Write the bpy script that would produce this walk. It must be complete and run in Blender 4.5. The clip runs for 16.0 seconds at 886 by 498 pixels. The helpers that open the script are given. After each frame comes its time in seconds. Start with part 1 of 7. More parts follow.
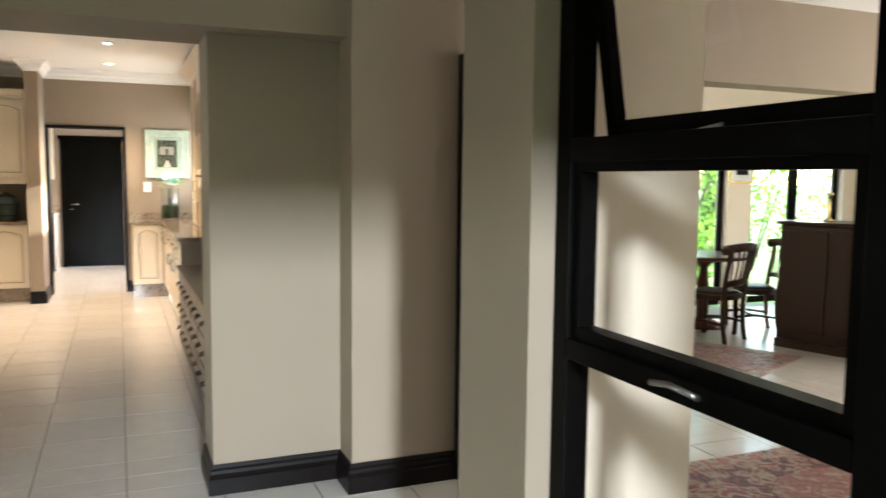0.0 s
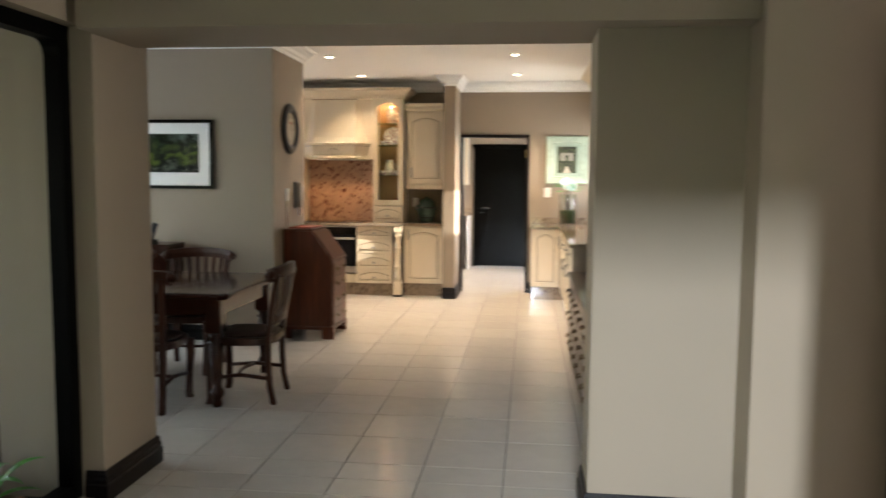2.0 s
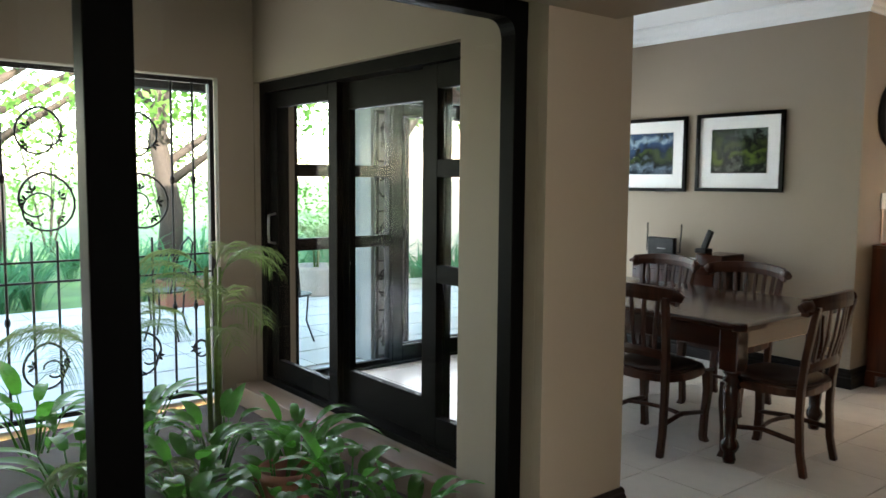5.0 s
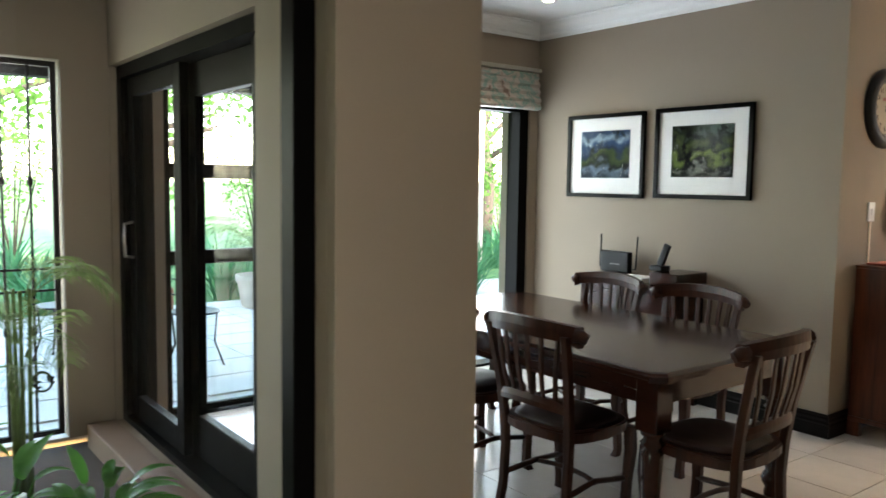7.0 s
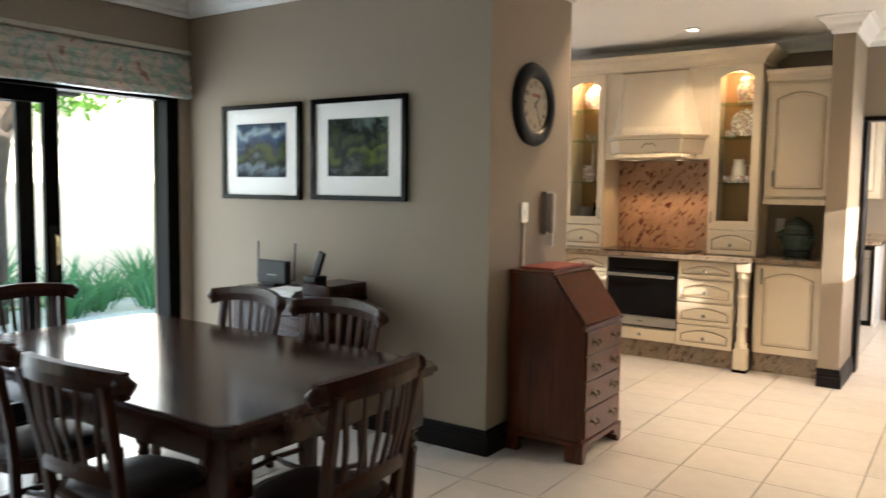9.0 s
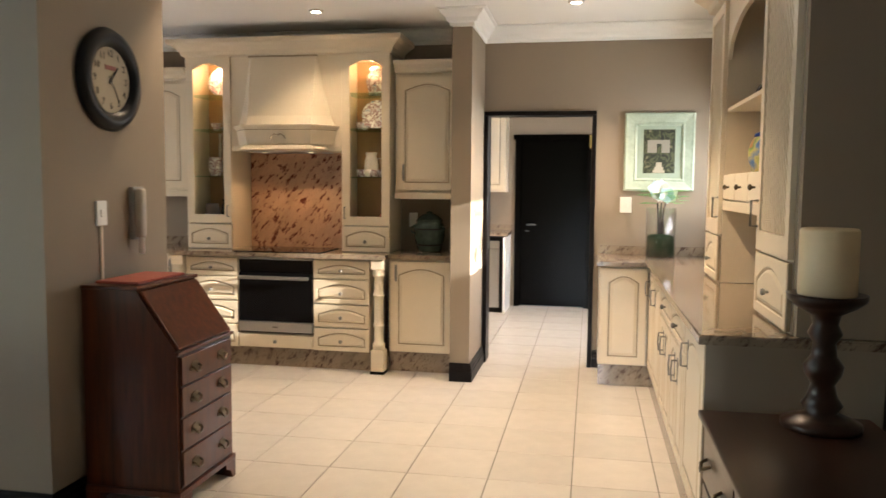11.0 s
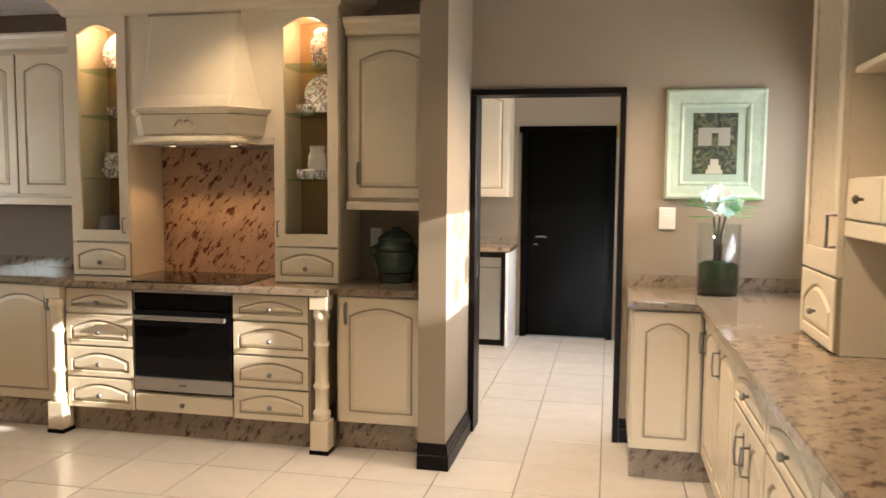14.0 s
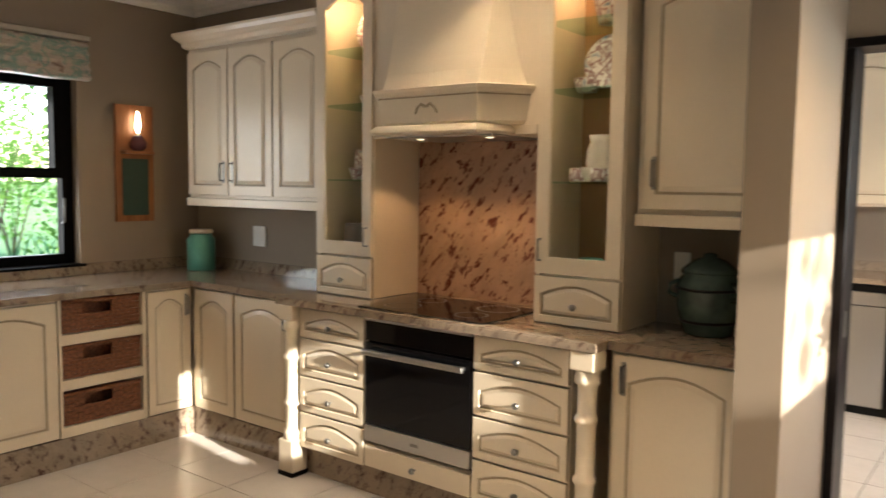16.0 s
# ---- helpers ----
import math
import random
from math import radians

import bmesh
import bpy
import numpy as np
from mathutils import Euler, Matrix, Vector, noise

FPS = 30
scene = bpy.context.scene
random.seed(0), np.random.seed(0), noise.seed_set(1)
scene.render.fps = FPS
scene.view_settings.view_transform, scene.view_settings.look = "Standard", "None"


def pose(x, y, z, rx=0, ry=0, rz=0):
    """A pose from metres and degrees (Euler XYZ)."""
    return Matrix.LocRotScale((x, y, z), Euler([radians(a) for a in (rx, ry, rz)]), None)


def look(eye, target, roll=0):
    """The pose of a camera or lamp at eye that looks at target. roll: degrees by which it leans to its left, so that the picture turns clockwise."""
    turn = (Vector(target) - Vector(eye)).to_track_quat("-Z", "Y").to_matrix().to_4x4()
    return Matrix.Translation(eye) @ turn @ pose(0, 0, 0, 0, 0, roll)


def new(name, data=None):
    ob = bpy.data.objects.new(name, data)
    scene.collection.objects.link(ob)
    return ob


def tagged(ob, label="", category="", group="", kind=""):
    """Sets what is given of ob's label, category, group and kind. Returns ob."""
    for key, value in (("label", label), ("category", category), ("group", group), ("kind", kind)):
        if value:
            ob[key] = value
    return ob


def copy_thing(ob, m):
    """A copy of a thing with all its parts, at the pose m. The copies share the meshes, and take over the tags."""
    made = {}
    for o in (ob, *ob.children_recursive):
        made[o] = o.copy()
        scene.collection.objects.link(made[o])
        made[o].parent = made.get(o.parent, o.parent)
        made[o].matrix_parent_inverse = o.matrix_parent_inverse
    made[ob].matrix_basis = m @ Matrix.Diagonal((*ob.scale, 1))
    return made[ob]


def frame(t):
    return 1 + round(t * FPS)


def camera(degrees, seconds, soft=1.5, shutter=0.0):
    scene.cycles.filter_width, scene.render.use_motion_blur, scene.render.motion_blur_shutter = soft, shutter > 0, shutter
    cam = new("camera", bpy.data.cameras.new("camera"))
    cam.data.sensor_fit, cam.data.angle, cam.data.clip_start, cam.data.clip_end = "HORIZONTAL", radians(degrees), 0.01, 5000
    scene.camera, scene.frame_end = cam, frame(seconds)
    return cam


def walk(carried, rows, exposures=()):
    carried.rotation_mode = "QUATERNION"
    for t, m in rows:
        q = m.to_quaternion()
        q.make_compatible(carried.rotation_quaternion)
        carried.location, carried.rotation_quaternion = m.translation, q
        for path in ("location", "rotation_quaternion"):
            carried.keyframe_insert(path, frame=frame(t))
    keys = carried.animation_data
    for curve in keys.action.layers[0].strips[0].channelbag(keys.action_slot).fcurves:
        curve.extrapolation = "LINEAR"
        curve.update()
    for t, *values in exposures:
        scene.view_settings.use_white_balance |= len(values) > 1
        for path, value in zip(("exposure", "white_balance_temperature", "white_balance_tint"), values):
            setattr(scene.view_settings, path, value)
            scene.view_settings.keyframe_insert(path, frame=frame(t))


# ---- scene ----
cam = camera(59.25, 16.0, shutter=0.4)
# seconds, x, y, z, pitch, roll, yaw
PATH = [
    (0.0, 0.227, 0.303, 1.465, -5.12, -0.59, -22.54),
    (0.5, 0.195, 0.340, 1.469, -5.10, -0.56, -15.83),
    (1.0, 0.181, 0.435, 1.471, -5.16, -0.52, -9.74),
    (1.5, 0.214, 0.540, 1.477, -5.09, -0.47, -3.44),
    (2.0, 0.329, 0.632, 1.476, -5.05, -0.47, 6.30),
    (2.5, 0.367, 0.733, 1.461, -5.03, -0.53, 16.70),
    (3.0, 0.408, 0.929, 1.456, -4.96, -0.45, 25.00),
    (3.5, 0.474, 1.130, 1.454, -4.93, -0.42, 32.52),
    (4.0, 0.537, 1.312, 1.452, -4.91, -0.39, 39.84),
    (4.2, 0.548, 1.372, 1.444, -4.96, -0.37, 42.84),
    (6.3, 0.276, 2.529, 1.473, -4.99, -0.75, 55.42),
    (6.5, 0.255, 2.622, 1.474, -4.95, -0.79, 54.72),
    (7.0, 0.244, 2.874, 1.467, -4.89, -0.83, 52.75),
    (7.5, 0.259, 3.116, 1.458, -4.72, -0.79, 50.22),
    (8.0, 0.244, 3.388, 1.462, -4.63, -0.74, 46.75),
    (8.5, 0.255, 3.631, 1.456, -4.58, -0.79, 41.47),
    (9.0, 0.224, 3.815, 1.466, -4.53, -0.73, 34.56),
    (9.5, 0.272, 3.987, 1.447, -4.52, -0.65, 28.52),
    (10.0, 0.295, 4.194, 1.444, -4.52, -0.58, 20.78),
    (10.2, 0.296, 4.243, 1.445, -4.53, -0.56, 18.09),
    (12.3, 0.273, 5.207, 1.503, -4.68, -0.41, 7.07),
    (12.5, 0.278, 5.315, 1.503, -4.70, -0.44, 7.11),
    (13.0, 0.289, 5.620, 1.514, -4.63, -0.46, 7.49),
    (13.5, 0.257, 5.959, 1.508, -4.72, -0.48, 9.34),
    (14.0, 0.237, 6.283, 1.506, -4.68, -0.48, 12.02),
    (14.5, 0.218, 6.649, 1.509, -4.68, -0.50, 15.62),
    (15.0, 0.135, 7.028, 1.502, -4.74, -0.60, 21.36),
    (15.5, 0.097, 7.365, 1.513, -4.68, -0.68, 28.86),
    (16.0, 0.035, 7.661, 1.517, -4.78, -0.78, 37.57),
]
EXPOSE = [(0.0, 2.65), (1.5, 2.55), (2.5, 2.4), (4.0, 2.48), (6.4, 2.78), (7.5, 2.68), (8.8, 2.52), (10.0, 2.35), (12.5, 2.17), (14.0, 2.12), (15.5, 1.98), (16.0, 1.98)]
walk(cam, [(t, pose(x, y, z, 90 + pitch, roll, yaw)) for t, x, y, z, pitch, roll, yaw in PATH], EXPOSE)

# ---- world, sun, lamps ----
world = bpy.data.worlds.new("sky")
scene.world = world
world.use_nodes = True
wn = world.node_tree
sky = wn.nodes.new("ShaderNodeTexSky")
sky.sky_type = "NISHITA"
sky.sun_disc = False
SUN_WAY = Vector((-0.95, 0.115, -0.277)).normalized()      # the way the sunlight travels
sky.sun_elevation = math.asin(-SUN_WAY.z)
sky.sun_rotation = math.atan2(-SUN_WAY.x, -SUN_WAY.y)
wn.links.new(sky.outputs["Color"], wn.nodes["Background"].inputs["Color"])
wn.nodes["Background"].inputs["Strength"].default_value = 0.34
sun_data = bpy.data.lights.new("sun", "SUN")
sun_data.energy = 5.0
sun_data.angle = radians(0.5)
sun_data.color = (1.0, 0.93, 0.82)
sun_ob = new("sun", sun_data)
sun_ob.matrix_world = look((12, 6, 8), Vector((12, 6, 8)) + SUN_WAY)


def area_lamp(name, eye, target, sx, sy, power, color):
    data = bpy.data.lights.new(name, "AREA")
    data.shape, data.size, data.size_y, data.energy, data.color = "RECTANGLE", sx, sy, power, color
    ob = new(name, data)
    ob.matrix_world = look(eye, target)
    return ob


DAY = (0.95, 0.95, 1.0)
area_lamp("daylight_dining", (-4.6, 5.8, 1.1), (0, 5.8, 0.9), 2.8, 1.9, 15, (0.82, 0.91, 1.0))
area_lamp("daylight_grille", (-4.6, 2.5, 1.1), (0, 2.5, 0.9), 2.5, 1.9, 7, (1.0, 0.92, 0.82))
area_lamp("daylight_kitchen", (-4.95, 9.5, 1.5), (0, 9.5, 1.2), 1.1, 1.0, 6, DAY)
area_lamp("daylight_lounge", (8.8, 2.2, 1.3), (1.9, 2.6, 1.2), 3.2, 2.0, 48, (1.0, 0.93, 0.86))
# added fill that brightens the niche from outside; no entrance is known there
area_lamp("niche_fill", (0.15, -8.0, 2.6), (0.9, 3.9, 0.6), 0.9, 0.3, 350, (0.80, 0.90, 1.0))
area_lamp("daylight_east_window", (1.52, 10.2, 1.66), (0, 10.2, 1.2), 1.0, 0.55, 5, DAY)
area_lamp("daylight_scullery", (1.12, 12.4, 1.5), (-1, 12.4, 0.8), 1.3, 1.0, 13, DAY)
WARM = (1.0, 0.75, 0.50)
SPOTS = [(0.16, 8.61), (-1.75, 8.66), (0.16, 10.1), (-1.73, 10.11), (-3.65, 8.66), (-3.9, 9.6), (-3.74, 6.8), (-0.2, 12.6)]


def down_lamp(x, y, z, power=22.0):
    data = bpy.data.lights.new("downlight_beam", "SPOT")
    data.energy, data.spot_size, data.spot_blend, data.shadow_soft_size, data.color = power, radians(110), 0.7, 0.04, WARM
    ob = new("downlight_beam", data)
    ob.matrix_world = look((x, y, z), (x, y, 0))


for sx, sy in SPOTS:
    down_lamp(sx, sy, 2.715, 1.5 if sy < 7 else 36.0 if sx > -1 else (2.5 if sy > 9 else 9.0) if sx < -3 else 8.0 if sy > 9 else 15.0)


def small_lamp(name, x, y, z, power, color, size=0.03):
    data = bpy.data.lights.new(name, "POINT")
    data.energy, data.shadow_soft_size, data.color = power, size, color
    new(name, data).location = (x, y, z)


for lx in (-2.82, -1.475):
    small_lamp("cabinet_lamp", lx, 10.69, 2.44, 0.8, (1.0, 0.66, 0.36))
for lx in (-2.35, -1.95):
    beam = bpy.data.lights.new("hood_lamp", "SPOT")
    beam.energy, beam.spot_size, beam.spot_blend, beam.shadow_soft_size, beam.color = 1.9, radians(105), 0.35, 0.015, (1.0, 0.60, 0.30)
    new("hood_lamp", beam).matrix_world = look((lx, 10.58, 1.72), (lx, 10.62, 0.0))

# ---- materials ----
def mat(name, color, rough=0.6, metal=0.0, scale=6.0, var=0.12, bump=0.1, fine=60.0, second=None, spec=0.5, coat=0.0, stretch=(1, 1, 1)):
    """A painted or natural surface: two scales of colour variation, fine relief and uneven gloss."""
    m = bpy.data.materials.new(name)
    m.use_nodes = True
    nt = m.node_tree
    b = nt.nodes["Principled BSDF"]
    b.inputs["Metallic"].default_value = metal
    b.inputs["Specular IOR Level"].default_value = spec
    b.inputs["Coat Weight"].default_value = coat
    tc = nt.nodes.new("ShaderNodeTexCoord")
    mp = nt.nodes.new("ShaderNodeMapping")
    mp.inputs["Scale"].default_value = stretch
    nt.links.new(tc.outputs["Object"], mp.inputs["Vector"])
    n1 = nt.nodes.new("ShaderNodeTexNoise")
    n1.inputs["Scale"].default_value, n1.inputs["Detail"].default_value = scale, 4
    n2 = nt.nodes.new("ShaderNodeTexNoise")
    n2.inputs["Scale"].default_value, n2.inputs["Detail"].default_value = fine, 3
    for n in (n1, n2):
        nt.links.new(mp.outputs["Vector"], n.inputs["Vector"])
    mixf = nt.nodes.new("ShaderNodeMath")
    mixf.operation = "MULTIPLY_ADD"
    nt.links.new(n2.outputs["Fac"], mixf.inputs[0])
    mixf.inputs[1].default_value = 0.4
    nt.links.new(n1.outputs["Fac"], mixf.inputs[2])
    ramp = nt.nodes.new("ShaderNodeMapRange")
    ramp.inputs[1].default_value, ramp.inputs[2].default_value = 0.45, 0.95
    nt.links.new(mixf.outputs[0], ramp.inputs[0])
    mix = nt.nodes.new("ShaderNodeMix")
    mix.data_type = "RGBA"
    nt.links.new(ramp.outputs[0], mix.inputs["Factor"])
    lo = second or tuple(c * (1 - var) for c in color)
    hi = color if second else tuple(min(1, c * (1 + var * 0.6)) for c in color)
    mix.inputs["A"].default_value = (*lo, 1)
    mix.inputs["B"].default_value = (*hi, 1)
    nt.links.new(mix.outputs["Result"], b.inputs["Base Color"])
    rr = nt.nodes.new("ShaderNodeMapRange")
    rr.inputs[3].default_value, rr.inputs[4].default_value = max(0.02, rough * 0.85), min(1, rough * 1.15)
    nt.links.new(n1.outputs["Fac"], rr.inputs[0])
    nt.links.new(rr.outputs[0], b.inputs["Roughness"])
    if bump:
        bp = nt.nodes.new("ShaderNodeBump")
        bp.inputs["Strength"].default_value, bp.inputs["Distance"].default_value = bump, 0.004
        nt.links.new(n2.outputs["Fac"], bp.inputs["Height"])
        nt.links.new(bp.outputs[0], b.inputs["Normal"])
    return m


def wood(name, dark, light, rough=0.3, coat=0.3, axis=2, scale=3.0, bump=0.03, spec=0.3):
    st = [9.0, 9.0, 9.0]
    st[axis] = 0.7
    return mat(name, light, rough, 0, scale, 0.2, bump, 14.0, second=dark, coat=coat, stretch=st, spec=spec)


def granite(name, base, blotch, speck, scale=5.0, rough=0.12, cut=0.56, soft=0.06):
    m = bpy.data.materials.new(name)
    m.use_nodes = True
    nt = m.node_tree
    b = nt.nodes["Principled BSDF"]
    b.inputs["Roughness"].default_value = rough
    tc = nt.nodes.new("ShaderNodeTexCoord")
    mp = nt.nodes.new("ShaderNodeMapping")
    mp.inputs["Scale"].default_value = (2.3, 1.3, 0.8)
    turn = nt.nodes.new("ShaderNodeMapping")
    turn.inputs["Rotation"].default_value = (0.2, -0.7, 0.5)
    nt.links.new(tc.outputs["Object"], turn.inputs["Vector"])
    nt.links.new(turn.outputs["Vector"], mp.inputs["Vector"])

    def layer(sc, detail, lo, hi):
        n = nt.nodes.new("ShaderNodeTexNoise")
        n.inputs["Scale"].default_value, n.inputs["Detail"].default_value, n.inputs["Roughness"].default_value = sc, detail, 0.65
        nt.links.new(mp.outputs["Vector"], n.inputs["Vector"])
        r = nt.nodes.new("ShaderNodeMapRange")
        r.inputs[1].default_value, r.inputs[2].default_value = lo, hi
        nt.links.new(n.outputs["Fac"], r.inputs[0])
        return r.outputs[0]

    prev = None
    for i, (f, c) in enumerate([(layer(scale * 0.5, 3, 0.4, 0.65), tuple(x * 0.8 for x in base)), (layer(scale * 1.4, 5, cut, cut + soft), blotch), (layer(scale * 5, 3, 0.63, 0.68), speck)]):
        mix = nt.nodes.new("ShaderNodeMix")
        mix.data_type = "RGBA"
        nt.links.new(f, mix.inputs["Factor"])
        if prev is None:
            mix.inputs["A"].default_value = (*base, 1)
        else:
            nt.links.new(prev, mix.inputs["A"])
        mix.inputs["B"].default_value = (*c, 1)
        prev = mix.outputs["Result"]
    nt.links.new(prev, b.inputs["Base Color"])
    return m


def glass(name, tint=(1, 1, 1), rough=0.0, gloss=0.25):
    m = bpy.data.materials.new(name)
    m.use_nodes = True
    nt = m.node_tree
    nt.nodes.remove(nt.nodes["Principled BSDF"])
    out = nt.nodes["Material Output"]
    tr = nt.nodes.new("ShaderNodeBsdfTransparent")
    tr.inputs["Color"].default_value = (*tint, 1)
    gl = nt.nodes.new("ShaderNodeBsdfGlossy")
    gl.inputs["Roughness"].default_value = rough
    lw = nt.nodes.new("ShaderNodeLayerWeight")
    lw.inputs["Blend"].default_value = 0.5
    pw = nt.nodes.new("ShaderNodeMath")
    pw.operation = "POWER"
    nt.links.new(lw.outputs["Facing"], pw.inputs[0])
    pw.inputs[1].default_value = 5.0
    fr = nt.nodes.new("ShaderNodeMath")
    fr.operation = "MULTIPLY_ADD"
    nt.links.new(pw.outputs[0], fr.inputs[0])
    fr.inputs[1].default_value, fr.inputs[2].default_value = gloss, gloss * 0.05
    mx = nt.nodes.new("ShaderNodeMixShader")
    nt.links.new(fr.outputs[0], mx.inputs[0])
    nt.links.new(tr.outputs[0], mx.inputs[1])
    nt.links.new(gl.outputs[0], mx.inputs[2])
    nt.links.new(mx.outputs[0], out.inputs["Surface"])
    return m


def glow(name, color, power):
    m = bpy.data.materials.new(name)
    m.use_nodes = True
    b = m.node_tree.nodes["Principled BSDF"]
    b.inputs["Base Color"].default_value = (*color, 1)
    b.inputs["Emission Color"].default_value = (*color, 1)
    b.inputs["Emission Strength"].default_value = power
    return m


def tile_mat(name, color):
    """Glazed ceramic with a slight cloudy mottling; each tile differs a little."""
    m = mat(name, color, 0.22, 0, 9.0, 0.05, 0.02, 90.0)
    nt = m.node_tree
    b = nt.nodes["Principled BSDF"]
    src = b.inputs["Base Color"].links[0].from_socket
    info = nt.nodes.new("ShaderNodeObjectInfo")
    hsv = nt.nodes.new("ShaderNodeHueSaturation")
    r = nt.nodes.new("ShaderNodeMapRange")
    r.inputs[3].default_value, r.inputs[4].default_value = 0.95, 1.04
    nt.links.new(info.outputs["Random"], r.inputs[0])
    nt.links.new(r.outputs[0], hsv.inputs["Value"])
    nt.links.new(src, hsv.inputs["Color"])
    nt.links.new(hsv.outputs[0], b.inputs["Base Color"])
    return m


def picture_mat(name, colors, scale=3.0, lo=0.32, span=0.36):
    """A print: soft patches of colour."""
    m = bpy.data.materials.new(name)
    m.use_nodes = True
    nt = m.node_tree
    b = nt.nodes["Principled BSDF"]
    b.inputs["Roughness"].default_value = 0.5
    tc = nt.nodes.new("ShaderNodeTexCoord")
    n = nt.nodes.new("ShaderNodeTexNoise")
    n.inputs["Scale"].default_value, n.inputs["Detail"].default_value, n.inputs["Distortion"].default_value = scale, 8, 0.6
    nt.links.new(tc.outputs["Object"], n.inputs["Vector"])
    r = nt.nodes.new("ShaderNodeValToRGB")
    el = r.color_ramp.elements
    while len(el) < len(colors):
        el.new(0.5)
    for i, c in enumerate(colors):
        el[i].position = lo + span * i / (len(colors) - 1)
        el[i].color = (*c, 1)
    nt.links.new(n.outputs["Fac"], r.inputs[0])
    nt.links.new(r.outputs[0], b.inputs["Base Color"])
    return m


def landscape_mat(name, z0, h, bands, rough=0.22, scale=9.0, dark=(0.004, 0.008, 0.004), spots=0.5):
    """A printed landscape: bands of colour up the sheet, broken by noise and dark foliage."""
    m = bpy.data.materials.new(name)
    m.use_nodes = True
    nt = m.node_tree
    b = nt.nodes["Principled BSDF"]
    b.inputs["Roughness"].default_value = 0.6
    b.inputs["Specular IOR Level"].default_value = 0.08
    tc = nt.nodes.new("ShaderNodeTexCoord")
    sep = nt.nodes.new("ShaderNodeSeparateXYZ")
    nt.links.new(tc.outputs["Object"], sep.inputs[0])
    up = nt.nodes.new("ShaderNodeMapRange")
    up.inputs[1].default_value, up.inputs[2].default_value = z0, z0 + h
    nt.links.new(sep.outputs["Z"], up.inputs[0])
    big = nt.nodes.new("ShaderNodeTexNoise")
    big.inputs["Scale"].default_value, big.inputs["Detail"].default_value = scale, 6
    fine = nt.nodes.new("ShaderNodeTexNoise")
    fine.inputs["Scale"].default_value, fine.inputs["Detail"].default_value = scale * 2.6, 8
    for n in (big, fine):
        nt.links.new(tc.outputs["Object"], n.inputs["Vector"])
    add = nt.nodes.new("ShaderNodeMath")
    add.operation = "MULTIPLY_ADD"
    nt.links.new(big.outputs["Fac"], add.inputs[0])
    add.inputs[1].default_value = rough * 3
    nt.links.new(up.outputs[0], add.inputs[2])
    sub = nt.nodes.new("ShaderNodeMath")
    sub.operation = "SUBTRACT"
    nt.links.new(add.outputs[0], sub.inputs[0])
    sub.inputs[1].default_value = rough * 1.5
    r = nt.nodes.new("ShaderNodeValToRGB")
    el = r.color_ramp.elements
    while len(el) < len(bands):
        el.new(0.5)
    for k, (p, c) in enumerate(bands):
        el[k].position, el[k].color = p, (*c, 1)
    nt.links.new(sub.outputs[0], r.inputs[0])
    cut = nt.nodes.new("ShaderNodeMapRange")
    cut.inputs[1].default_value, cut.inputs[2].default_value = spots, spots + 0.1
    nt.links.new(fine.outputs["Fac"], cut.inputs[0])
    mix = nt.nodes.new("ShaderNodeMix")
    mix.data_type = "RGBA"
    nt.links.new(cut.outputs[0], mix.inputs["Factor"])
    nt.links.new(r.outputs[0], mix.inputs["A"])
    mix.inputs["B"].default_value = (*dark, 1)
    nt.links.new(mix.outputs["Result"], b.inputs["Base Color"])
    return m


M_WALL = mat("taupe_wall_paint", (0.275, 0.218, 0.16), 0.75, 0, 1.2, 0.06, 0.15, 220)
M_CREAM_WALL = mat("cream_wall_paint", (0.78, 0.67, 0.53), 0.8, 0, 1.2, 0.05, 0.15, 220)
M_CEIL = mat("white_ceiling_paint", (0.84, 0.83, 0.81), 0.85, 0, 1.0, 0.03, 0.05, 150)
M_SKIRT = mat("dark_stained_skirting", (0.005, 0.0032, 0.003), 0.36, 0, 5, 0.25, 0.05, 40, spec=0.14)
M_TILE = tile_mat("pale_ceramic_tile", (0.60, 0.56, 0.51))
M_GROUT = mat("grey_grout", (0.20, 0.18, 0.16), 0.9, 0, 20, 0.2, 0.3, 120)
M_BLACK = mat("black_window_paint", (0.0018, 0.0016, 0.0014), 0.45, 0, 8, 0.2, 0.03, 50, spec=0.04)
M_IRON = mat("wrought_iron", (0.018, 0.017, 0.017), 0.5, 0.6, 10, 0.3, 0.2, 80)
M_CAB = mat("cream_cabinet_paint", (0.70, 0.605, 0.46), 0.3, 0, 2.5, 0.05, 0.03, 70)
M_GLAZE = mat("antique_glaze_groove", (0.36, 0.29, 0.19), 0.5, 0, 8, 0.25, 0.05, 60)
M_CABIN = mat("cabinet_inside_wood", (0.42, 0.26, 0.13), 0.5, 0, 3, 0.1, 0.03, 40, stretch=(1, 1, 0.3))
M_GRANITE = granite("speckled_pale_granite", (0.30, 0.235, 0.17), (0.085, 0.048, 0.034), (0.13, 0.085, 0.065), 11.0, 0.07, 0.52, 0.13)
M_SPLASH = granite("pink_granite_splash", (0.50, 0.32, 0.22), (0.13, 0.036, 0.024), (0.30, 0.13, 0.08), 10.0, 0.25, 0.545)
M_STEEL = mat("brushed_steel", (0.55, 0.55, 0.54), 0.3, 1.0, 6, 0.01, 0.0, 120)
M_PEWTER = mat("pewter", (0.30, 0.29, 0.27), 0.35, 1.0, 20, 0.2, 0.05, 80)
M_OVEN = mat("black_oven_glass", (0.003, 0.003, 0.0035), 0.06, 0, 4, 0.1, 0, 40, spec=0.3)
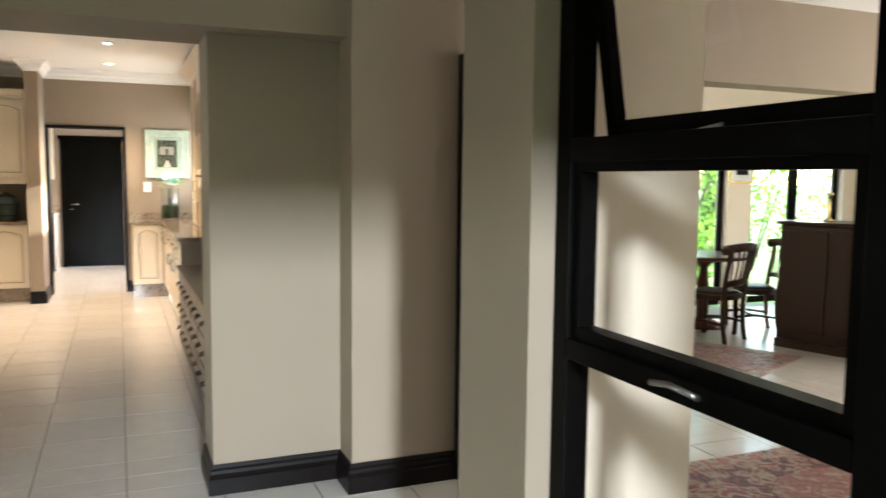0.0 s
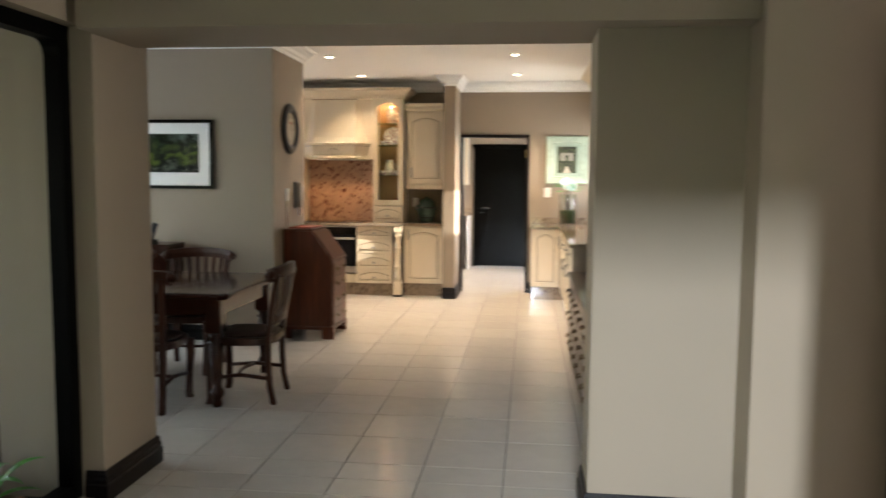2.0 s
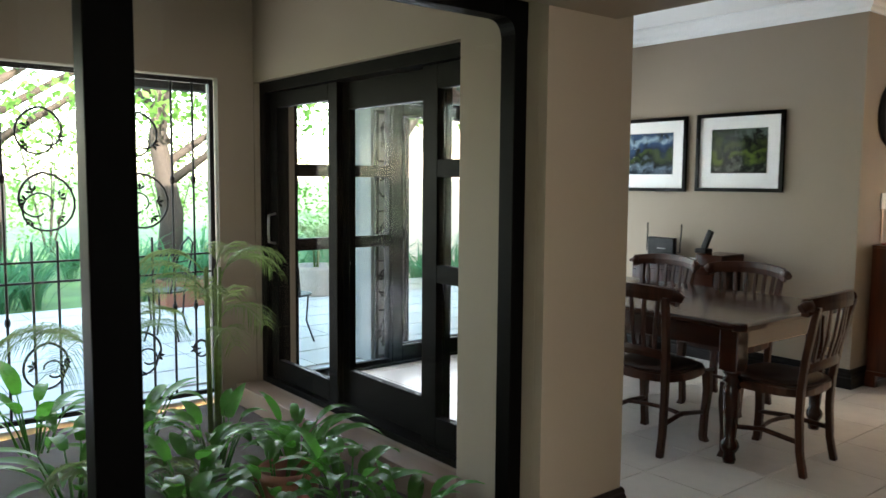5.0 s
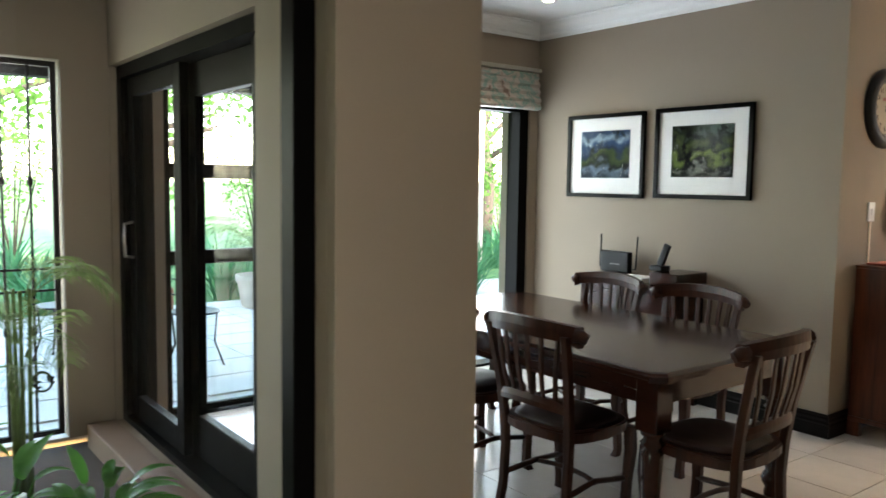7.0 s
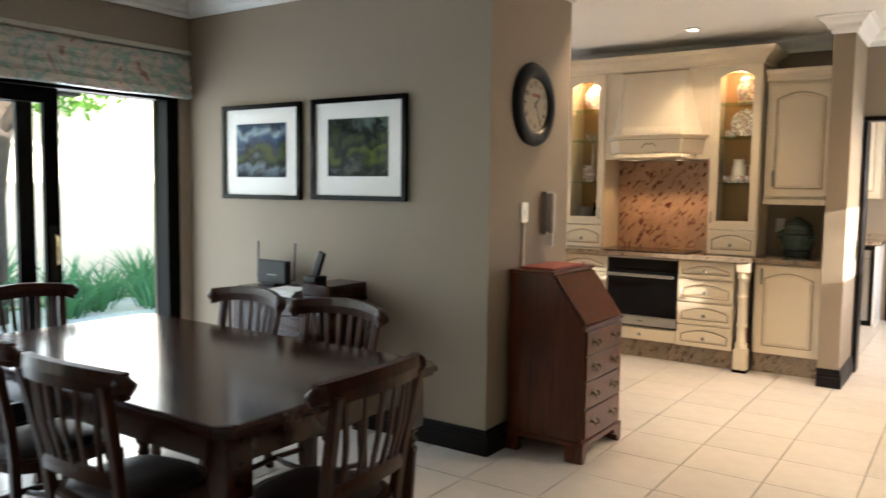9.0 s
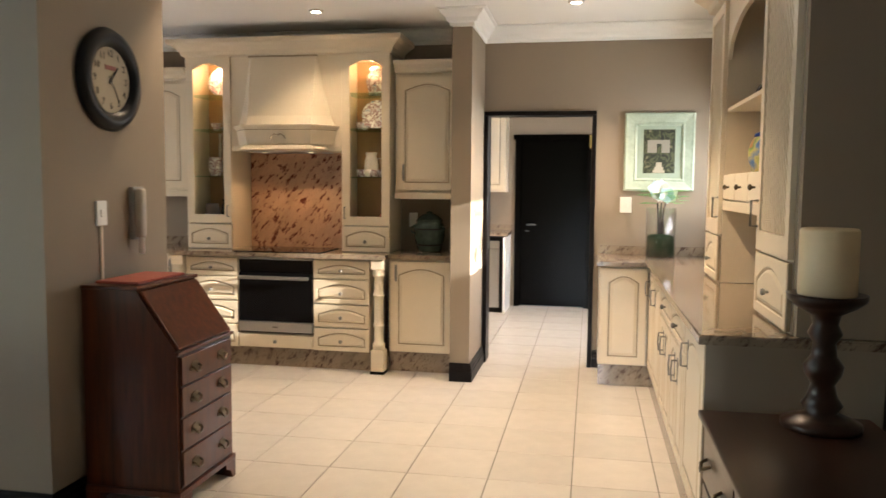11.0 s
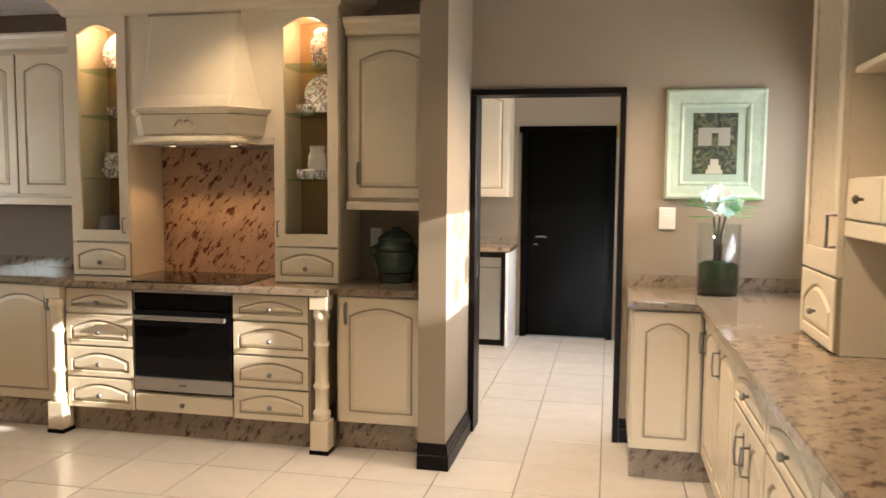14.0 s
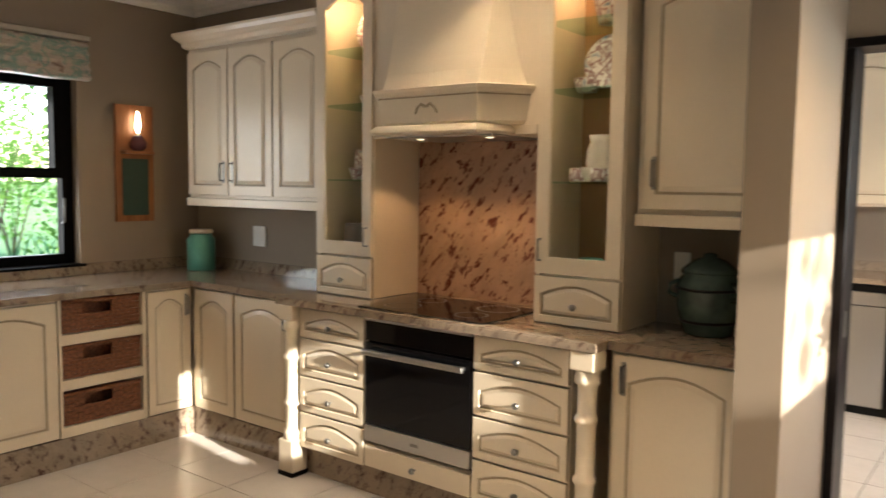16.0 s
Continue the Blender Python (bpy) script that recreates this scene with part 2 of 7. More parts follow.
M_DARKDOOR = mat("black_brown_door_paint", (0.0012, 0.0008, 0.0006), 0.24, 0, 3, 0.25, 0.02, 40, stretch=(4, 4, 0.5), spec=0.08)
M_TABLE = wood("mahogany_table", (0.02, 0.005, 0.0024), (0.034, 0.0085, 0.0035), 0.17, 0.06, 0, 2.0, 0.0, 0.28)
M_CHAIR = wood("dark_teak_chair", (0.016, 0.0045, 0.002), (0.06, 0.018, 0.0075), 0.4, 0.04, 2, spec=0.2)
M_BUREAU = wood("mahogany_bureau", (0.034, 0.008, 0.003), (0.112, 0.029, 0.01), 0.3, 0.12, 2)
M_CHEST = wood("dark_chest", (0.016, 0.0065, 0.004), (0.038, 0.015, 0.009), 0.3, 0.15, 1)
M_BRASS = mat("dark_brass", (0.13, 0.10, 0.06), 0.35, 0.9, 20, 0.3, 0.05, 80)
M_GOLD = mat("polished_brass", (0.72, 0.52, 0.24), 0.25, 1.0, 20, 0.1, 0.03, 80)
M_WHITE = mat("white_plastic", (0.78, 0.76, 0.72), 0.35, 0, 6, 0.03, 0, 60)
M_GREYPL = mat("grey_plastic", (0.22, 0.21, 0.20), 0.4, 0, 6, 0.05, 0, 60)
M_BLACKPL = mat("black_plastic", (0.007, 0.007, 0.0075), 0.4, 0, 6, 0.1, 0.02, 90, spec=0.2)
M_PAPER = mat("white_mount_card", (0.80, 0.79, 0.76), 0.8, 0, 3, 0.02, 0.02, 200)
M_GLASS = glass("clear_glass")
M_PICGLASS = glass("picture_glass", gloss=0.06)
M_VASEGL = glass("vase_glass", (0.97, 0.98, 0.98), 0.01, 1.0)
M_MOSS = mat("vase_moss", (0.008, 0.028, 0.009), 0.95, 0, 40, 0.5, 0.8, 120, second=(0.002, 0.006, 0.002), spec=0.1)
M_SHELFGL = glass("greenish_glass_shelf", (0.80, 0.92, 0.86))
def leaf_mat(name, color, rough, scale, thin=0.45):
    """A thin leaf that lets some daylight through."""
    m = mat(name, color, rough, 0, scale, 0.4, 0.1, 40, spec=0.25)
    nt = m.node_tree
    b = nt.nodes["Principled BSDF"]
    tl = nt.nodes.new("ShaderNodeBsdfTranslucent")
    hsv = nt.nodes.new("ShaderNodeHueSaturation")
    hsv.inputs["Value"].default_value, hsv.inputs["Saturation"].default_value = 1.7, 1.1
    nt.links.new(b.inputs["Base Color"].links[0].from_socket, hsv.inputs["Color"])
    nt.links.new(hsv.outputs[0], tl.inputs["Color"])
    mx = nt.nodes.new("ShaderNodeMixShader")
    mx.inputs[0].default_value = thin
    nt.links.new(b.outputs[0], mx.inputs[1])
    nt.links.new(tl.outputs[0], mx.inputs[2])
    nt.links.new(mx.outputs[0], nt.nodes["Material Output"].inputs["Surface"])
    return m


M_SOIL = mat("planter_soil", (0.055, 0.04, 0.028), 0.95, 0, 14, 0.4, 0.8, 70)
M_LEAF = leaf_mat("broad_leaf", (0.075, 0.21, 0.04), 0.28, 5)
M_LEAF2 = leaf_mat("palm_leaf", (0.15, 0.20, 0.075), 0.5, 5)
M_LEAF3 = leaf_mat("tree_leaf", (0.11, 0.22, 0.05), 0.6, 0.8)
M_LEAF4 = leaf_mat("grass_blade", (0.085, 0.21, 0.10), 0.6, 0.8)
M_BARK = mat("tree_bark", (0.05, 0.038, 0.029), 0.9, 0, 6, 0.4, 0.9, 30)
M_LAWN = mat("lawn", (0.16, 0.30, 0.08), 0.9, 0, 1.5, 0.35, 0.6, 60)
M_PAVE = mat("pale_patio_paving", (0.74, 0.70, 0.63), 0.75, 0, 2, 0.1, 0.2, 90)
M_TERRA = mat("terracotta", (0.30, 0.12, 0.07), 0.8, 0, 5, 0.2, 0.2, 60)
M_POT = mat("cast_cream_pot", (0.50, 0.44, 0.37), 0.8, 0, 5, 0.15, 0.2, 60)
M_FABRIC = picture_mat("floral_blind_fabric", [(0.46, 0.40, 0.33), (0.50, 0.43, 0.36), (0.20, 0.33, 0.28), (0.48, 0.41, 0.34), (0.50, 0.43, 0.36), (0.26, 0.17, 0.13)], 9.0)
M_LEATHER = mat("dark_leather_seat", (0.026, 0.012, 0.008), 0.45, 0, 8, 0.3, 0.2, 90, spec=0.25)
M_CANDLE = mat("ivory_wax", (0.72, 0.58, 0.38), 0.5, 0, 4, 0.06, 0.05, 30)
M_HOODLAMP = glow("hood_lamp_glow", (1.0, 0.8, 0.5), 0.5)
M_LAMP = glow("lamp_glow", (1.0, 0.86, 0.62), 5.0)
M_GREENGLZ = mat("dark_green_stoneware", (0.026, 0.05, 0.04), 0.12, 0, 9, 0.4, 0.03, 30, second=(0.006, 0.010, 0.009))
M_URN = mat("mottled_celadon_glaze", (0.075, 0.115, 0.092), 0.1, 0, 7, 0.4, 0.03, 30, second=(0.03, 0.05, 0.045))
M_TURQ = mat("turquoise_tin", (0.10, 0.34, 0.27), 0.4, 0, 6, 0.08, 0.02, 60)
M_CHINA = picture_mat("painted_china", [(0.78, 0.78, 0.78), (0.80, 0.80, 0.80), (0.22, 0.08, 0.10), (0.78, 0.78, 0.78), (0.10, 0.20, 0.34)], 24.0)
M_WHITECHINA = mat("white_china", (0.70, 0.68, 0.62), 0.15, 0, 10, 0.05, 0, 60)
M_WICKER = wood("brown_wicker", (0.06, 0.02, 0.009), (0.30, 0.12, 0.055), 0.6, 0.0, 0, 8.0)

# ---- mesh helpers ----
def box(bm, x0, x1, y0, y1, z0, z1, bevel=0.0):
    vs = [bm.verts.new((x, y, z)) for x in (x0, x1) for y in (y0, y1) for z in (z0, z1)]
    fs = [bm.faces.new([vs[i] for i in q]) for q in ((0, 1, 3, 2), (4, 6, 7, 5), (0, 4, 5, 1), (2, 3, 7, 6), (0, 2, 6, 4), (1, 5, 7, 3))]
    if bevel:
        es = list({e for f in fs for e in f.edges})
        bmesh.ops.bevel(bm, geom=es, offset=bevel, segments=2, affect="EDGES", profile=0.5)
    return vs


def prism(bm, pts, h0, h1, axis="z"):
    """A polygon (in the other two axes, in order) extruded along axis."""
    def at(p, h):
        return {"z": (p[0], p[1], h), "y": (p[0], h, p[1]), "x": (h, p[0], p[1])}[axis]
    a = [bm.verts.new(at(p, h0)) for p in pts]
    b = [bm.verts.new(at(p, h1)) for p in pts]
    bm.faces.new(a), bm.faces.new(b[::-1])
    n = len(pts)
    for i in range(n):
        bm.faces.new((a[i], b[i], b[(i + 1) % n], a[(i + 1) % n]))
    return a + b


def lathe(bm, prof, seg=20, center=(0, 0, 0), arc=1.0):
    """Turn a profile of (radius, height) about the z axis."""
    rings = []
    for r, z in prof:
        rings.append([bm.verts.new((center[0] + r * math.cos(2 * math.pi * i / seg), center[1] + r * math.sin(2 * math.pi * i / seg), center[2] + z)) for i in range(seg)])
    for a, b in zip(rings, rings[1:]):
        for i in range(seg):
            f = bm.faces.new((a[i], a[(i + 1) % seg], b[(i + 1) % seg], b[i]))
            f.smooth = True
    bm.faces.new(rings[0][::-1]), bm.faces.new(rings[-1])


def tube(bm, pts, r, seg=8, r1=None):
    """A round bar along points, tapering to r1."""
    pts = [Vector(p) for p in pts]
    r1 = r if r1 is None else r1
    rings = []
    up = Vector((0.31, 0.17, 0.93))
    for i, p in enumerate(pts):
        d = (pts[min(i + 1, len(pts) - 1)] - pts[max(i - 1, 0)]).normalized()
        a = d.cross(up)
        if a.length < 0.05:
            a = d.cross(Vector((1, 0, 0)))
        a.normalize()
        b = d.cross(a)
        rr = r + (r1 - r) * i / max(1, len(pts) - 1)
        rings.append([bm.verts.new(p + rr * (math.cos(2 * math.pi * k / seg) * a + math.sin(2 * math.pi * k / seg) * b)) for k in range(seg)])
    for a, b in zip(rings, rings[1:]):
        for k in range(seg):
            f = bm.faces.new((a[k], a[(k + 1) % seg], b[(k + 1) % seg], b[k]))
            f.smooth = True
    bm.faces.new(rings[0][::-1]), bm.faces.new(rings[-1])


def mesh_from(name, bm, material):
    bmesh.ops.recalc_face_normals(bm, faces=bm.faces)
    me = bpy.data.meshes.new(name)
    bm.to_mesh(me)
    bm.free()
    for m in (material if isinstance(material, (list, tuple)) else [material]):
        me.materials.append(m)
    return me


def part(name, bm, material, parent=None, label=""):
    ob = new(name, mesh_from(name, bm, material))
    ob.parent = parent
    return tagged(ob, label)


def boxes(name, material, parent, *specs, bevel=0.0, label=""):
    bm = bmesh.new()
    for s in specs:
        box(bm, *s, bevel=bevel)
    return part(name, bm, material, parent, label)


def thing(name, m, label, category, group="", kind=""):
    ob = new(name)
    ob.empty_display_size = 0.05
    ob.matrix_world = m
    return tagged(ob, label, category, group, kind)


def structure(name, bm, material, label="", category=""):
    return tagged(part(name, bm, material), label, category, "", "structure")


def wall(name, x0, x1, y0, y1, z0, z1, holes=(), material=None, label="taupe painted plaster wall", category="wall"):
    """A wall along its longer side; holes are (from, to, bottom, top) along that side."""
    bm = bmesh.new()
    along_x = (x1 - x0) >= (y1 - y0)
    a0, a1 = (x0, x1) if along_x else (y0, y1)
    cuts = sorted({a0, a1, *[h for q in holes for h in q[:2]]})
    for u, v in zip(cuts, cuts[1:]):
        mid = (u + v) / 2
        spans = [(z0, z1)]
        for h in holes:
            if h[0] < mid < h[1]:
                spans = [s for q in spans for s in ((q[0], min(q[1], h[2])), (max(q[0], h[3]), q[1])) if s[1] - s[0] > 1e-4]
        for s in spans:
            if along_x:
                box(bm, u, v, y0, y1, *s)
            else:
                box(bm, x0, x1, u, v, *s)
    bmesh.ops.remove_doubles(bm, verts=bm.verts, dist=1e-5)
    return structure(name, bm, material or M_WALL, label, category)


def skirting(pts, label="dark stained moulded skirting board"):
    """Skirting along a line of floor points; it lies to the left of the way."""
    prof = [(0, 0), (0.022, 0), (0.022, 0.075), (0.016, 0.082), (0.018, 0.098), (0.012, 0.112), (0.013, 0.124), (0.006, 0.14), (0, 0.14)]
    bm = bmesh.new()
    pts = [Vector((*p, 0)) for p in pts]
    rows = []
    for i, p in enumerate(pts):
        n1 = (pts[i] - pts[i - 1]).normalized() if i else (pts[1] - pts[0]).normalized()
        n2 = (pts[i + 1] - pts[i]).normalized() if i < len(pts) - 1 else n1
        l1, l2 = Vector((-n1.y, n1.x, 0)), Vector((-n2.y, n2.x, 0))
        off = (l1 + l2) / max(0.3, 1 + l1.dot(l2))
        rows.append([bm.verts.new(p + off * (d + 0.002) + Vector((0, 0, z + 0.001))) for d, z in prof])
    k = len(prof)
    for a, b in zip(rows, rows[1:]):
        for j in range(k):
            bm.faces.new((a[j], b[j], b[(j + 1) % k], a[(j + 1) % k]))
    bm.faces.new(rows[0]), bm.faces.new(rows[-1][::-1])
    return structure("baseboard", bm, M_SKIRT, label, "skirting board")


def cornice(pts, z):
    prof = [(0, -0.125), (0.014, -0.125), (0.016, -0.1), (0.036, -0.086), (0.044, -0.062), (0.075, -0.036), (0.088, -0.014), (0.11, -0.01), (0.11, -0.002), (0, -0.002)]
    bm = bmesh.new()
    pts = [Vector((*p, z)) for p in pts]
    rows = []
    for i, p in enumerate(pts):
        n1 = (pts[i] - pts[i - 1]).normalized() if i else (pts[1] - pts[0]).normalized()
        n2 = (pts[i + 1] - pts[i]).normalized() if i < len(pts) - 1 else n1
        l1, l2 = Vector((-n1.y, n1.x, 0)), Vector((-n2.y, n2.x, 0))
        off = (l1 + l2) / max(0.3, 1 + l1.dot(l2))
        rows.append([bm.verts.new(p + off * (d + 0.001) + Vector((0, 0, h))) for d, h in prof])
    k = len(prof)
    for a, b in zip(rows, rows[1:]):
        for j in range(k):
            bm.faces.new((a[j], b[j], b[(j + 1) % k], a[(j + 1) % k]))
    bm.faces.new(rows[0]), bm.faces.new(rows[-1][::-1])
    return structure("cornice_trim", bm, M_CEIL, "white moulded plaster cornice", "cornice")


def floor_slab(name, x0, x1, y0, y1, z=-0.006, depth=0.15, material=None, label="grey grouted tile bed"):
    bm = bmesh.new()
    box(bm, x0, x1, y0, y1, z - depth, z)
    return structure(name, bm, material or M_GROUT, label, "floor")


CEIL = 2.745
WEST, EAST = -4.62, 1.35
GARDEN = -4.43      # inner face of the outer wall of dining room and planter
# ---- floors ----
floor = floor_slab("floor", -1.75, 1.75, -3.0, 4.3)
floor_main = floor_slab("floor_kitchen", WEST, 1.75, 4.3, 14.3)
floor_lounge = floor_slab("floor_lounge", 1.75, 9.0, -3.0, 7.5)
# ---- ceilings ----
bm = bmesh.new()
box(bm, WEST - 0.2, 1.6, 4.0, 14.3, CEIL, CEIL + 0.12)
structure("ceiling", bm, M_CEIL, "smooth white plaster ceiling with downlights", "ceiling")
bm = bmesh.new()
box(bm, WEST - 0.2, 9.2, -3.2, 3.99, CEIL, CEIL + 0.12)
box(bm, 1.61, 9.2, 3.99, 7.7, CEIL, CEIL + 0.12)
structure("ceiling_passage", bm, M_CEIL, "smooth white plaster ceiling", "ceiling")

# ---- walls ----
wall("wall_west_dining", GARDEN - 0.2, GARDEN, 4.282, 7.395, 0, CEIL, [(4.36, 7.31, 0, 2.1)])
wall("wall_divider", WEST - 0.25, -1.94, 7.395, 8.35, 0, CEIL, material=M_WALL)
wall("wall_west_kitchen", WEST - 0.25, WEST, 8.35, 11.07, 0, CEIL, [(9.0, 10.08, 1.0, 2.13)])
wall("wall_north", WEST - 0.25, EAST, 10.92, 11.07, 0, CEIL, [(-0.56, 0.305, 0, 2.06)])
wall("wall_nib", -0.728, -0.58, 10.222, 10.92, 0, CEIL)
wall("wall_east_kitchen", EAST, EAST + 0.2, 4.3, 11.07, 0, CEIL, [(9.65, 10.75, 1.36, 1.97)])
wall("wall_header", -1.575, 1.2, 3.78, 4.286, 2.1, CEIL)
wall("wall_header_east", 1.2, 1.72, 3.72, 3.83, 0, CEIL)
wall("wall_niche", 0.6, 1.55, 3.93, 4.286, 0, 2.1)
wall("wall_niche_side", 1.2, 1.72, 3.83, 3.93, 0, 2.1)
wall("wall_sliding", GARDEN - 0.2, -2.084, 4.06, 4.28, 0, CEIL, [(-4.425, -2.10, 0.06, 2.09)])
wall("wall_pier", -2.084, -1.575, 3.90, 4.395, 0, CEIL)
wall("wall_west_garden", GARDEN - 0.2, GARDEN, -3.0, 4.058, 0, CEIL, [(1.13, 3.81, 0.0, 2.1)])
wall("wall_glazed", -1.80, -1.62, -3.0, 3.899, 0, CEIL, [(-2.6, 3.898, 0.02, 2.13)])
# the hole is an added slot that trims the niche fill's beam
wall("wall_south", WEST - 0.25, 9.0, -3.2, -3.0, 0, CEIL, [(0.1, 1.1, 0.0, 2.05)])
wall("wall_window", 1.3, 1.5, -3.0, 2.24, 0, CEIL, [(-0.6, 2.24, 0.0, 2.13)])
wall("wall_window_pillar", 1.3, 1.885, 2.24, 2.72, 0, CEIL, material=M_WALL)
wall("wall_lounge_north", 1.72, 9.2, 7.5, 7.7, 0, CEIL, [(6.2, 6.85, 0.0, 2.1), (7.2, 8.7, 0.0, 2.1)], material=M_CREAM_WALL, label="cream painted plaster wall")
wall("wall_lounge_west", 1.72, 1.86, 4.3, 7.5, 0, CEIL, material=M_CREAM_WALL, label="cream painted plaster wall")
wall("wall_lounge_east", 9.0, 9.2, -3.0, 7.5, 0, CEIL, [(0.5, 5.0, 0.2, 2.3)], material=M_CREAM_WALL, label="cream painted plaster wall")
wall("wall_return", 1.03, EAST, 7.50, 7.543, 0.932, CEIL)
wall("wall_lounge_beam", 1.86, 9.0, 4.6, 4.85, 2.15, CEIL, label="taupe painted beam across the lounge", category="beam")
# scullery beyond the doorway
wall("wall_scullery_north", -1.4, 1.2, 14.05, 14.25, 0, CEIL, [(-0.58, 0.26, 0, 2.06)])
wall("wall_scullery_west", -1.45, -1.25, 11.07, 14.05, 0, CEIL)
wall("wall_scullery_east", 1.0, 1.2, 11.07, 14.05, 0, CEIL, [(11.7, 13.1, 1.0, 2.1)])
# invented wall, placed only to block direct sun into the lounge
wall("wall_sun_block", 12.5, 12.7, -5.0, 7.5, -0.1, 4.2, material=M_CREAM_WALL, label="added cream wall that keeps the sun out of the lounge")

# a cream sheet paints the daylight onto the pillar's lounge face
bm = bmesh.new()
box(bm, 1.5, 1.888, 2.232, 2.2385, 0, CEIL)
structure("wall_window_pillar_lit_face", bm, M_CREAM_WALL, "pillar face in paler cream that stands for daylight on it", "wall")

skirting([(-1.94, 8.35), (-1.94, 7.395), (GARDEN, 7.395)])
skirting([(-0.58, 10.88), (-0.58, 10.222), (-0.728, 10.222)])
skirting([(-1.66, 3.90), (-1.575, 3.90), (-1.575, 4.395), (-2.05, 4.395)][::-1])
skirting([(1.72, 3.72), (1.2, 3.72), (1.2, 3.93), (0.6, 3.93), (0.6, 4.26)])
skirting([(0.37, 10.92), (0.325, 10.92)])
cornice([(EAST, 10.92), (-0.58, 10.92), (-0.58, 10.222), (-0.728, 10.222), (-0.728, 10.92), (WEST, 10.92), (WEST, 8.35), (-1.94, 8.35), (-1.94, 7.395), (GARDEN, 7.395), (GARDEN, 4.286), (EAST, 4.286), (EAST, 10.92)], CEIL)

# ---- kitchen joinery ----
def arch_pts(w, h, rise, n=12):
    """Outline from bottom left, up, over the arch and down, about the middle of the foot."""
    pts = [(-w / 2, 0.0)]
    for i in range(n + 1):
        u = i / n * 2 - 1
        pts.append((u * w / 2, h - rise * (1 - math.cos(math.pi / 2 * u)) / 1.0))
    pts.append((w / 2, 0.0))
    return pts


def panel_front(parent, name, w, h, m, rail=0.055, rise=0.05, knob=None, knob_x=0.0, knob_z=0.0, material=None, pull=0.0, handle_name="handle"):
    """A raised-panel door or drawer front in the x-z plane, facing -y, its foot's middle at the origin of m."""
    material = material or M_CAB
    bm = bmesh.new()
    box(bm, -w / 2, w / 2, 0.006, 0.02, 0, h)
    for f in bm.faces:
        f.material_index = 1
    n = 10 if h > 0.3 else 8
    inner = [(x, z + rail) for x, z in arch_pts(w - 2 * rail, h - 2 * rail, rise, n)]
    k = len(inner)
    outer = [(-w / 2, 0)] + [(-w / 2 if i == 1 else w / 2 if i == k - 2 else inner[i][0], h) for i in range(1, k - 1)] + [(w / 2, 0)]
    rows = [[bm.verts.new((p[0], y, p[1])) for p in pts] for pts, y in ((outer, 0.007), (outer, 0.002), ([(x * (1 - 0.006 / w), z + (0.003 if z < h / 2 else -0.003)) for x, z in outer], 0.0), (inner, 0.0), ([(x * 0.985, z + (0.003 if z < h / 2 else -0.003)) for x, z in inner], 0.006))]
    for a, b in zip(rows, rows[1:]):
        for i in range(k):
            bm.faces.new((a[i], b[i], b[(i + 1) % k], a[(i + 1) % k]))
    door = part(name, bm, [material, M_GLAZE], parent)
    door.matrix_basis = m
    g = min(0.012, (w - 2 * rail) * 0.05)
    p0 = [(x, z + rail + g) for x, z in arch_pts(w - 2 * rail - 2 * g, h - 2 * rail - 2 * g, rise * 0.92, n)]
    s = 0.022 if h > 0.3 else 0.014
    p1 = [(x, z + rail + g + s) for x, z in arch_pts(w - 2 * rail - 2 * g - 2 * s, h - 2 * rail - 2 * g - 2 * s, rise * 0.85, n)]
    bm = bmesh.new()
    a = [bm.verts.new((x, 0.0065, z)) for x, z in p0]
    b = [bm.verts.new((x, -0.001, z)) for x, z in p1]
    for i in range(k):
        bm.faces.new((a[i], b[i], b[(i + 1) % k], a[(i + 1) % k]))
    bm.faces.new(b)
    bm.faces.new(a[::-1])
    part("panel", bm, material, door)
    if knob == "knob":
        bm = bmesh.new()
        lathe(bm, [(0.006, 0), (0.006, 0.012), (0.012, 0.015), (0.015, 0.022), (0.012, 0.03), (0.004, 0.032)], 12)
        kb = part("knob", bm, M_PEWTER, door, "round pewter knob")
        kb.matrix_basis = pose(knob_x, 0.0, knob_z, 90)
    elif knob == "pull":
        bm = bmesh.new()
        tube(bm, [(knob_x, 0.0, knob_z - 0.05), (knob_x, -0.028, knob_z - 0.05), (knob_x, -0.032, knob_z), (knob_x, -0.028, knob_z + 0.05), (knob_x, 0.0, knob_z + 0.05)], 0.005, 6)
        box(bm, knob_x - 0.009, knob_x + 0.009, -0.003, 0.001, knob_z - 0.065, knob_z + 0.065)
        part("handle", bm, M_PEWTER, door, "pewter pull handle")
    return door


FACE_E, FACE_W = -90, 90    # turn of a front that faces -x, +x


def cabinet(name, label, x0, x1, y0, y1, z0, z1, material=None):
    """A carcase as a thing with its origin at the world's, so that fronts take world places."""
    t = thing(name, Matrix.Identity(4), label, "cabinet")
    boxes("body", material or M_CAB, t, (x0, x1, y0, y1, z0, z1))
    return t


def front(t, name, a0, a1, z0, z1, plane, face="S", **kw):
    """A front on a cabinet; a0..a1 along the wall, plane its outer face."""
    mid = (a0 + a1) / 2
    m = {"S": pose(mid, plane, z0), "W": pose(plane, mid, z0, 0, 0, FACE_E), "E": pose(plane, mid, z0, 0, 0, FACE_W)}[face]
    return panel_front(t, name, a1 - a0 - 0.006, z1 - z0 - 0.006, m, **kw)


CT = 0.93     # worktop height
DR = [(0.735, 0.885), (0.538, 0.73), (0.350, 0.533), (0.160, 0.345)]
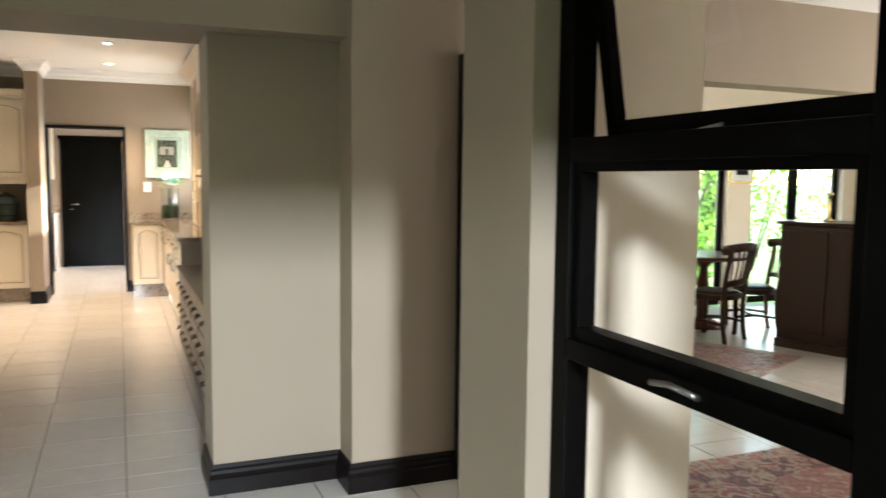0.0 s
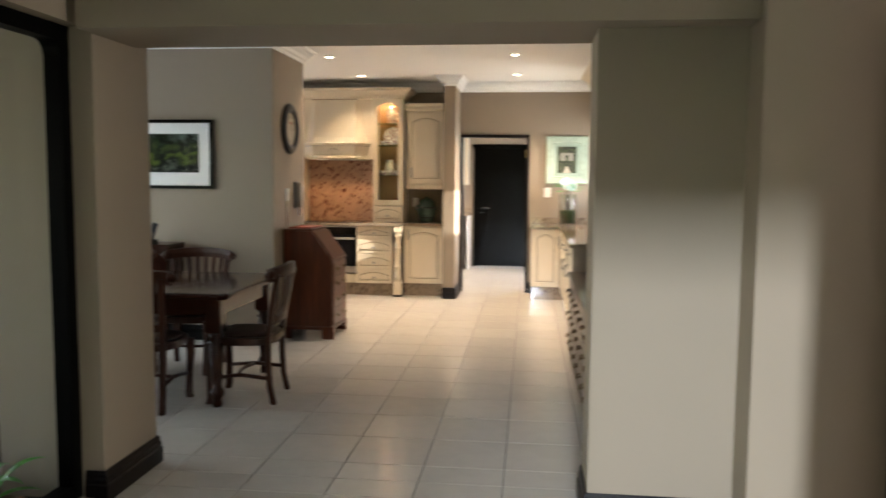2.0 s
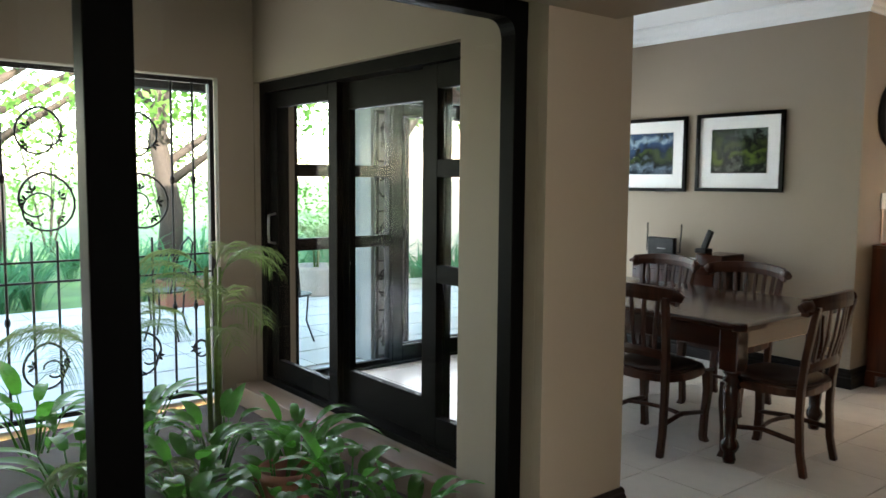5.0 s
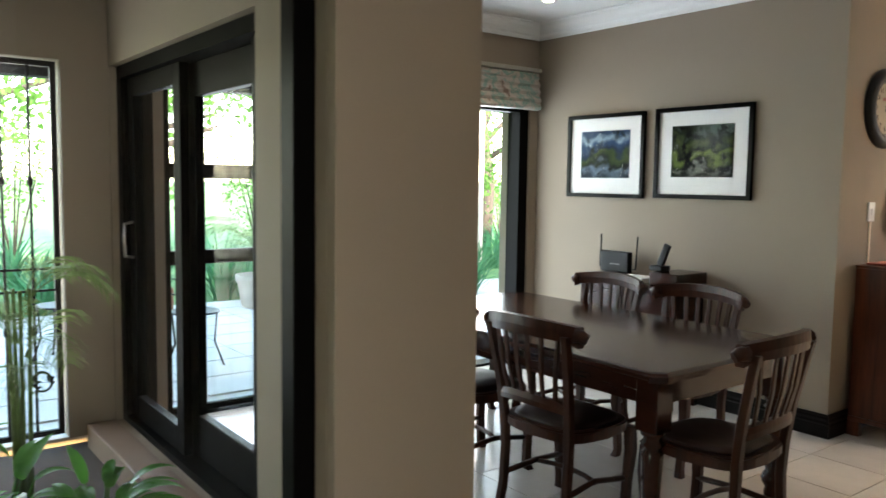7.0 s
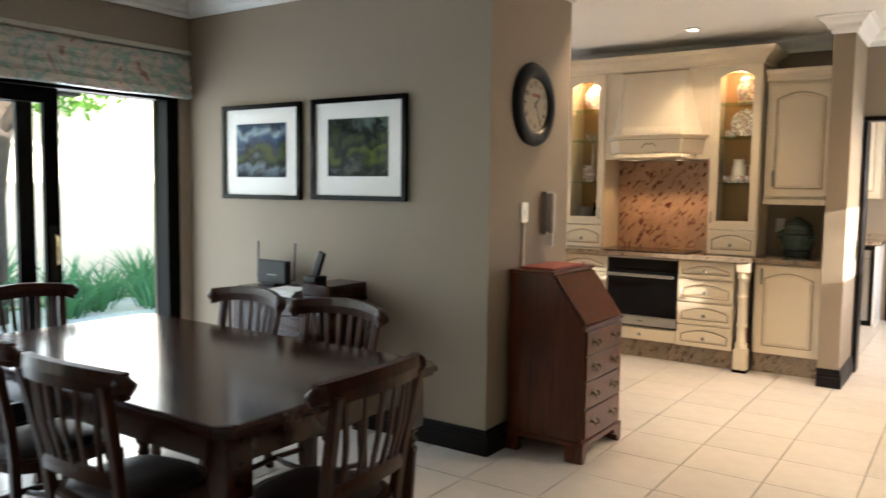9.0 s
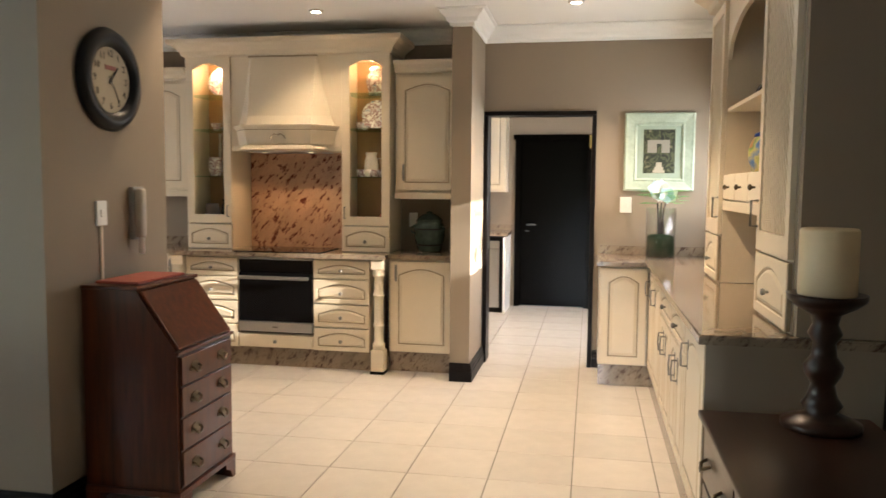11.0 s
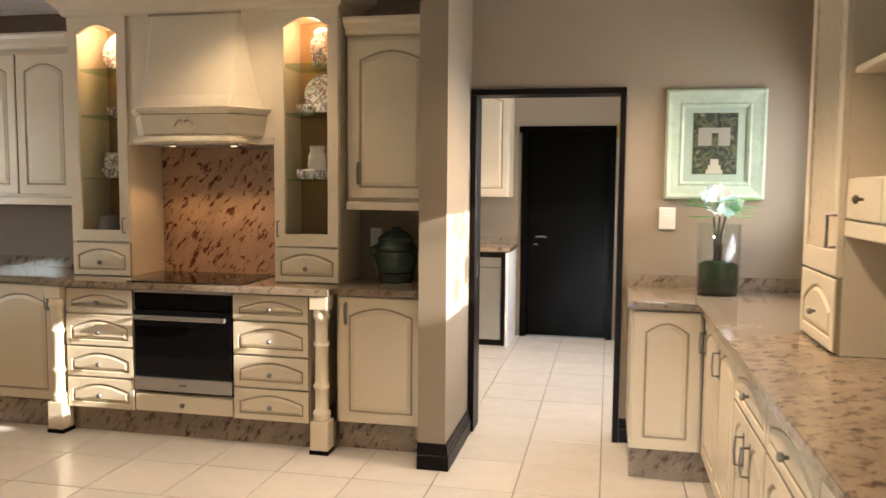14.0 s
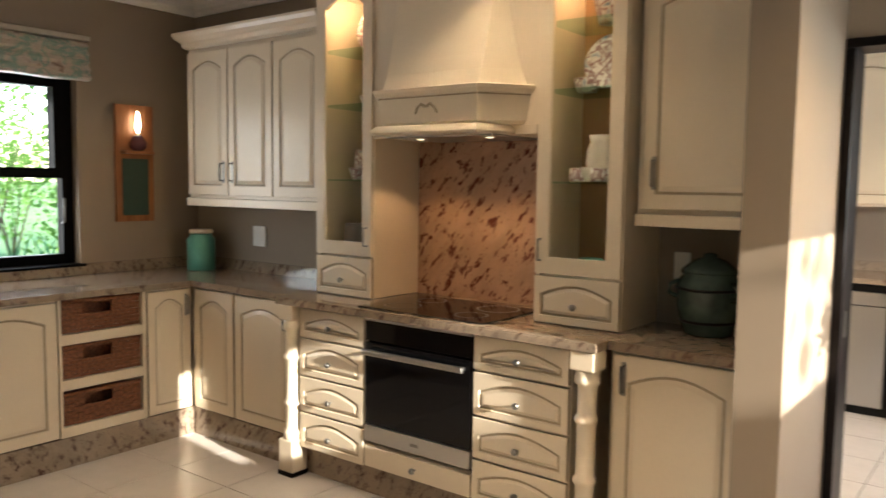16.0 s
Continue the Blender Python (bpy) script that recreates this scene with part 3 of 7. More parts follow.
# base unit round the oven
for name, x0, x1, label in (("drawer_cabinet", -2.93, -2.48, "cream drawer cabinet with four arched drawers beside the oven"), ("drawer_cabinet", -1.845, -1.385, "cream drawer cabinet with four arched drawers and sunlit knobs")):
    t = cabinet(name, label, x0, x1, 10.352, 10.9, 0.16, 0.89)
    for z0, z1 in DR:
        front(t, "drawer", x0, x1, z0, z1, 10.33, rail=0.03, rise=0.045, knob="knob", knob_z=(z1 - z0) * 0.42)
oven = thing("oven", Matrix.Identity(4), "built-in black glass oven with steel trim", "oven")
boxes("body", M_BLACKPL, oven, (-2.475, -1.85, 10.36, 10.88, 0.275, 0.885))
boxes("control_panel", M_OVEN, oven, (-2.47, -1.855, 10.334, 10.36, 0.775, 0.868), bevel=0.003)
boxes("door", M_OVEN, oven, (-2.47, -1.855, 10.328, 10.36, 0.375, 0.768), bevel=0.004)
boxes("trim", M_STEEL, oven, (-2.472, -1.853, 10.33, 10.36, 0.87, 0.884), bevel=0.002)
boxes("trim", M_STEEL, oven, (-2.472, -1.853, 10.326, 10.36, 0.29, 0.37), bevel=0.003)
bm = bmesh.new()
box(bm, -2.455, -1.87, 10.282, 10.302, 0.715, 0.742, bevel=0.006)
for x in (-2.43, -1.895):
    box(bm, x - 0.01, x + 0.01, 10.3, 10.33, 0.722, 0.735)
part("handle", bm, M_STEEL, oven, "long brushed steel handle")
boxes("badge", M_GREYPL, oven, (-2.185, -2.14, 10.3245, 10.327, 0.322, 0.336))
t = cabinet("plinth_drawer", "cream drawer under the oven", -2.475, -1.85, 10.352, 10.9, 0.16, 0.27)
boxes("drawer", M_CAB, t, (-2.472, -1.853, 10.33, 10.352, 0.165, 0.265), bevel=0.003)
bm = bmesh.new()
lathe(bm, [(0.006, 0), (0.006, 0.012), (0.012, 0.015), (0.015, 0.022), (0.012, 0.03), (0.004, 0.032)], 12)
part("knob", bm, M_PEWTER, t).matrix_basis = pose(-2.16, 10.33, 0.215, 90)


def turned_post(x, y, label):
    t = thing("corner_post", pose(x, y, 0), label, "pilaster")
    bm = bmesh.new()
    box(bm, -0.055, 0.055, -0.055, 0.055, 0, 0.022)
    part("foot", bm, M_DARKDOOR, t, "dark base block")
    boxes("plinth_block", M_CAB, t, (-0.052, 0.052, -0.052, 0.052, 0.022, 0.19), bevel=0.006)
    bm = bmesh.new()
    lathe(bm, [(0.05, 0.19), (0.046, 0.205), (0.05, 0.22), (0.05, 0.235), (0.036, 0.245), (0.036, 0.36), (0.044, 0.37), (0.048, 0.38), (0.044, 0.39), (0.036, 0.40), (0.036, 0.6), (0.044, 0.61), (0.048, 0.62), (0.044, 0.63), (0.036, 0.64), (0.036, 0.755), (0.05, 0.765), (0.05, 0.785), (0.044, 0.80), (0.05, 0.815)], 20)
    part("shaft", bm, M_CAB, t)
    boxes("capital", M_CAB, t, (-0.052, 0.052, -0.052, 0.052, 0.815, 0.893), bevel=0.006)
    return t


turned_post(-1.31, 10.335, "cream turned corner post beside the drawers")
turned_post(-2.985, 10.335, "cream turned corner post beside the drawers")
t = cabinet("base_cabinet", "cream base cabinet with one arched door beside the nib wall", -1.25, -0.735, 10.422, 10.9, 0.16, 0.89)
front(t, "door", -1.235, -0.745, 0.165, 0.885, 10.4, knob="pull", knob_x=-0.2, knob_z=0.62)
t = cabinet("base_cabinet", "cream corner base cabinet with arched doors", -4.6, -3.045, 10.422, 10.9, 0.16, 0.89)
front(t, "door", -3.93, -3.56, 0.165, 0.885, 10.4)
front(t, "door", -3.55, -3.06, 0.165, 0.885, 10.4, knob="pull", knob_x=0.2, knob_z=0.62)
bm = bmesh.new()
box(bm, -3.93, -1.26, 10.40, 10.44, 0.0, 0.16)
box(bm, -1.25, -0.735, 10.45, 10.49, 0.0, 0.16)
structure("plinth_trim", bm, M_GRANITE, "granite plinth under the kitchen cabinets", "plinth")
# left run under the window
t = cabinet("base_cabinet", "cream base cabinet with an arched door under the window", -4.6, -3.972, 8.4, 9.6, 0.16, 0.89)
front(t, "door", 8.6, 9.09, 0.165, 0.885, -3.95, "E")
front(t, "door", 9.1, 9.6, 0.165, 0.885, -3.95, "E")
t = cabinet("base_cabinet", "cream narrow base cabinet with an arched door in the corner", -4.6, -3.972, 10.1, 10.41, 0.16, 0.89)
front(t, "door", 10.11, 10.39, 0.165, 0.885, -3.95, "E", knob="pull", knob_x=0.11, knob_z=0.62, rail=0.045)
rack = thing("basket_rack", Matrix.Identity(4), "cream open rack holding three brown wicker baskets", "rack")
boxes("body", M_CAB, rack, (-4.6, -4.4, 9.61, 10.09, 0.16, 0.89))
boxes("side_panel", M_CAB, rack, (-4.4, -3.95, 9.605, 9.62, 0.16, 0.89))
boxes("side_panel", M_CAB, rack, (-4.4, -3.95, 10.08, 10.095, 0.16, 0.89))
for z in (0.16, 0.41, 0.65):
    boxes("shelf", M_CAB, rack, (-4.4, -3.95, 9.62, 10.08, z, z + 0.055), bevel=0.003)


def basket(z):
    t = thing("wicker_basket", pose(-4.15, 9.85, z), "brown woven wicker drawer basket with a handle hole", "basket", "baskets in the rack")
    bm = bmesh.new()
    w, h = 0.44, 0.17
    for k in range(9):
        z0 = 0.004 + k * h / 9
        for i in range(8):
            y0 = -w / 2 + i * w / 8
            if 4 < k < 8 and 2 <= i <= 4:
                continue
            o = 0.005 if (i + k) % 2 else 0.0
            box(bm, 0.17 + o, 0.182 + o, y0, y0 + w / 8, z0, z0 + h / 9 - 0.002)
    box(bm, -0.2, 0.06, -w / 2, w / 2, 0.0, h - 0.03)
    part("weave", bm, M_WICKER, t)
    bm = bmesh.new()
    tube(bm, [(0.185, -w / 2, h), (0.185, w / 2, h)], 0.01, 8)
    part("rim", bm, M_WICKER, t)
    return t


for z in (0.215, 0.465, 0.705):
    basket(z)
bm = bmesh.new()
box(bm, -3.985, -3.945, 8.4, 10.44, 0.0, 0.16)
structure("plinth_trim_west", bm, M_GRANITE, "granite plinth under the window cabinets", "plinth")

# worktops
def worktop(name, label, pts, z1=CT, th=0.035):
    bm = bmesh.new()
    prism(bm, pts, z1 - th, z1)
    top = [e for e in bm.edges if all(v.co.z > z1 - 1e-4 for v in e.verts)]
    bmesh.ops.bevel(bm, geom=top, offset=0.006, segments=2, affect="EDGES")
    return tagged(part(name, bm, M_GRANITE), label, "worktop")


worktop("worktop", "speckled granite worktop round the hob and window", [(-0.732, 10.915), (-0.732, 10.375), (-1.25, 10.375), (-1.25, 10.275), (-3.05, 10.275), (-3.05, 10.375), (-3.92, 10.375), (-3.92, 8.36), (-4.615, 8.36), (-4.615, 10.915)])
boxes("upstand", M_GRANITE, None, (-4.61, -3.02, 10.895, 10.917, CT + 0.001, CT + 0.07))
tagged(bpy.data.objects["upstand"], "low granite upstand along the wall", "upstand", "", "structure")
boxes("upstand_west", M_GRANITE, None, (-4.617, -4.595, 8.36, 10.89, CT + 0.001, CT + 0.07))
tagged(bpy.data.objects["upstand_west"], "low granite upstand under the window", "upstand", "", "structure")
hob = thing("hob", pose(-2.15, 10.56, CT + 0.001), "flush black glass ceramic hob", "hob")
boxes("glass_plate", M_OVEN, hob, (-0.36, 0.36, -0.24, 0.24, 0, 0.006), bevel=0.002)
for x, y, r in ((-0.2, -0.1, 0.09), (0.2, -0.1, 0.075), (-0.2, 0.12, 0.075), (0.2, 0.12, 0.1)):
    bm = bmesh.new()
    vo = [[bm.verts.new((x + q * math.cos(2 * math.pi * i / 32), y + q * math.sin(2 * math.pi * i / 32), 0.0068)) for i in range(32)] for q in (r, r - 0.004)]
    for i in range(32):
        bm.faces.new((vo[0][i], vo[0][(i + 1) % 32], vo[1][(i + 1) % 32], vo[1][i]))
    part("ring_mark", bm, M_GREYPL, hob)
bm = bmesh.new()
box(bm, -2.615, -1.68, 10.895, 10.917, CT, 1.76)
structure("splashback_panel", bm, M_SPLASH, "polished pink-brown granite splashback behind the hob", "splashback")


# tall glazed display cabinets on the worktop
def display_cabinet(x0, x1, label):
    t = thing("display_cabinet", Matrix.Identity(4), label, "cabinet", "glazed cabinets beside the hood")
    y0, y1 = 10.55, 10.915
    boxes("side_panel", M_CAB, t, (x0, x0 + 0.018, y0, y1, CT + 0.002, 2.5))
    boxes("side_panel", M_CAB, t, (x1 - 0.018, x1, y0, y1, CT + 0.002, 2.5))
    boxes("back_panel", M_CABIN, t, (x0 + 0.018, x1 - 0.018, y1 - 0.015, y1, CT + 0.002, 2.5))
    boxes("drawer_box", M_CAB, t, (x0 + 0.018, x1 - 0.018, y0 + 0.004, y1 - 0.015, CT + 0.002, 1.135))
    boxes("top_panel", M_CAB, t, (x0 + 0.018, x1 - 0.018, y0, y1 - 0.015, 2.49, 2.51))
    front(t, "drawer", x0, x1, CT + 0.005, 1.14, 10.53, rail=0.03, rise=0.045, knob="knob", knob_z=0.08)
    # door frame with an arched opening
    w, h, z0 = x1 - x0 - 0.006, 2.5 - 1.145, 1.145
    cx = (x0 + x1) / 2
    bm = bmesh.new()
    st = 0.062
    inner = [(x, z + 0.07) for x, z in arch_pts(w - 2 * st, h - 0.12, 0.05, 12)]
    k = len(inner)
    outer = [(-w / 2, 0)] + [(-w / 2 if i == 1 else w / 2 if i == k - 2 else inner[i][0], h) for i in range(1, k - 1)] + [(w / 2, 0)]
    rows = [[bm.verts.new((cx + p[0], y, z0 + p[1])) for p in pts] for pts, y in ((outer, 10.55), (outer, 10.532), ([(x * 0.99, z) for x, z in outer], 10.53), (inner, 10.53), ([(x * 0.97, z) for x, z in inner], 10.536), ([(x * 0.97, z) for x, z in inner], 10.55))]
    for a, b in zip(rows, rows[1:] + rows[:1]):
        for i in range(k):
            bm.faces.new((a[i], b[i], b[(i + 1) % k], a[(i + 1) % k]))
    door = part("door", bm, M_CAB, t)
    bm = bmesh.new()
    vs = [bm.verts.new((cx + x * 1.02, 10.543, z0 + z)) for x, z in inner]
    bm.faces.new(vs)
    pane = part("pane", bm, M_GLASS, door, "clear glass pane with an arched top")
    pane.visible_shadow = False
    bm = bmesh.new()
    hx = x1 - 0.03 if x0 < -2 else x0 + 0.03
    tube(bm, [(hx, 10.53, 1.2), (hx, 10.502, 1.2), (hx, 10.502, 1.29), (hx, 10.53, 1.29)], 0.005, 6)
    part("handle", bm, M_PEWTER, door)
    for z in (1.525, 1.91, 2.19):
        sh = boxes("shelf", M_SHELFGL, t, (x0 + 0.02, x1 - 0.02, 10.56, 10.897, z, z + 0.008))
        sh.visible_shadow = False
    return t


display_cabinet(-3.02, -2.62, "cream glazed display cabinet with warm lit china")
display_cabinet(-1.675, -1.277, "cream glazed display cabinet with painted jars and plates")

# cooker hood between them
hood = thing("cooker_hood", Matrix.Identity(4), "cream wooden canopy cooker hood with a mantel drawer", "cooker hood")
boxes("back_panel", M_CAB, hood, (-2.618, -1.677, 10.545, 10.915, 1.776, 2.5))
def ring_stack(rings):
    """Loft through outlines given as (points, height)."""
    bm = bmesh.new()
    rows = [[bm.verts.new((x, y, z)) for x, y in pts] for pts, z in rings]
    n = len(rows[0])
    for a, b in zip(rows, rows[1:]):
        for i in range(n):
            bm.faces.new((a[i], b[i], b[(i + 1) % n], a[(i + 1) % n]))
    bm.faces.new(rows[0][::-1]), bm.faces.new(rows[-1])
    return bm


def canted(o, back=10.543):
    """The mantel's plan: a front with canted returns, grown by o."""
    return [(-2.585 - o, back), (-2.43 - o * 0.6, 10.35 - o), (-1.862 + o * 0.6, 10.35 - o), (-1.707 + o, back)]


lo, hi = canted(-0.03), [(-2.455, 10.543), (-2.44, 10.53), (-1.89, 10.53), (-1.875, 10.543)]
part("canopy", ring_stack([([(p[0] + (q[0] - p[0]) * u ** 0.75, p[1] + (q[1] - p[1]) * u ** 0.75) for p, q in zip(lo, hi)], 1.942 + 0.545 * u) for u in [i / 8 for i in range(9)]]), M_CAB, hood)
boxes("cap_strip", M_GLAZE, hood, (-2.46, -1.875, 10.522, 10.544, 2.487, 2.5))
part("mantel", ring_stack([(canted(-0.045), 1.776), (canted(-0.03), 1.79), (canted(-0.012), 1.895), (canted(-0.012), 1.903), (canted(0.0), 1.908), (canted(0.012), 1.922), (canted(0.016), 1.936), (canted(0.006), 1.941)]), M_CAB, hood)
part("groove_line", ring_stack([(canted(-0.0105), 1.896), (canted(-0.0105), 1.902)]), M_GLAZE, hood)
part("bottom_rail", ring_stack([(canted(0.02, 10.9), 1.735), (canted(0.028, 10.9), 1.745), (canted(0.02, 10.9), 1.757), (canted(0.0, 10.9), 1.7755)]), M_CAB, hood)
boxes("side_rail", M_CAB, hood, (-2.617, -1.678, 10.535, 10.56, 1.735, 1.7745))
boxes("vent_grille", M_STEEL, hood, (-2.45, -1.85, 10.45, 10.85, 1.728, 1.736))
bm = bmesh.new()
for s in (-1, 1):
    tube(bm, [(-2.145 + s * 0.005, 10.362, 1.855), (-2.145 + s * 0.025, 10.36, 1.868), (-2.145 + s * 0.05, 10.362, 1.85), (-2.145 + s * 0.062, 10.366, 1.825)], 0.008, 6, 0.004)
part("carved_motif", bm, M_GLAZE, hood, "carved leaf motif")
for x in (-2.35, -1.95):
    bm = bmesh.new()
    lathe(bm, [(0.018, 0), (0.018, -0.003), (0.012, -0.004)], 14, (x, 10.58, 1.728))
    part("lamp", bm, M_HOODLAMP, hood, "small glowing hood lamp")

# crown moulding over hood and display cabinets
bm = bmesh.new()
prof = [(0.0, 2.5), (0.02, 2.51), (0.03, 2.54), (0.07, 2.575), (0.105, 2.595), (0.11, 2.615), (0.11, 2.63)]
rows = []
for d, z in prof:
    rows.append([bm.verts.new(p) for p in ((-3.02 - d, 10.915, z), (-3.02 - d, 10.53 - d, z), (-1.277 + d, 10.53 - d, z), (-1.277 + d, 10.915, z))])
for a, b in zip(rows, rows[1:]):
    for i in range(3):
        bm.faces.new((a[i], a[i + 1], b[i + 1], b[i]))
bm.faces.new(rows[-1]), bm.faces.new(rows[0][::-1])
tagged(part("crown_moulding", bm, M_CAB), "cream crown moulding over the cooker hood", "moulding")


def upper(x0, x1, plane, z0, z1, doors, label):
    t = cabinet("wall_cabinet", label, x0, x1, plane + 0.022, 10.915, z0, z1)
    for a, b, kx in doors:
        front(t, "door", a, b, z0 + 0.02, z1 - 0.02, plane, knob="pull" if kx else None, knob_x=kx, knob_z=0.14)
    boxes("pelmet", M_CAB, t, (x0, x1, plane - 0.004, plane + 0.022, z0 - 0.05, z0 - 0.001), bevel=0.004)
    bm = bmesh.new()
    rows = []
    for d, z in [(0.0, z1), (0.015, z1 + 0.01), (0.02, z1 + 0.035), (0.05, z1 + 0.06), (0.06, z1 + 0.08), (0.06, z1 + 0.095)]:
        rows.append([bm.verts.new(p) for p in ((x0 - (d if x0 < -4 else 0), 10.9, z), (x0 - (d if x0 < -4 else 0), plane - d, z), (x1, plane - d, z), (x1, 10.9, z))])
    for a, b in zip(rows, rows[1:]):
        for i in range(3):
            bm.faces.new((a[i], a[i + 1], b[i + 1], b[i]))
    bm.faces.new(rows[-1]), bm.faces.new(rows[0][::-1])
    part("cornice", bm, M_CAB, t)
    return t


upper(-1.255, -0.732, 10.6, 1.41, 2.35, [(-1.235, -0.75, -0.19)], "cream wall cabinet with one arched door beside the nib wall")
upper(-4.27, -3.04, 10.6, 1.41, 2.33, [(-4.26, -3.86, 0.16), (-3.855, -3.455, -0.16), (-3.45, -3.05, 0)], "cream wall cabinets with three arched doors in the corner")

# return cabinet and right-hand run
t = cabinet("base_cabinet", "cream return cabinet with an arched end panel beside the doorway", 0.365, 0.72, 10.342, 10.9, 0.16, 0.89)
front(t, "door", 0.375, 0.71, 0.165, 0.885, 10.32)
XR = 0.72
run = [(9.83, 10.3, "d"), (9.36, 9.82, "d"), (8.75, 9.35, "w"), (8.14, 8.74, "w"), (7.53, 8.13, "d")]
for y0, y1, kind in run:
    t = cabinet("base_cabinet", "cream base cabinet with arched doors under the granite worktop", XR + 0.022, 1.33, y0, y1 + 0.005, 0.16, 0.89)
    if kind == "d":
        front(t, "door", y0, y1, 0.165, 0.885, XR, "W", knob="pull", knob_x=-0.17, knob_z=0.58)
    else:
        front(t, "drawer", y0, y1, 0.715, 0.885, XR, "W", rail=0.03, rise=0.045, knob="knob", knob_z=0.08)
        mid = (y0 + y1) / 2
        front(t, "door", y0, mid, 0.165, 0.71, XR, "W", knob="pull", knob_x=-0.09, knob_z=0.42, rail=0.045)
        front(t, "door", mid, y1, 0.165, 0.71, XR, "W", knob="pull", knob_x=0.09, knob_z=0.42, rail=0.045)
bm = bmesh.new()
box(bm, XR + 0.02, 0.79, 7.56, 10.36, 0.0, 0.16)
box(bm, 0.37, XR + 0.02, 10.36, 10.4, 0.0, 0.16)
box(bm, 0.37, 0.41, 10.4, 10.9, 0.0, 0.16)
structure("plinth_trim_east", bm, M_GRANITE, "granite plinth under the cabinets", "plinth")
bm = bmesh.new()
box(bm, XR, 1.335, 7.5, 7.53, 0.0, 0.893)
# wall taupe instead of cream puts the panel's shade into its colour
tagged(part("end_panel", bm, M_WALL), "end panel of the worktop run, taupe for the shade on it", "panel")
worktop("worktop", "polished speckled granite worktop with a vase and dresser", [(0.345, 10.915), (0.345, 10.29), (0.69, 10.29), (0.69, 7.47), (1.345, 7.47), (1.345, 10.915)])
boxes("upstand_east", M_GRANITE, None, (0.36, 1.3, 10.895, 10.917, CT + 0.001, CT + 0.07))
tagged(bpy.data.objects["upstand_east"], "low granite upstand beside the doorway", "upstand", "", "structure")

# ---- dining room ----
def dining_chair():
    t = thing("dining_chair", Matrix.Identity(4), "dark teak dining chair with a slatted curved back", "chair", "chairs round the dining table")
    # seat ring and pad; the chair faces +y
    out = [(0.235 * math.copysign(abs(math.cos(a)) ** 0.6, math.cos(a)), 0.225 * math.copysign(abs(math.sin(a)) ** 0.6, math.sin(a))) for a in [2 * math.pi * i / 28 for i in range(28)]]
    bm = bmesh.new()
    prism(bm, out, 0.395, 0.445)
    bmesh.ops.bevel(bm, geom=[e for e in bm.edges if abs(e.verts[0].co.z - e.verts[1].co.z) < 1e-5], offset=0.008, segments=2, affect="EDGES")
    part("seat_frame", bm, M_CHAIR, t)
    bm = bmesh.new()
    rows = []
    for s, z in ((0.86, 0.444), (0.84, 0.458), (0.7, 0.468), (0.3, 0.472)):
        rows.append([bm.verts.new((x * s, y * s, z)) for x, y in out])
    for a, b in zip(rows, rows[1:]):
        for i in range(28):
            bm.faces.new((a[i], a[(i + 1) % 28], b[(i + 1) % 28], b[i])).smooth = True
    bm.faces.new(rows[-1]), bm.faces.new(rows[0][::-1])
    part("seat", bm, M_LEATHER, t, "dark padded leather seat")

    def flat_bar(name, pts, w, d):
        """A bar of rectangular section w (x) by d (y) through points."""
        bm = bmesh.new()
        rows = []
        for i, (x, y, z) in enumerate(pts):
            ww = w[i] if isinstance(w, (list, tuple)) else w
            rows.append([bm.verts.new((x + a * ww / 2, y + b * d / 2, z)) for a, b in ((-1, -1), (1, -1), (1, 1), (-1, 1))])
        for a, b in zip(rows, rows[1:]):
            for i in range(4):
                bm.faces.new((a[i], a[(i + 1) % 4], b[(i + 1) % 4], b[i]))
        bm.faces.new(rows[0][::-1]), bm.faces.new(rows[-1])
        bmesh.ops.bevel(bm, geom=list(bm.edges), offset=0.004, segments=1, affect="EDGES")
        return part(name, bm, M_CHAIR, t)

    for s in (-1, 1):
        flat_bar("leg", [(s * 0.2, 0.2, 0.0), (s * 0.192, 0.19, 0.03), (s * 0.2, 0.188, 0.16), (s * 0.21, 0.195, 0.3), (s * 0.205, 0.19, 0.41)], [0.045, 0.036, 0.034, 0.044, 0.05], 0.042)
        flat_bar("leg", [(s * 0.19, -0.225, 0.0), (s * 0.186, -0.2, 0.12), (s * 0.186, -0.19, 0.3), (s * 0.19, -0.195, 0.44), (s * 0.2, -0.215, 0.6), (s * 0.215, -0.25, 0.78), (s * 0.222, -0.268, 0.86)], [0.036, 0.036, 0.038, 0.042, 0.038, 0.036, 0.036], 0.034)
        bm = bmesh.new()
        tube(bm, [(s * 0.195, 0.185, 0.17), (s * 0.17, 0.0, 0.19), (s * 0.186, -0.197, 0.17)], 0.013, 8)
        part("stretcher", bm, M_CHAIR, t)
    bm = bmesh.new()
    tube(bm, [(-0.175, -0.0, 0.185), (-0.09, 0.03, 0.185), (0.0, 0.04, 0.185), (0.09, 0.03, 0.185), (0.175, 0.0, 0.185)], 0.012, 8)
    part("stretcher", bm, M_CHAIR, t)

    def curve_rail(name, z0, z1, half, depth, back, sag, ends=False):
        bm = bmesh.new()
        rows = []
        n = 14
        for i in range(n + 1):
            u = i / n * 2 - 1
            y = back + sag * u * u
            rise = 0.022 * (1 - u * u)
            zz0, zz1 = z0 + rise * 0.8, z1 + rise
            if ends and abs(u) > 0.86:
                zz0 -= 0.014
            rows.append([bm.verts.new((u * half, y + b * depth / 2, z)) for b, z in ((-1, zz0), (1, zz0), (1.2, (zz0 + zz1) / 2), (0.9, zz1), (-0.9, zz1), (-1.2, (zz0 + zz1) / 2))])
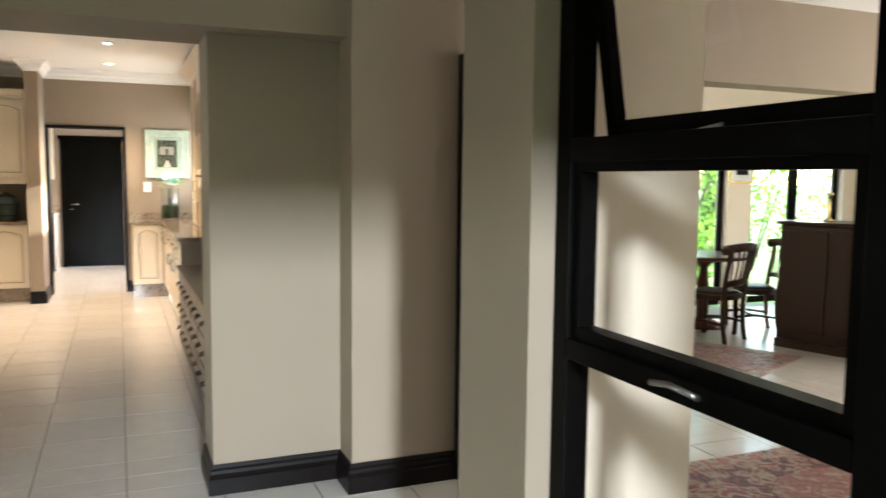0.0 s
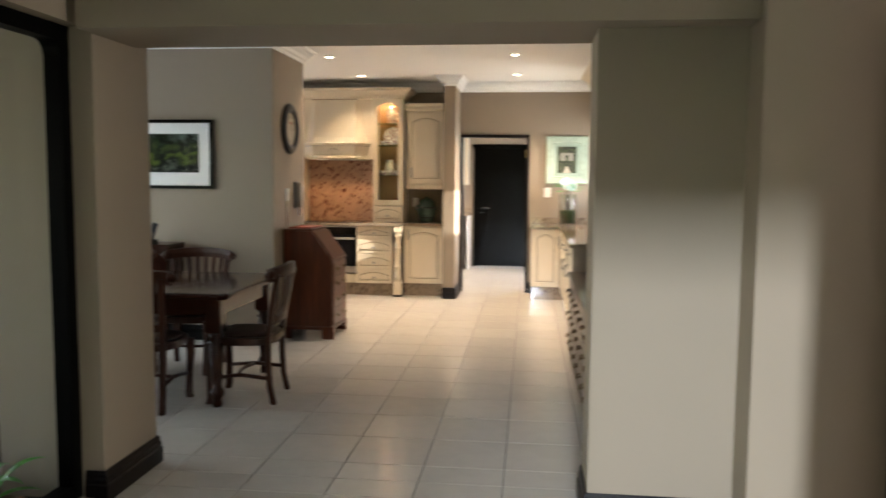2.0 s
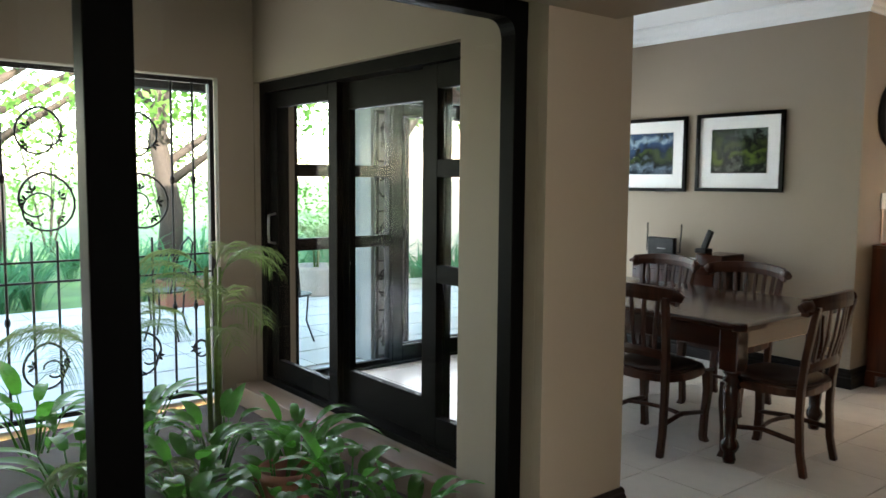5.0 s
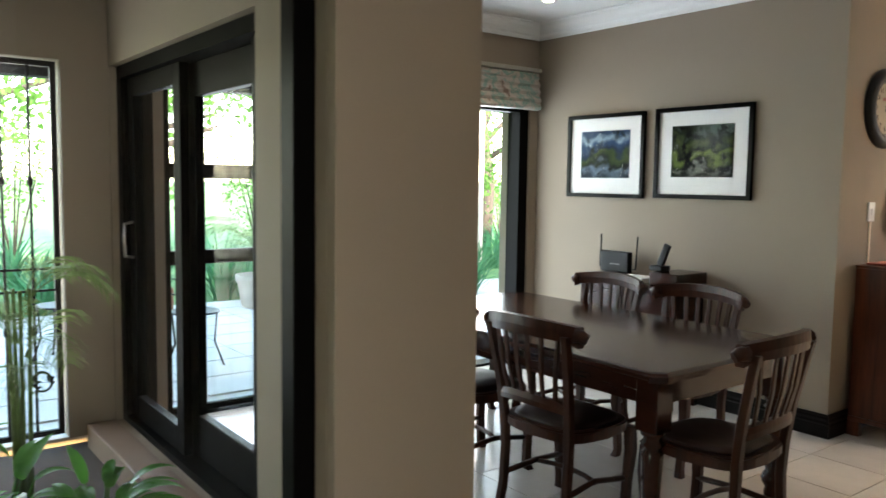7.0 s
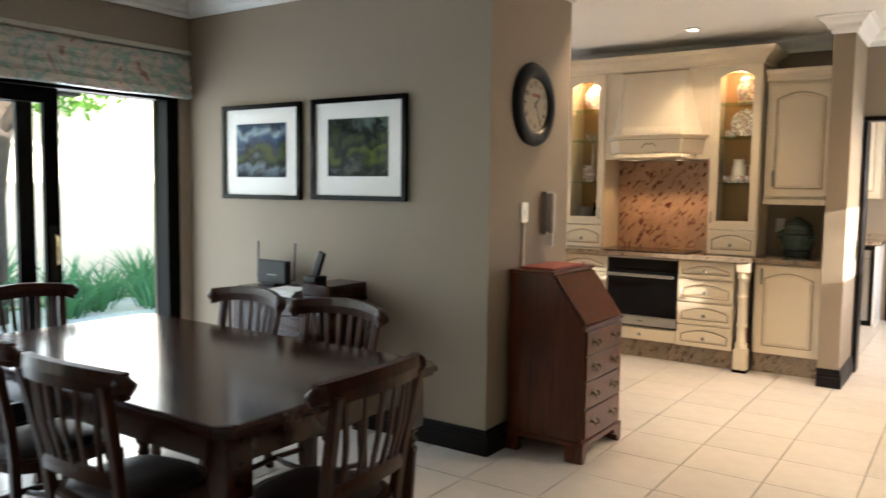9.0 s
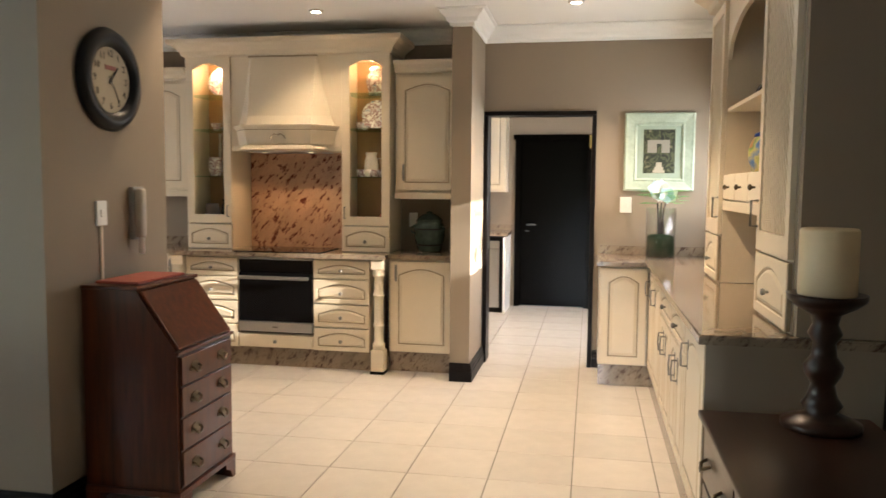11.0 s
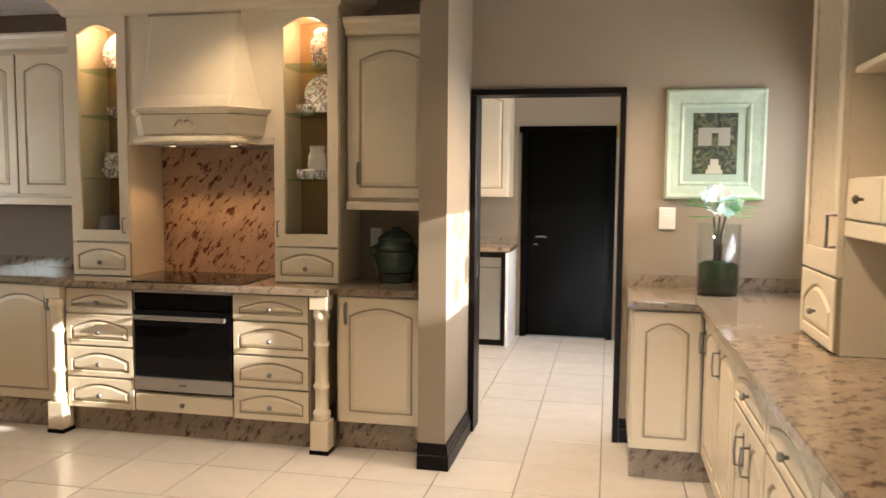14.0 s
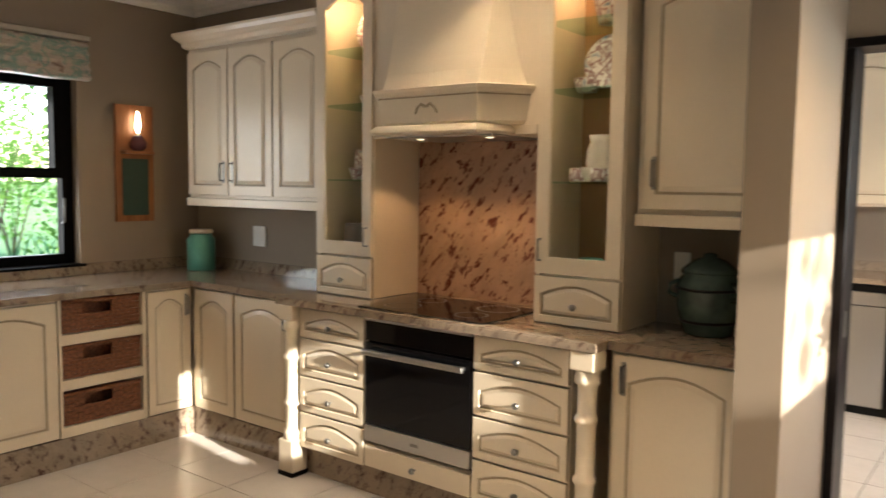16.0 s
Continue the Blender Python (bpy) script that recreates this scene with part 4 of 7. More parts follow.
        for a, b in zip(rows, rows[1:]):
            for k in range(6):
                bm.faces.new((a[k], b[k], b[(k + 1) % 6], a[(k + 1) % 6]))
        bm.faces.new(rows[0]), bm.faces.new(rows[-1][::-1])
        return part(name, bm, M_CHAIR, t)

    curve_rail("crest_rail", 0.83, 0.9, 0.265, 0.036, -0.30, 0.075, True)
    for sg in (-1, 1):
        bm = bmesh.new()
        tube(bm, [(sg * 0.245, -0.243, 0.868), (sg * 0.272, -0.228, 0.864), (sg * 0.292, -0.216, 0.852)], 0.033, 10, 0.022)
        part("crest_end", bm, M_CHAIR, t)
    curve_rail("back_rail", 0.52, 0.565, 0.2, 0.026, -0.245, 0.04)
    for i in range(6):
        u = (i - 2.5) / 2.5 * 0.72
        x0, x1 = u * 0.19, u * 0.245
        y0, y1 = -0.245 + 0.04 * u * u, -0.30 + 0.075 * u * u
        flat_bar("slat", [(x0, y0, 0.56), ((x0 + x1) / 2, (y0 + y1) / 2 - 0.008, 0.7), (x1, y1, 0.86)], 0.026, 0.012)
    return t


chair = dining_chair()
PLACES = [(-2.12, 5.38, 2, 0), (-2.80, 5.42, -3, 0), (-2.95, 6.36, 178, 0), (-2.27, 6.34, 183, 0), (-1.55, 5.66, 94, 0), (-3.70, 5.95, -88, 0)]
chair.matrix_basis = pose(*PLACES[0][:2], 0, 0, 0, PLACES[0][2])
for x, y, a, _ in PLACES[1:]:
    copy_thing(chair, pose(x, y, 0, 0, 0, a))

table = thing("dining_table", pose(-2.55, 5.85, 0), "long dark mahogany dining table with turned legs", "table")
TX, TY = 1.0, 0.57
bm = bmesh.new()
def clipped(ix, iy, c=0.05):
    a, b = TX - ix, TY - iy
    return [(-a + c, -b), (a - c, -b), (a, -b + c), (a, b - c), (a - c, b), (-a + c, b), (-a, b - c), (-a, -b + c)]
rows = []
for ins, z in ((0.03, 0.705), (0.012, 0.708), (0.012, 0.718), (0.0, 0.724), (0.0, 0.738), (0.008, 0.748), (0.014, 0.752)):
    rows.append([bm.verts.new((x, y, z)) for x, y in clipped(ins, ins)])
for a, b in zip(rows, rows[1:]):
    for i in range(8):
        bm.faces.new((a[i], a[(i + 1) % 8], b[(i + 1) % 8], b[i]))
bm.faces.new(rows[-1]), bm.faces.new(rows[0][::-1])
part("tabletop", bm, M_TABLE, table, "polished mahogany top with clipped corners")
for x0, x1, y0, y1 in ((-0.9, 0.9, -0.49, -0.465), (-0.9, 0.9, 0.465, 0.49), (-0.92, -0.895, -0.46, 0.46), (0.895, 0.92, -0.46, 0.46)):
    boxes("apron", M_TABLE, table, (x0, x1, y0, y1, 0.6, 0.706))
for sx in (-1, 1):
    for sy in (-1, 1):
        bm = bmesh.new()
        lathe(bm, [(0.03, 0.0), (0.034, 0.02), (0.028, 0.05), (0.044, 0.075), (0.048, 0.095), (0.04, 0.115), (0.03, 0.13), (0.036, 0.2), (0.044, 0.36), (0.046, 0.4), (0.034, 0.42), (0.052, 0.44), (0.034, 0.46), (0.05, 0.475), (0.05, 0.49)], 16, (sx * 0.89, sy * 0.455, 0))
        box(bm, sx * 0.89 - 0.052, sx * 0.89 + 0.052, sy * 0.455 - 0.052, sy * 0.455 + 0.052, 0.49, 0.707, bevel=0.005)
        part("leg", bm, M_TABLE, table)


# framed prints on the dividing wall
def framed_print(x0, x1, z0, z1, art, label):
    t = thing("framed_print", pose((x0 + x1) / 2, 7.393, z0), label, "picture", "framed landscape prints")
    w, h, f = x1 - x0, z1 - z0, 0.03
    boxes("frame", M_DARKDOOR, t, (-w / 2, w / 2, -0.028, 0, 0, f), (-w / 2, w / 2, -0.028, 0, h - f, h), (-w / 2, -w / 2 + f, -0.028, 0, f, h - f), (w / 2 - f, w / 2, -0.028, 0, f, h - f))
    boxes("mount", M_PAPER, t, (-w / 2 + f, w / 2 - f, -0.010, -0.002, f, h - f))
    m = 0.105
    boxes("print", art, t, (-w / 2 + f + m, w / 2 - f - m, -0.0125, -0.0105, f + m + 0.01, h - f - m + 0.01))
    pane = boxes("pane", M_PICGLASS, t, (-w / 2 + f, w / 2 - f, -0.019, -0.017, f, h - f))
    pane.visible_shadow = False
    return t


ART1 = landscape_mat("lake_print", 0.145, 0.35, [(0.0, (0.01, 0.02, 0.03)), (0.2, (0.10, 0.14, 0.18)), (0.3, (0.008, 0.014, 0.006)), (0.46, (0.03, 0.05, 0.008)), (0.56, (0.004, 0.012, 0.035)), (0.74, (0.02, 0.05, 0.11)), (0.86, (0.22, 0.30, 0.36)), (1.0, (0.02, 0.045, 0.09))], 0.42, 4.5, (0.003, 0.006, 0.005), 0.54)
ART2 = landscape_mat("forest_stream_print", 0.145, 0.35, [(0.0, (0.004, 0.007, 0.003)), (0.14, (0.07, 0.08, 0.06)), (0.22, (0.004, 0.007, 0.002)), (0.4, (0.07, 0.10, 0.012)), (0.5, (0.006, 0.010, 0.002)), (0.7, (0.035, 0.05, 0.01)), (0.85, (0.006, 0.012, 0.004)), (1.0, (0.10, 0.13, 0.11))], 0.45, 5.5, (0.002, 0.003, 0.001), 0.5)
framed_print(-4.06, -3.322, 1.372, 1.992, ART1, "dark framed landscape print of a lake with a white mount")
framed_print(-3.23, -2.486, 1.380, 1.996, ART2, "dark framed print of a forest stream with a white mount")

# telephone desk against the wall
desk = thing("telephone_desk", pose(-3.18, 7.2, 0), "small dark mahogany telephone desk with raised ends", "desk")
boxes("body", M_TABLE, desk, (-0.4, 0.4, -0.16, 0.16, 0.5, 0.79), bevel=0.006)
boxes("top", M_TABLE, desk, (-0.42, 0.42, -0.18, 0.17, 0.79, 0.812), bevel=0.006)
boxes("raised_end", M_TABLE, desk, (0.2, 0.42, -0.16, 0.16, 0.813, 0.90), bevel=0.005)
boxes("raised_end", M_TABLE, desk, (-0.42, -0.14, -0.1, 0.16, 0.813, 0.835), bevel=0.005)
for x in (-0.37, 0.37):
    for y in (-0.13, 0.13):
        boxes("leg", M_TABLE, desk, (x - 0.022, x + 0.022, y - 0.022, y + 0.022, 0, 0.5), bevel=0.003)
boxes("drawer", M_TABLE, desk, (-0.36, -0.02, -0.172, -0.16, 0.54, 0.75), bevel=0.004)
boxes("drawer", M_TABLE, desk, (0.02, 0.36, -0.172, -0.16, 0.54, 0.75), bevel=0.004)
router = thing("wifi_router", pose(-3.46, 7.27, 0.8355), "black wireless router with two upright antennas on the desk", "router")
boxes("body", M_BLACKPL, router, (-0.13, 0.13, -0.02, 0.03, 0.004, 0.155), bevel=0.01)
boxes("foot", M_BLACKPL, router, (-0.06, 0.06, -0.05, 0.05, 0, 0.012), bevel=0.003)
for x in (-0.165, 0.165):
    bm = bmesh.new()
    tube(bm, [(x * 0.75, 0.02, 0.03), (x, 0.02, 0.035), (x, 0.025, 0.14), (x * 1.02, 0.03, 0.27)], 0.006, 6)
    part("antenna", bm, M_BLACKPL, router)
boxes("label_bar", M_GREYPL, router, (-0.03, 0.05, -0.0225, -0.02, 0.06, 0.068))
phone = thing("cordless_phone", pose(-3.0, 7.16, 0.812), "black cordless telephone leaning in its cradle", "telephone")
phone.matrix_world = pose(-2.99, 7.16, 0.901)
boxes("cradle", M_BLACKPL, phone, (-0.05, 0.05, -0.05, 0.05, 0, 0.035), bevel=0.008)
bm = bmesh.new()
box(bm, -0.025, 0.025, -0.014, 0.014, 0, 0.16, bevel=0.008)
part("handset", bm, M_BLACKPL, phone).matrix_basis = pose(0.0, 0.0, 0.03, 0, 22, 0)
papers = thing("paper_stack", pose(-3.17, 7.13, 0.8125), "stack of white papers and a phone book", "papers")
for k in range(3):
    bm = bmesh.new()
    box(bm, -0.11, 0.11, -0.09, 0.09, 0, 0.011)
    part("booklet", bm, M_PAPER, papers).matrix_basis = pose(0.004 * (k % 3), 0.003 * (k % 2), 0.0118 * k, 0, 0, 4 * (k % 3) - 3)

# ---- bureau at the end of the dividing wall ----
bur = thing("bureau", Matrix.Identity(4), "mahogany writing bureau with a sloping lid and four drawers", "bureau")
X0, X1, Y0, Y1 = -1.912, -1.45, 7.585, 8.10
prof = [(X0, 0.09), (X1 - 0.01, 0.09), (X1 - 0.01, 0.735), (-1.65, 1.0), (X0, 1.0)]
bm = bmesh.new()
prism(bm, prof, Y0, Y1, "y")
part("body", bm, M_BUREAU, bur)
boxes("top", M_BUREAU, bur, (X0, -1.635, Y0 - 0.012, Y1 + 0.012, 1.001, 1.018), bevel=0.005)
bm = bmesh.new()
dx, dz = (X1 - 0.01) + 1.65, 0.735 - 1.0
L = math.hypot(dx, dz)
box(bm, 0.015, L - 0.005, Y0 + 0.012, Y1 - 0.012, 0.001, 0.016, bevel=0.005)
lid = part("sloping_lid", bm, M_BUREAU, bur)
lid.matrix_basis = Matrix.Translation((-1.65, 0, 1.0)) @ pose(0, 0, 0, 0, math.degrees(math.atan2(-dz, dx)), 0)
boxes("writing_rail", M_BUREAU, bur, (X1 - 0.02, X1 + 0.004, Y0 - 0.008, Y1 + 0.008, 0.722, 0.738), bevel=0.003)
boxes("base_moulding", M_BUREAU, bur, (X0, X1 + 0.006, Y0 - 0.012, Y1 + 0.012, 0.085, 0.115), bevel=0.005)
zs = [(0.13, 0.285), (0.293, 0.435), (0.443, 0.575), (0.583, 0.71)]
for z0, z1 in zs:
    d = boxes("drawer", M_BUREAU, bur, (X1 - 0.012, X1 + 0.004, Y0 + 0.02, Y1 - 0.02, z0, z1), bevel=0.004)
    boxes("bead_edge", M_CHEST, d, (X1 - 0.011, X1 - 0.004, Y0 + 0.014, Y1 - 0.014, z0 - 0.005, z1 + 0.005))
    for y in (Y0 + 0.13, Y1 - 0.13):
        bm = bmesh.new()
        zc = (z0 + z1) / 2
        prism(bm, [(y - 0.04, zc - 0.005), (y - 0.02, zc - 0.02), (y, zc - 0.013), (y + 0.02, zc - 0.02), (y + 0.04, zc - 0.005), (y + 0.03, zc + 0.022), (y, zc + 0.03), (y - 0.03, zc + 0.022)], X1 + 0.004, X1 + 0.007, "x")
        tube(bm, [(X1 + 0.006, y - 0.03, zc + 0.008), (X1 + 0.022, y - 0.028, zc), (X1 + 0.026, y - 0.015, zc - 0.018), (X1 + 0.026, y + 0.015, zc - 0.018), (X1 + 0.022, y + 0.028, zc), (X1 + 0.006, y + 0.03, zc + 0.008)], 0.0045, 6)
        part("swan_handle", bm, M_BRASS, d, "dark brass swan-neck handle")
for y0, y1 in ((Y0 - 0.01, Y0 + 0.09), (Y1 - 0.09, Y1 + 0.01)):
    bm = bmesh.new()
    s = 1 if y0 < 7.8 else -1
    a, b = (y0, y1) if s > 0 else (y1, y0)
    prism(bm, [(a, 0), (a + s * 0.035, 0), (a + s * 0.05, 0.04), (a + s * 0.1, 0.06), (b, 0.086), (a, 0.086)], X1 - 0.03, X1 + 0.004, "x")
    part("bracket_foot", bm, M_BUREAU, bur)
    boxes("bracket_foot", M_BUREAU, bur, (X0, X0 + 0.07, min(y0, y1), min(y0, y1) + 0.05, 0, 0.086))
    boxes("side_foot", M_BUREAU, bur, (X1 - 0.1, X1 - 0.032, a if s > 0 else a - 0.02, a + 0.02 if s > 0 else a, 0, 0.086))
tray = thing("folder", pose(-1.78, 7.84, 1.019), "red and dark folders lying on the bureau", "folder")
boxes("cover", mat("red_card", (0.28, 0.05, 0.03), 0.6), tray, (-0.1, 0.11, -0.2, 0.2, 0, 0.012), bevel=0.002)

# ---- on the divider's end ----
clock = thing("wall_clock", pose(-1.939, 7.855, 1.945, 0, 0, 90), "round black wall clock with a cream dial", "clock")
bm = bmesh.new()
lathe(bm, [(0.235, 0.0), (0.238, 0.015), (0.225, 0.035), (0.195, 0.046), (0.168, 0.04), (0.155, 0.022), (0.152, 0.014)], 48)
part("bezel", bm, M_BLACKPL, clock).matrix_basis = pose(0, 0, 0, 90)
bm = bmesh.new()
lathe(bm, [(0.151, 0.0145), (0.149, 0.018)], 48)
face = part("dial", bm, mat("cream_dial", (0.42, 0.35, 0.24), 0.6, 0, 4, 0.1, 0, 60), clock, "cream dial")
face.matrix_basis = pose(0, 0, 0, 90)
for h in range(1, 13):
    a = math.radians(90 - 30 * h)
    cu = bpy.data.curves.new("numeral", "FONT")
    cu.body, cu.size, cu.align_x, cu.align_y, cu.extrude = str(h), 0.045, "CENTER", "CENTER", 0.0006
    tmp = bpy.data.objects.new("numeral", cu)
    me = bpy.data.meshes.new_from_object(tmp)
    bpy.data.objects.remove(tmp)
    me.materials.append(M_BLACKPL)
    ob = new("numeral", me)
    ob.parent = clock
    ob.matrix_basis = pose(0.12 * math.cos(a), -0.0195, 0.12 * math.sin(a), 90)
for name, ang, ln, w in (("hour_pointer", 40, 0.08, 0.008), ("minute_pointer", 150, 0.115, 0.005)):
    bm = bmesh.new()
    box(bm, -w / 2, w / 2, -0.024, -0.022, -0.02, ln)
    part(name, bm, M_BLACKPL, clock).matrix_basis = pose(0, 0, 0, 0, ang, 0)
boxes("maker_mark", mat("faded_red_print", (0.30, 0.10, 0.08), 0.6), clock, (-0.04, 0.04, -0.0205, -0.0182, 0.045, 0.065))

inter = thing("intercom_phone", pose(-1.939, 8.05, 1.14, 0, 0, 90), "grey wall intercom handset with a coiled cord", "intercom")
boxes("base", M_GREYPL, inter, (-0.05, 0.05, -0.03, 0, 0.05, 0.31), bevel=0.008)
boxes("handset", mat("beige_plastic", (0.42, 0.36, 0.29), 0.4), inter, (-0.05, -0.004, -0.075, -0.031, 0.06, 0.30), bevel=0.012)
bm = bmesh.new()
tube(bm, [(-0.02 + 0.012 * math.cos(i * 1.3), -0.05 + 0.012 * math.sin(i * 1.3), 0.06 - 0.0016 * i) for i in range(50)], 0.004, 5)
part("cord", bm, M_WHITE, inter)
sw = thing("light_switch", pose(-1.939, 7.775, 1.27, 0, 0, 90), "white light switch on the wall end", "switch")
boxes("plate", M_WHITE, sw, (-0.038, 0.038, -0.012, 0, 0, 0.115), bevel=0.004)
boxes("rocker", M_WHITE, sw, (-0.014, 0.014, -0.018, -0.012, 0.04, 0.075), bevel=0.002)
bm = bmesh.new()
box(bm, -0.007, 0.007, -0.008, 0, -0.25, -0.002)
part("conduit", bm, M_CREAM_WALL, sw)

# ---- garden doors of the dining room, with their blind ----
def glazed_leaf(t, along, fixed, a0, a1, z0, z1, bars=(), stile=0.07, depth=0.045, thick=0.02):
    """A glazed leaf from a0 to a1 along an axis, at fixed on the other."""
    def bx(u0, u1, w0, w1, name="frame"):
        s = (u0, u1, fixed - depth / 2, fixed + depth / 2, w0, w1) if along == "x" else (fixed - depth / 2, fixed + depth / 2, u0, u1, w0, w1)
        return boxes(name, M_BLACK, t, s, bevel=0.004)
    bx(a0, a0 + stile, z0, z1, "stile"), bx(a1 - stile, a1, z0, z1, "stile")
    bx(a0 + stile, a1 - stile, z0, z0 + stile * 1.3, "rail"), bx(a0 + stile, a1 - stile, z1 - stile, z1, "rail")
    for z in bars:
        bx(a0 + stile, a1 - stile, z - thick, z + thick, "bar")
    s = (a0 + stile, a1 - stile, fixed - 0.002, fixed + 0.002, z0 + stile, z1 - stile) if along == "x" else (fixed - 0.002, fixed + 0.002, a0 + stile, a1 - stile, z0 + stile, z1 - stile)
    p = boxes("pane", M_GLASS, t, s)
    p.visible_shadow = False


t = thing("door_1", Matrix.Identity(4), "black framed glass sliding doors to the garden", "glass door", "", "structure")
GF = GARDEN - 0.07
boxes("outer_frame", M_BLACK, t, (GF - 0.09, GF + 0.05, 7.215, 7.308, 0.0, 2.098), (GF - 0.09, GF + 0.05, 4.362, 4.372, 0.0, 2.098), (GF - 0.09, GF + 0.05, 4.372, 7.215, 2.04, 2.098), (GF - 0.09, GF + 0.05, 4.372, 7.215, 0.0, 0.02))
glazed_leaf(t, "y", GF + 0.02, 5.22, 6.45, 0.022, 2.038, (), stile=0.095, depth=0.04)
glazed_leaf(t, "y", GF - 0.035, 5.2, 6.32, 0.022, 2.038, (), stile=0.1, depth=0.04)
glazed_leaf(t, "y", GF + 0.02, 4.372, 5.215, 0.022, 2.038, (1.514, 0.987), stile=0.03, depth=0.04, thick=0.044)
boxes("lock_plate", M_BLACKPL, t, (GF + 0.041, GF + 0.047, 6.375, 6.425, 0.86, 1.2), bevel=0.002)
bm = bmesh.new()
tube(bm, [(GF + 0.04, 6.4, 0.95), (GF + 0.085, 6.4, 0.97), (GF + 0.085, 6.4, 1.13), (GF + 0.04, 6.4, 1.15)], 0.009, 8)
part("handle", bm, M_GOLD, t, "brass pull handle")


def roman_blind(x, y0, y1, z0, z1, label):
    t = thing("roman_blind", Matrix.Identity(4), label, "blind")
    bm = bmesh.new()
    prof = []
    n = 5
    for k in range(n):
        za, zb = z1 - (z1 - z0) * k / n, z1 - (z1 - z0) * (k + 1) / n
        prof += [(0.045 + 0.006 * k, za), (0.06 + 0.008 * k, (za * 0.4 + zb * 0.6)), (0.05 + 0.008 * k, zb + 0.004)]
    prof += [(0.03, z0), (0.025, z1)]
    m = 24
    rows = []
    for j in range(m + 1):
        y = y0 + (y1 - y0) * j / m
        rows.append([bm.verts.new((x + d + 0.004 * math.sin(j * 1.7 + i), y, z + 0.003 * math.sin(j * 0.9))) for i, (d, z) in enumerate(prof)])
    k = len(prof)
    for a, b in zip(rows, rows[1:]):
        for i in range(k):
            bm.faces.new((a[i], b[i], b[(i + 1) % k], a[(i + 1) % k]))
    bm.faces.new(rows[0]), bm.faces.new(rows[-1][::-1])
    part("cloth", bm, M_FABRIC, t, "folded floral fabric in cream, green and brown")
    boxes("head_rail", mat("blind_rail_paint", (0.42, 0.38, 0.31), 0.6), t, (x + 0.001, x + 0.085, y0, y1, z1 + 0.005, z1 + 0.035), bevel=0.006)
    return t


roman_blind(GARDEN, 4.34, 7.35, 2.055, 2.35, "folded floral roman blind above the garden doors")

# ---- glazing between passage and planter ----
t = thing("window_1", Matrix.Identity(4), "large black framed fixed window to the planter", "window", "", "structure")
XG = -1.72
boxes("jamb", M_BLACK, t, (XG - 0.04, XG + 0.04, 3.83, 3.897, 0.022, 2.06), bevel=0.004)
bm = bmesh.new()
arc = [(3.83, 2.0)] + [(3.83 - 0.06 + 0.06 * math.cos(a), 2.0 + 0.06 * math.sin(a)) for a in [math.pi / 2 * i / 6 for i in range(1, 7)]]
prism(bm, arc + [(3.77, 2.127), (3.897, 2.127), (3.897, 2.0)], XG - 0.0399, XG + 0.0399, "x")
part("head_corner", bm, M_BLACK, t)
boxes("head", M_BLACK, t, (XG - 0.04, XG + 0.04, -2.59, 3.77, 2.06, 2.127), bevel=0.004)
boxes("sill_rail", M_BLACK, t, (XG - 0.04, XG + 0.04, -2.59, 3.83, 0.023, 0.085), bevel=0.004)
for y in (2.30, 0.2, -1.6):
    boxes("mullion", M_BLACK, t, (XG - 0.05, XG + 0.05, y, y + 0.13, 0.085, 2.06), bevel=0.006)
for y0, y1 in ((2.43, 3.83), (0.33, 2.30), (-1.47, 0.2)):
    p = boxes("pane", M_GLASS, t, (XG - 0.003, XG + 0.003, y0, y1, 0.085, 2.06))
    p.visible_shadow = False

# ---- sliding doors between planter and dining room ----
t = thing("door_2", Matrix.Identity(4), "black framed glass sliding doors beside the planter", "glass door", "", "structure")
YS = 4.19
boxes("outer_frame", M_BLACK, t, (-4.423, -4.35, YS - 0.09, YS + 0.085, 0.062, 2.088))
boxes("outer_frame", M_BLACK, t, (-2.14, -2.102, YS - 0.09, YS + 0.085, 0.062, 2.088))
boxes("outer_frame", M_BLACK, t, (-4.35, -2.14, YS - 0.09, YS + 0.085, 2.02, 2.088))
boxes("outer_frame", M_BLACK, t, (-4.35, -2.14, YS - 0.09, YS + 0.085, 0.062, 0.10))
glazed_leaf(t, "x", YS - 0.03, -4.35, -3.49, 0.102, 2.018, (), stile=0.1)
glazed_leaf(t, "x", YS + 0.03, -3.61, -2.55, 0.102, 2.018, (), stile=0.16)
glazed_leaf(t, "x", YS - 0.03, -2.66, -2.142, 0.102, 2.018, (1.51, 0.986), stile=0.12, thick=0.044)
bm = bmesh.new()
tube(bm, [(-4.285, YS - 0.052, 1.02), (-4.285, YS - 0.1, 1.03), (-4.285, YS - 0.105, 1.12), (-4.285, YS - 0.1, 1.21), (-4.285, YS - 0.052, 1.22)], 0.009, 8)
part("handle", bm, M_PEWTER, t, "curved metal pull handle")


# ---- wrought iron ----
def spiral(cx, cz, r0, turns, start, sign=1, n=26):
    pts = []
    for i in range(n + 1):
        u = i / n
        r = r0 * (1 - 0.82 * u)
        a = start + sign * 2 * math.pi * turns * u
        pts.append((cx + r * math.cos(a), cz + r * math.sin(a)))
    return pts


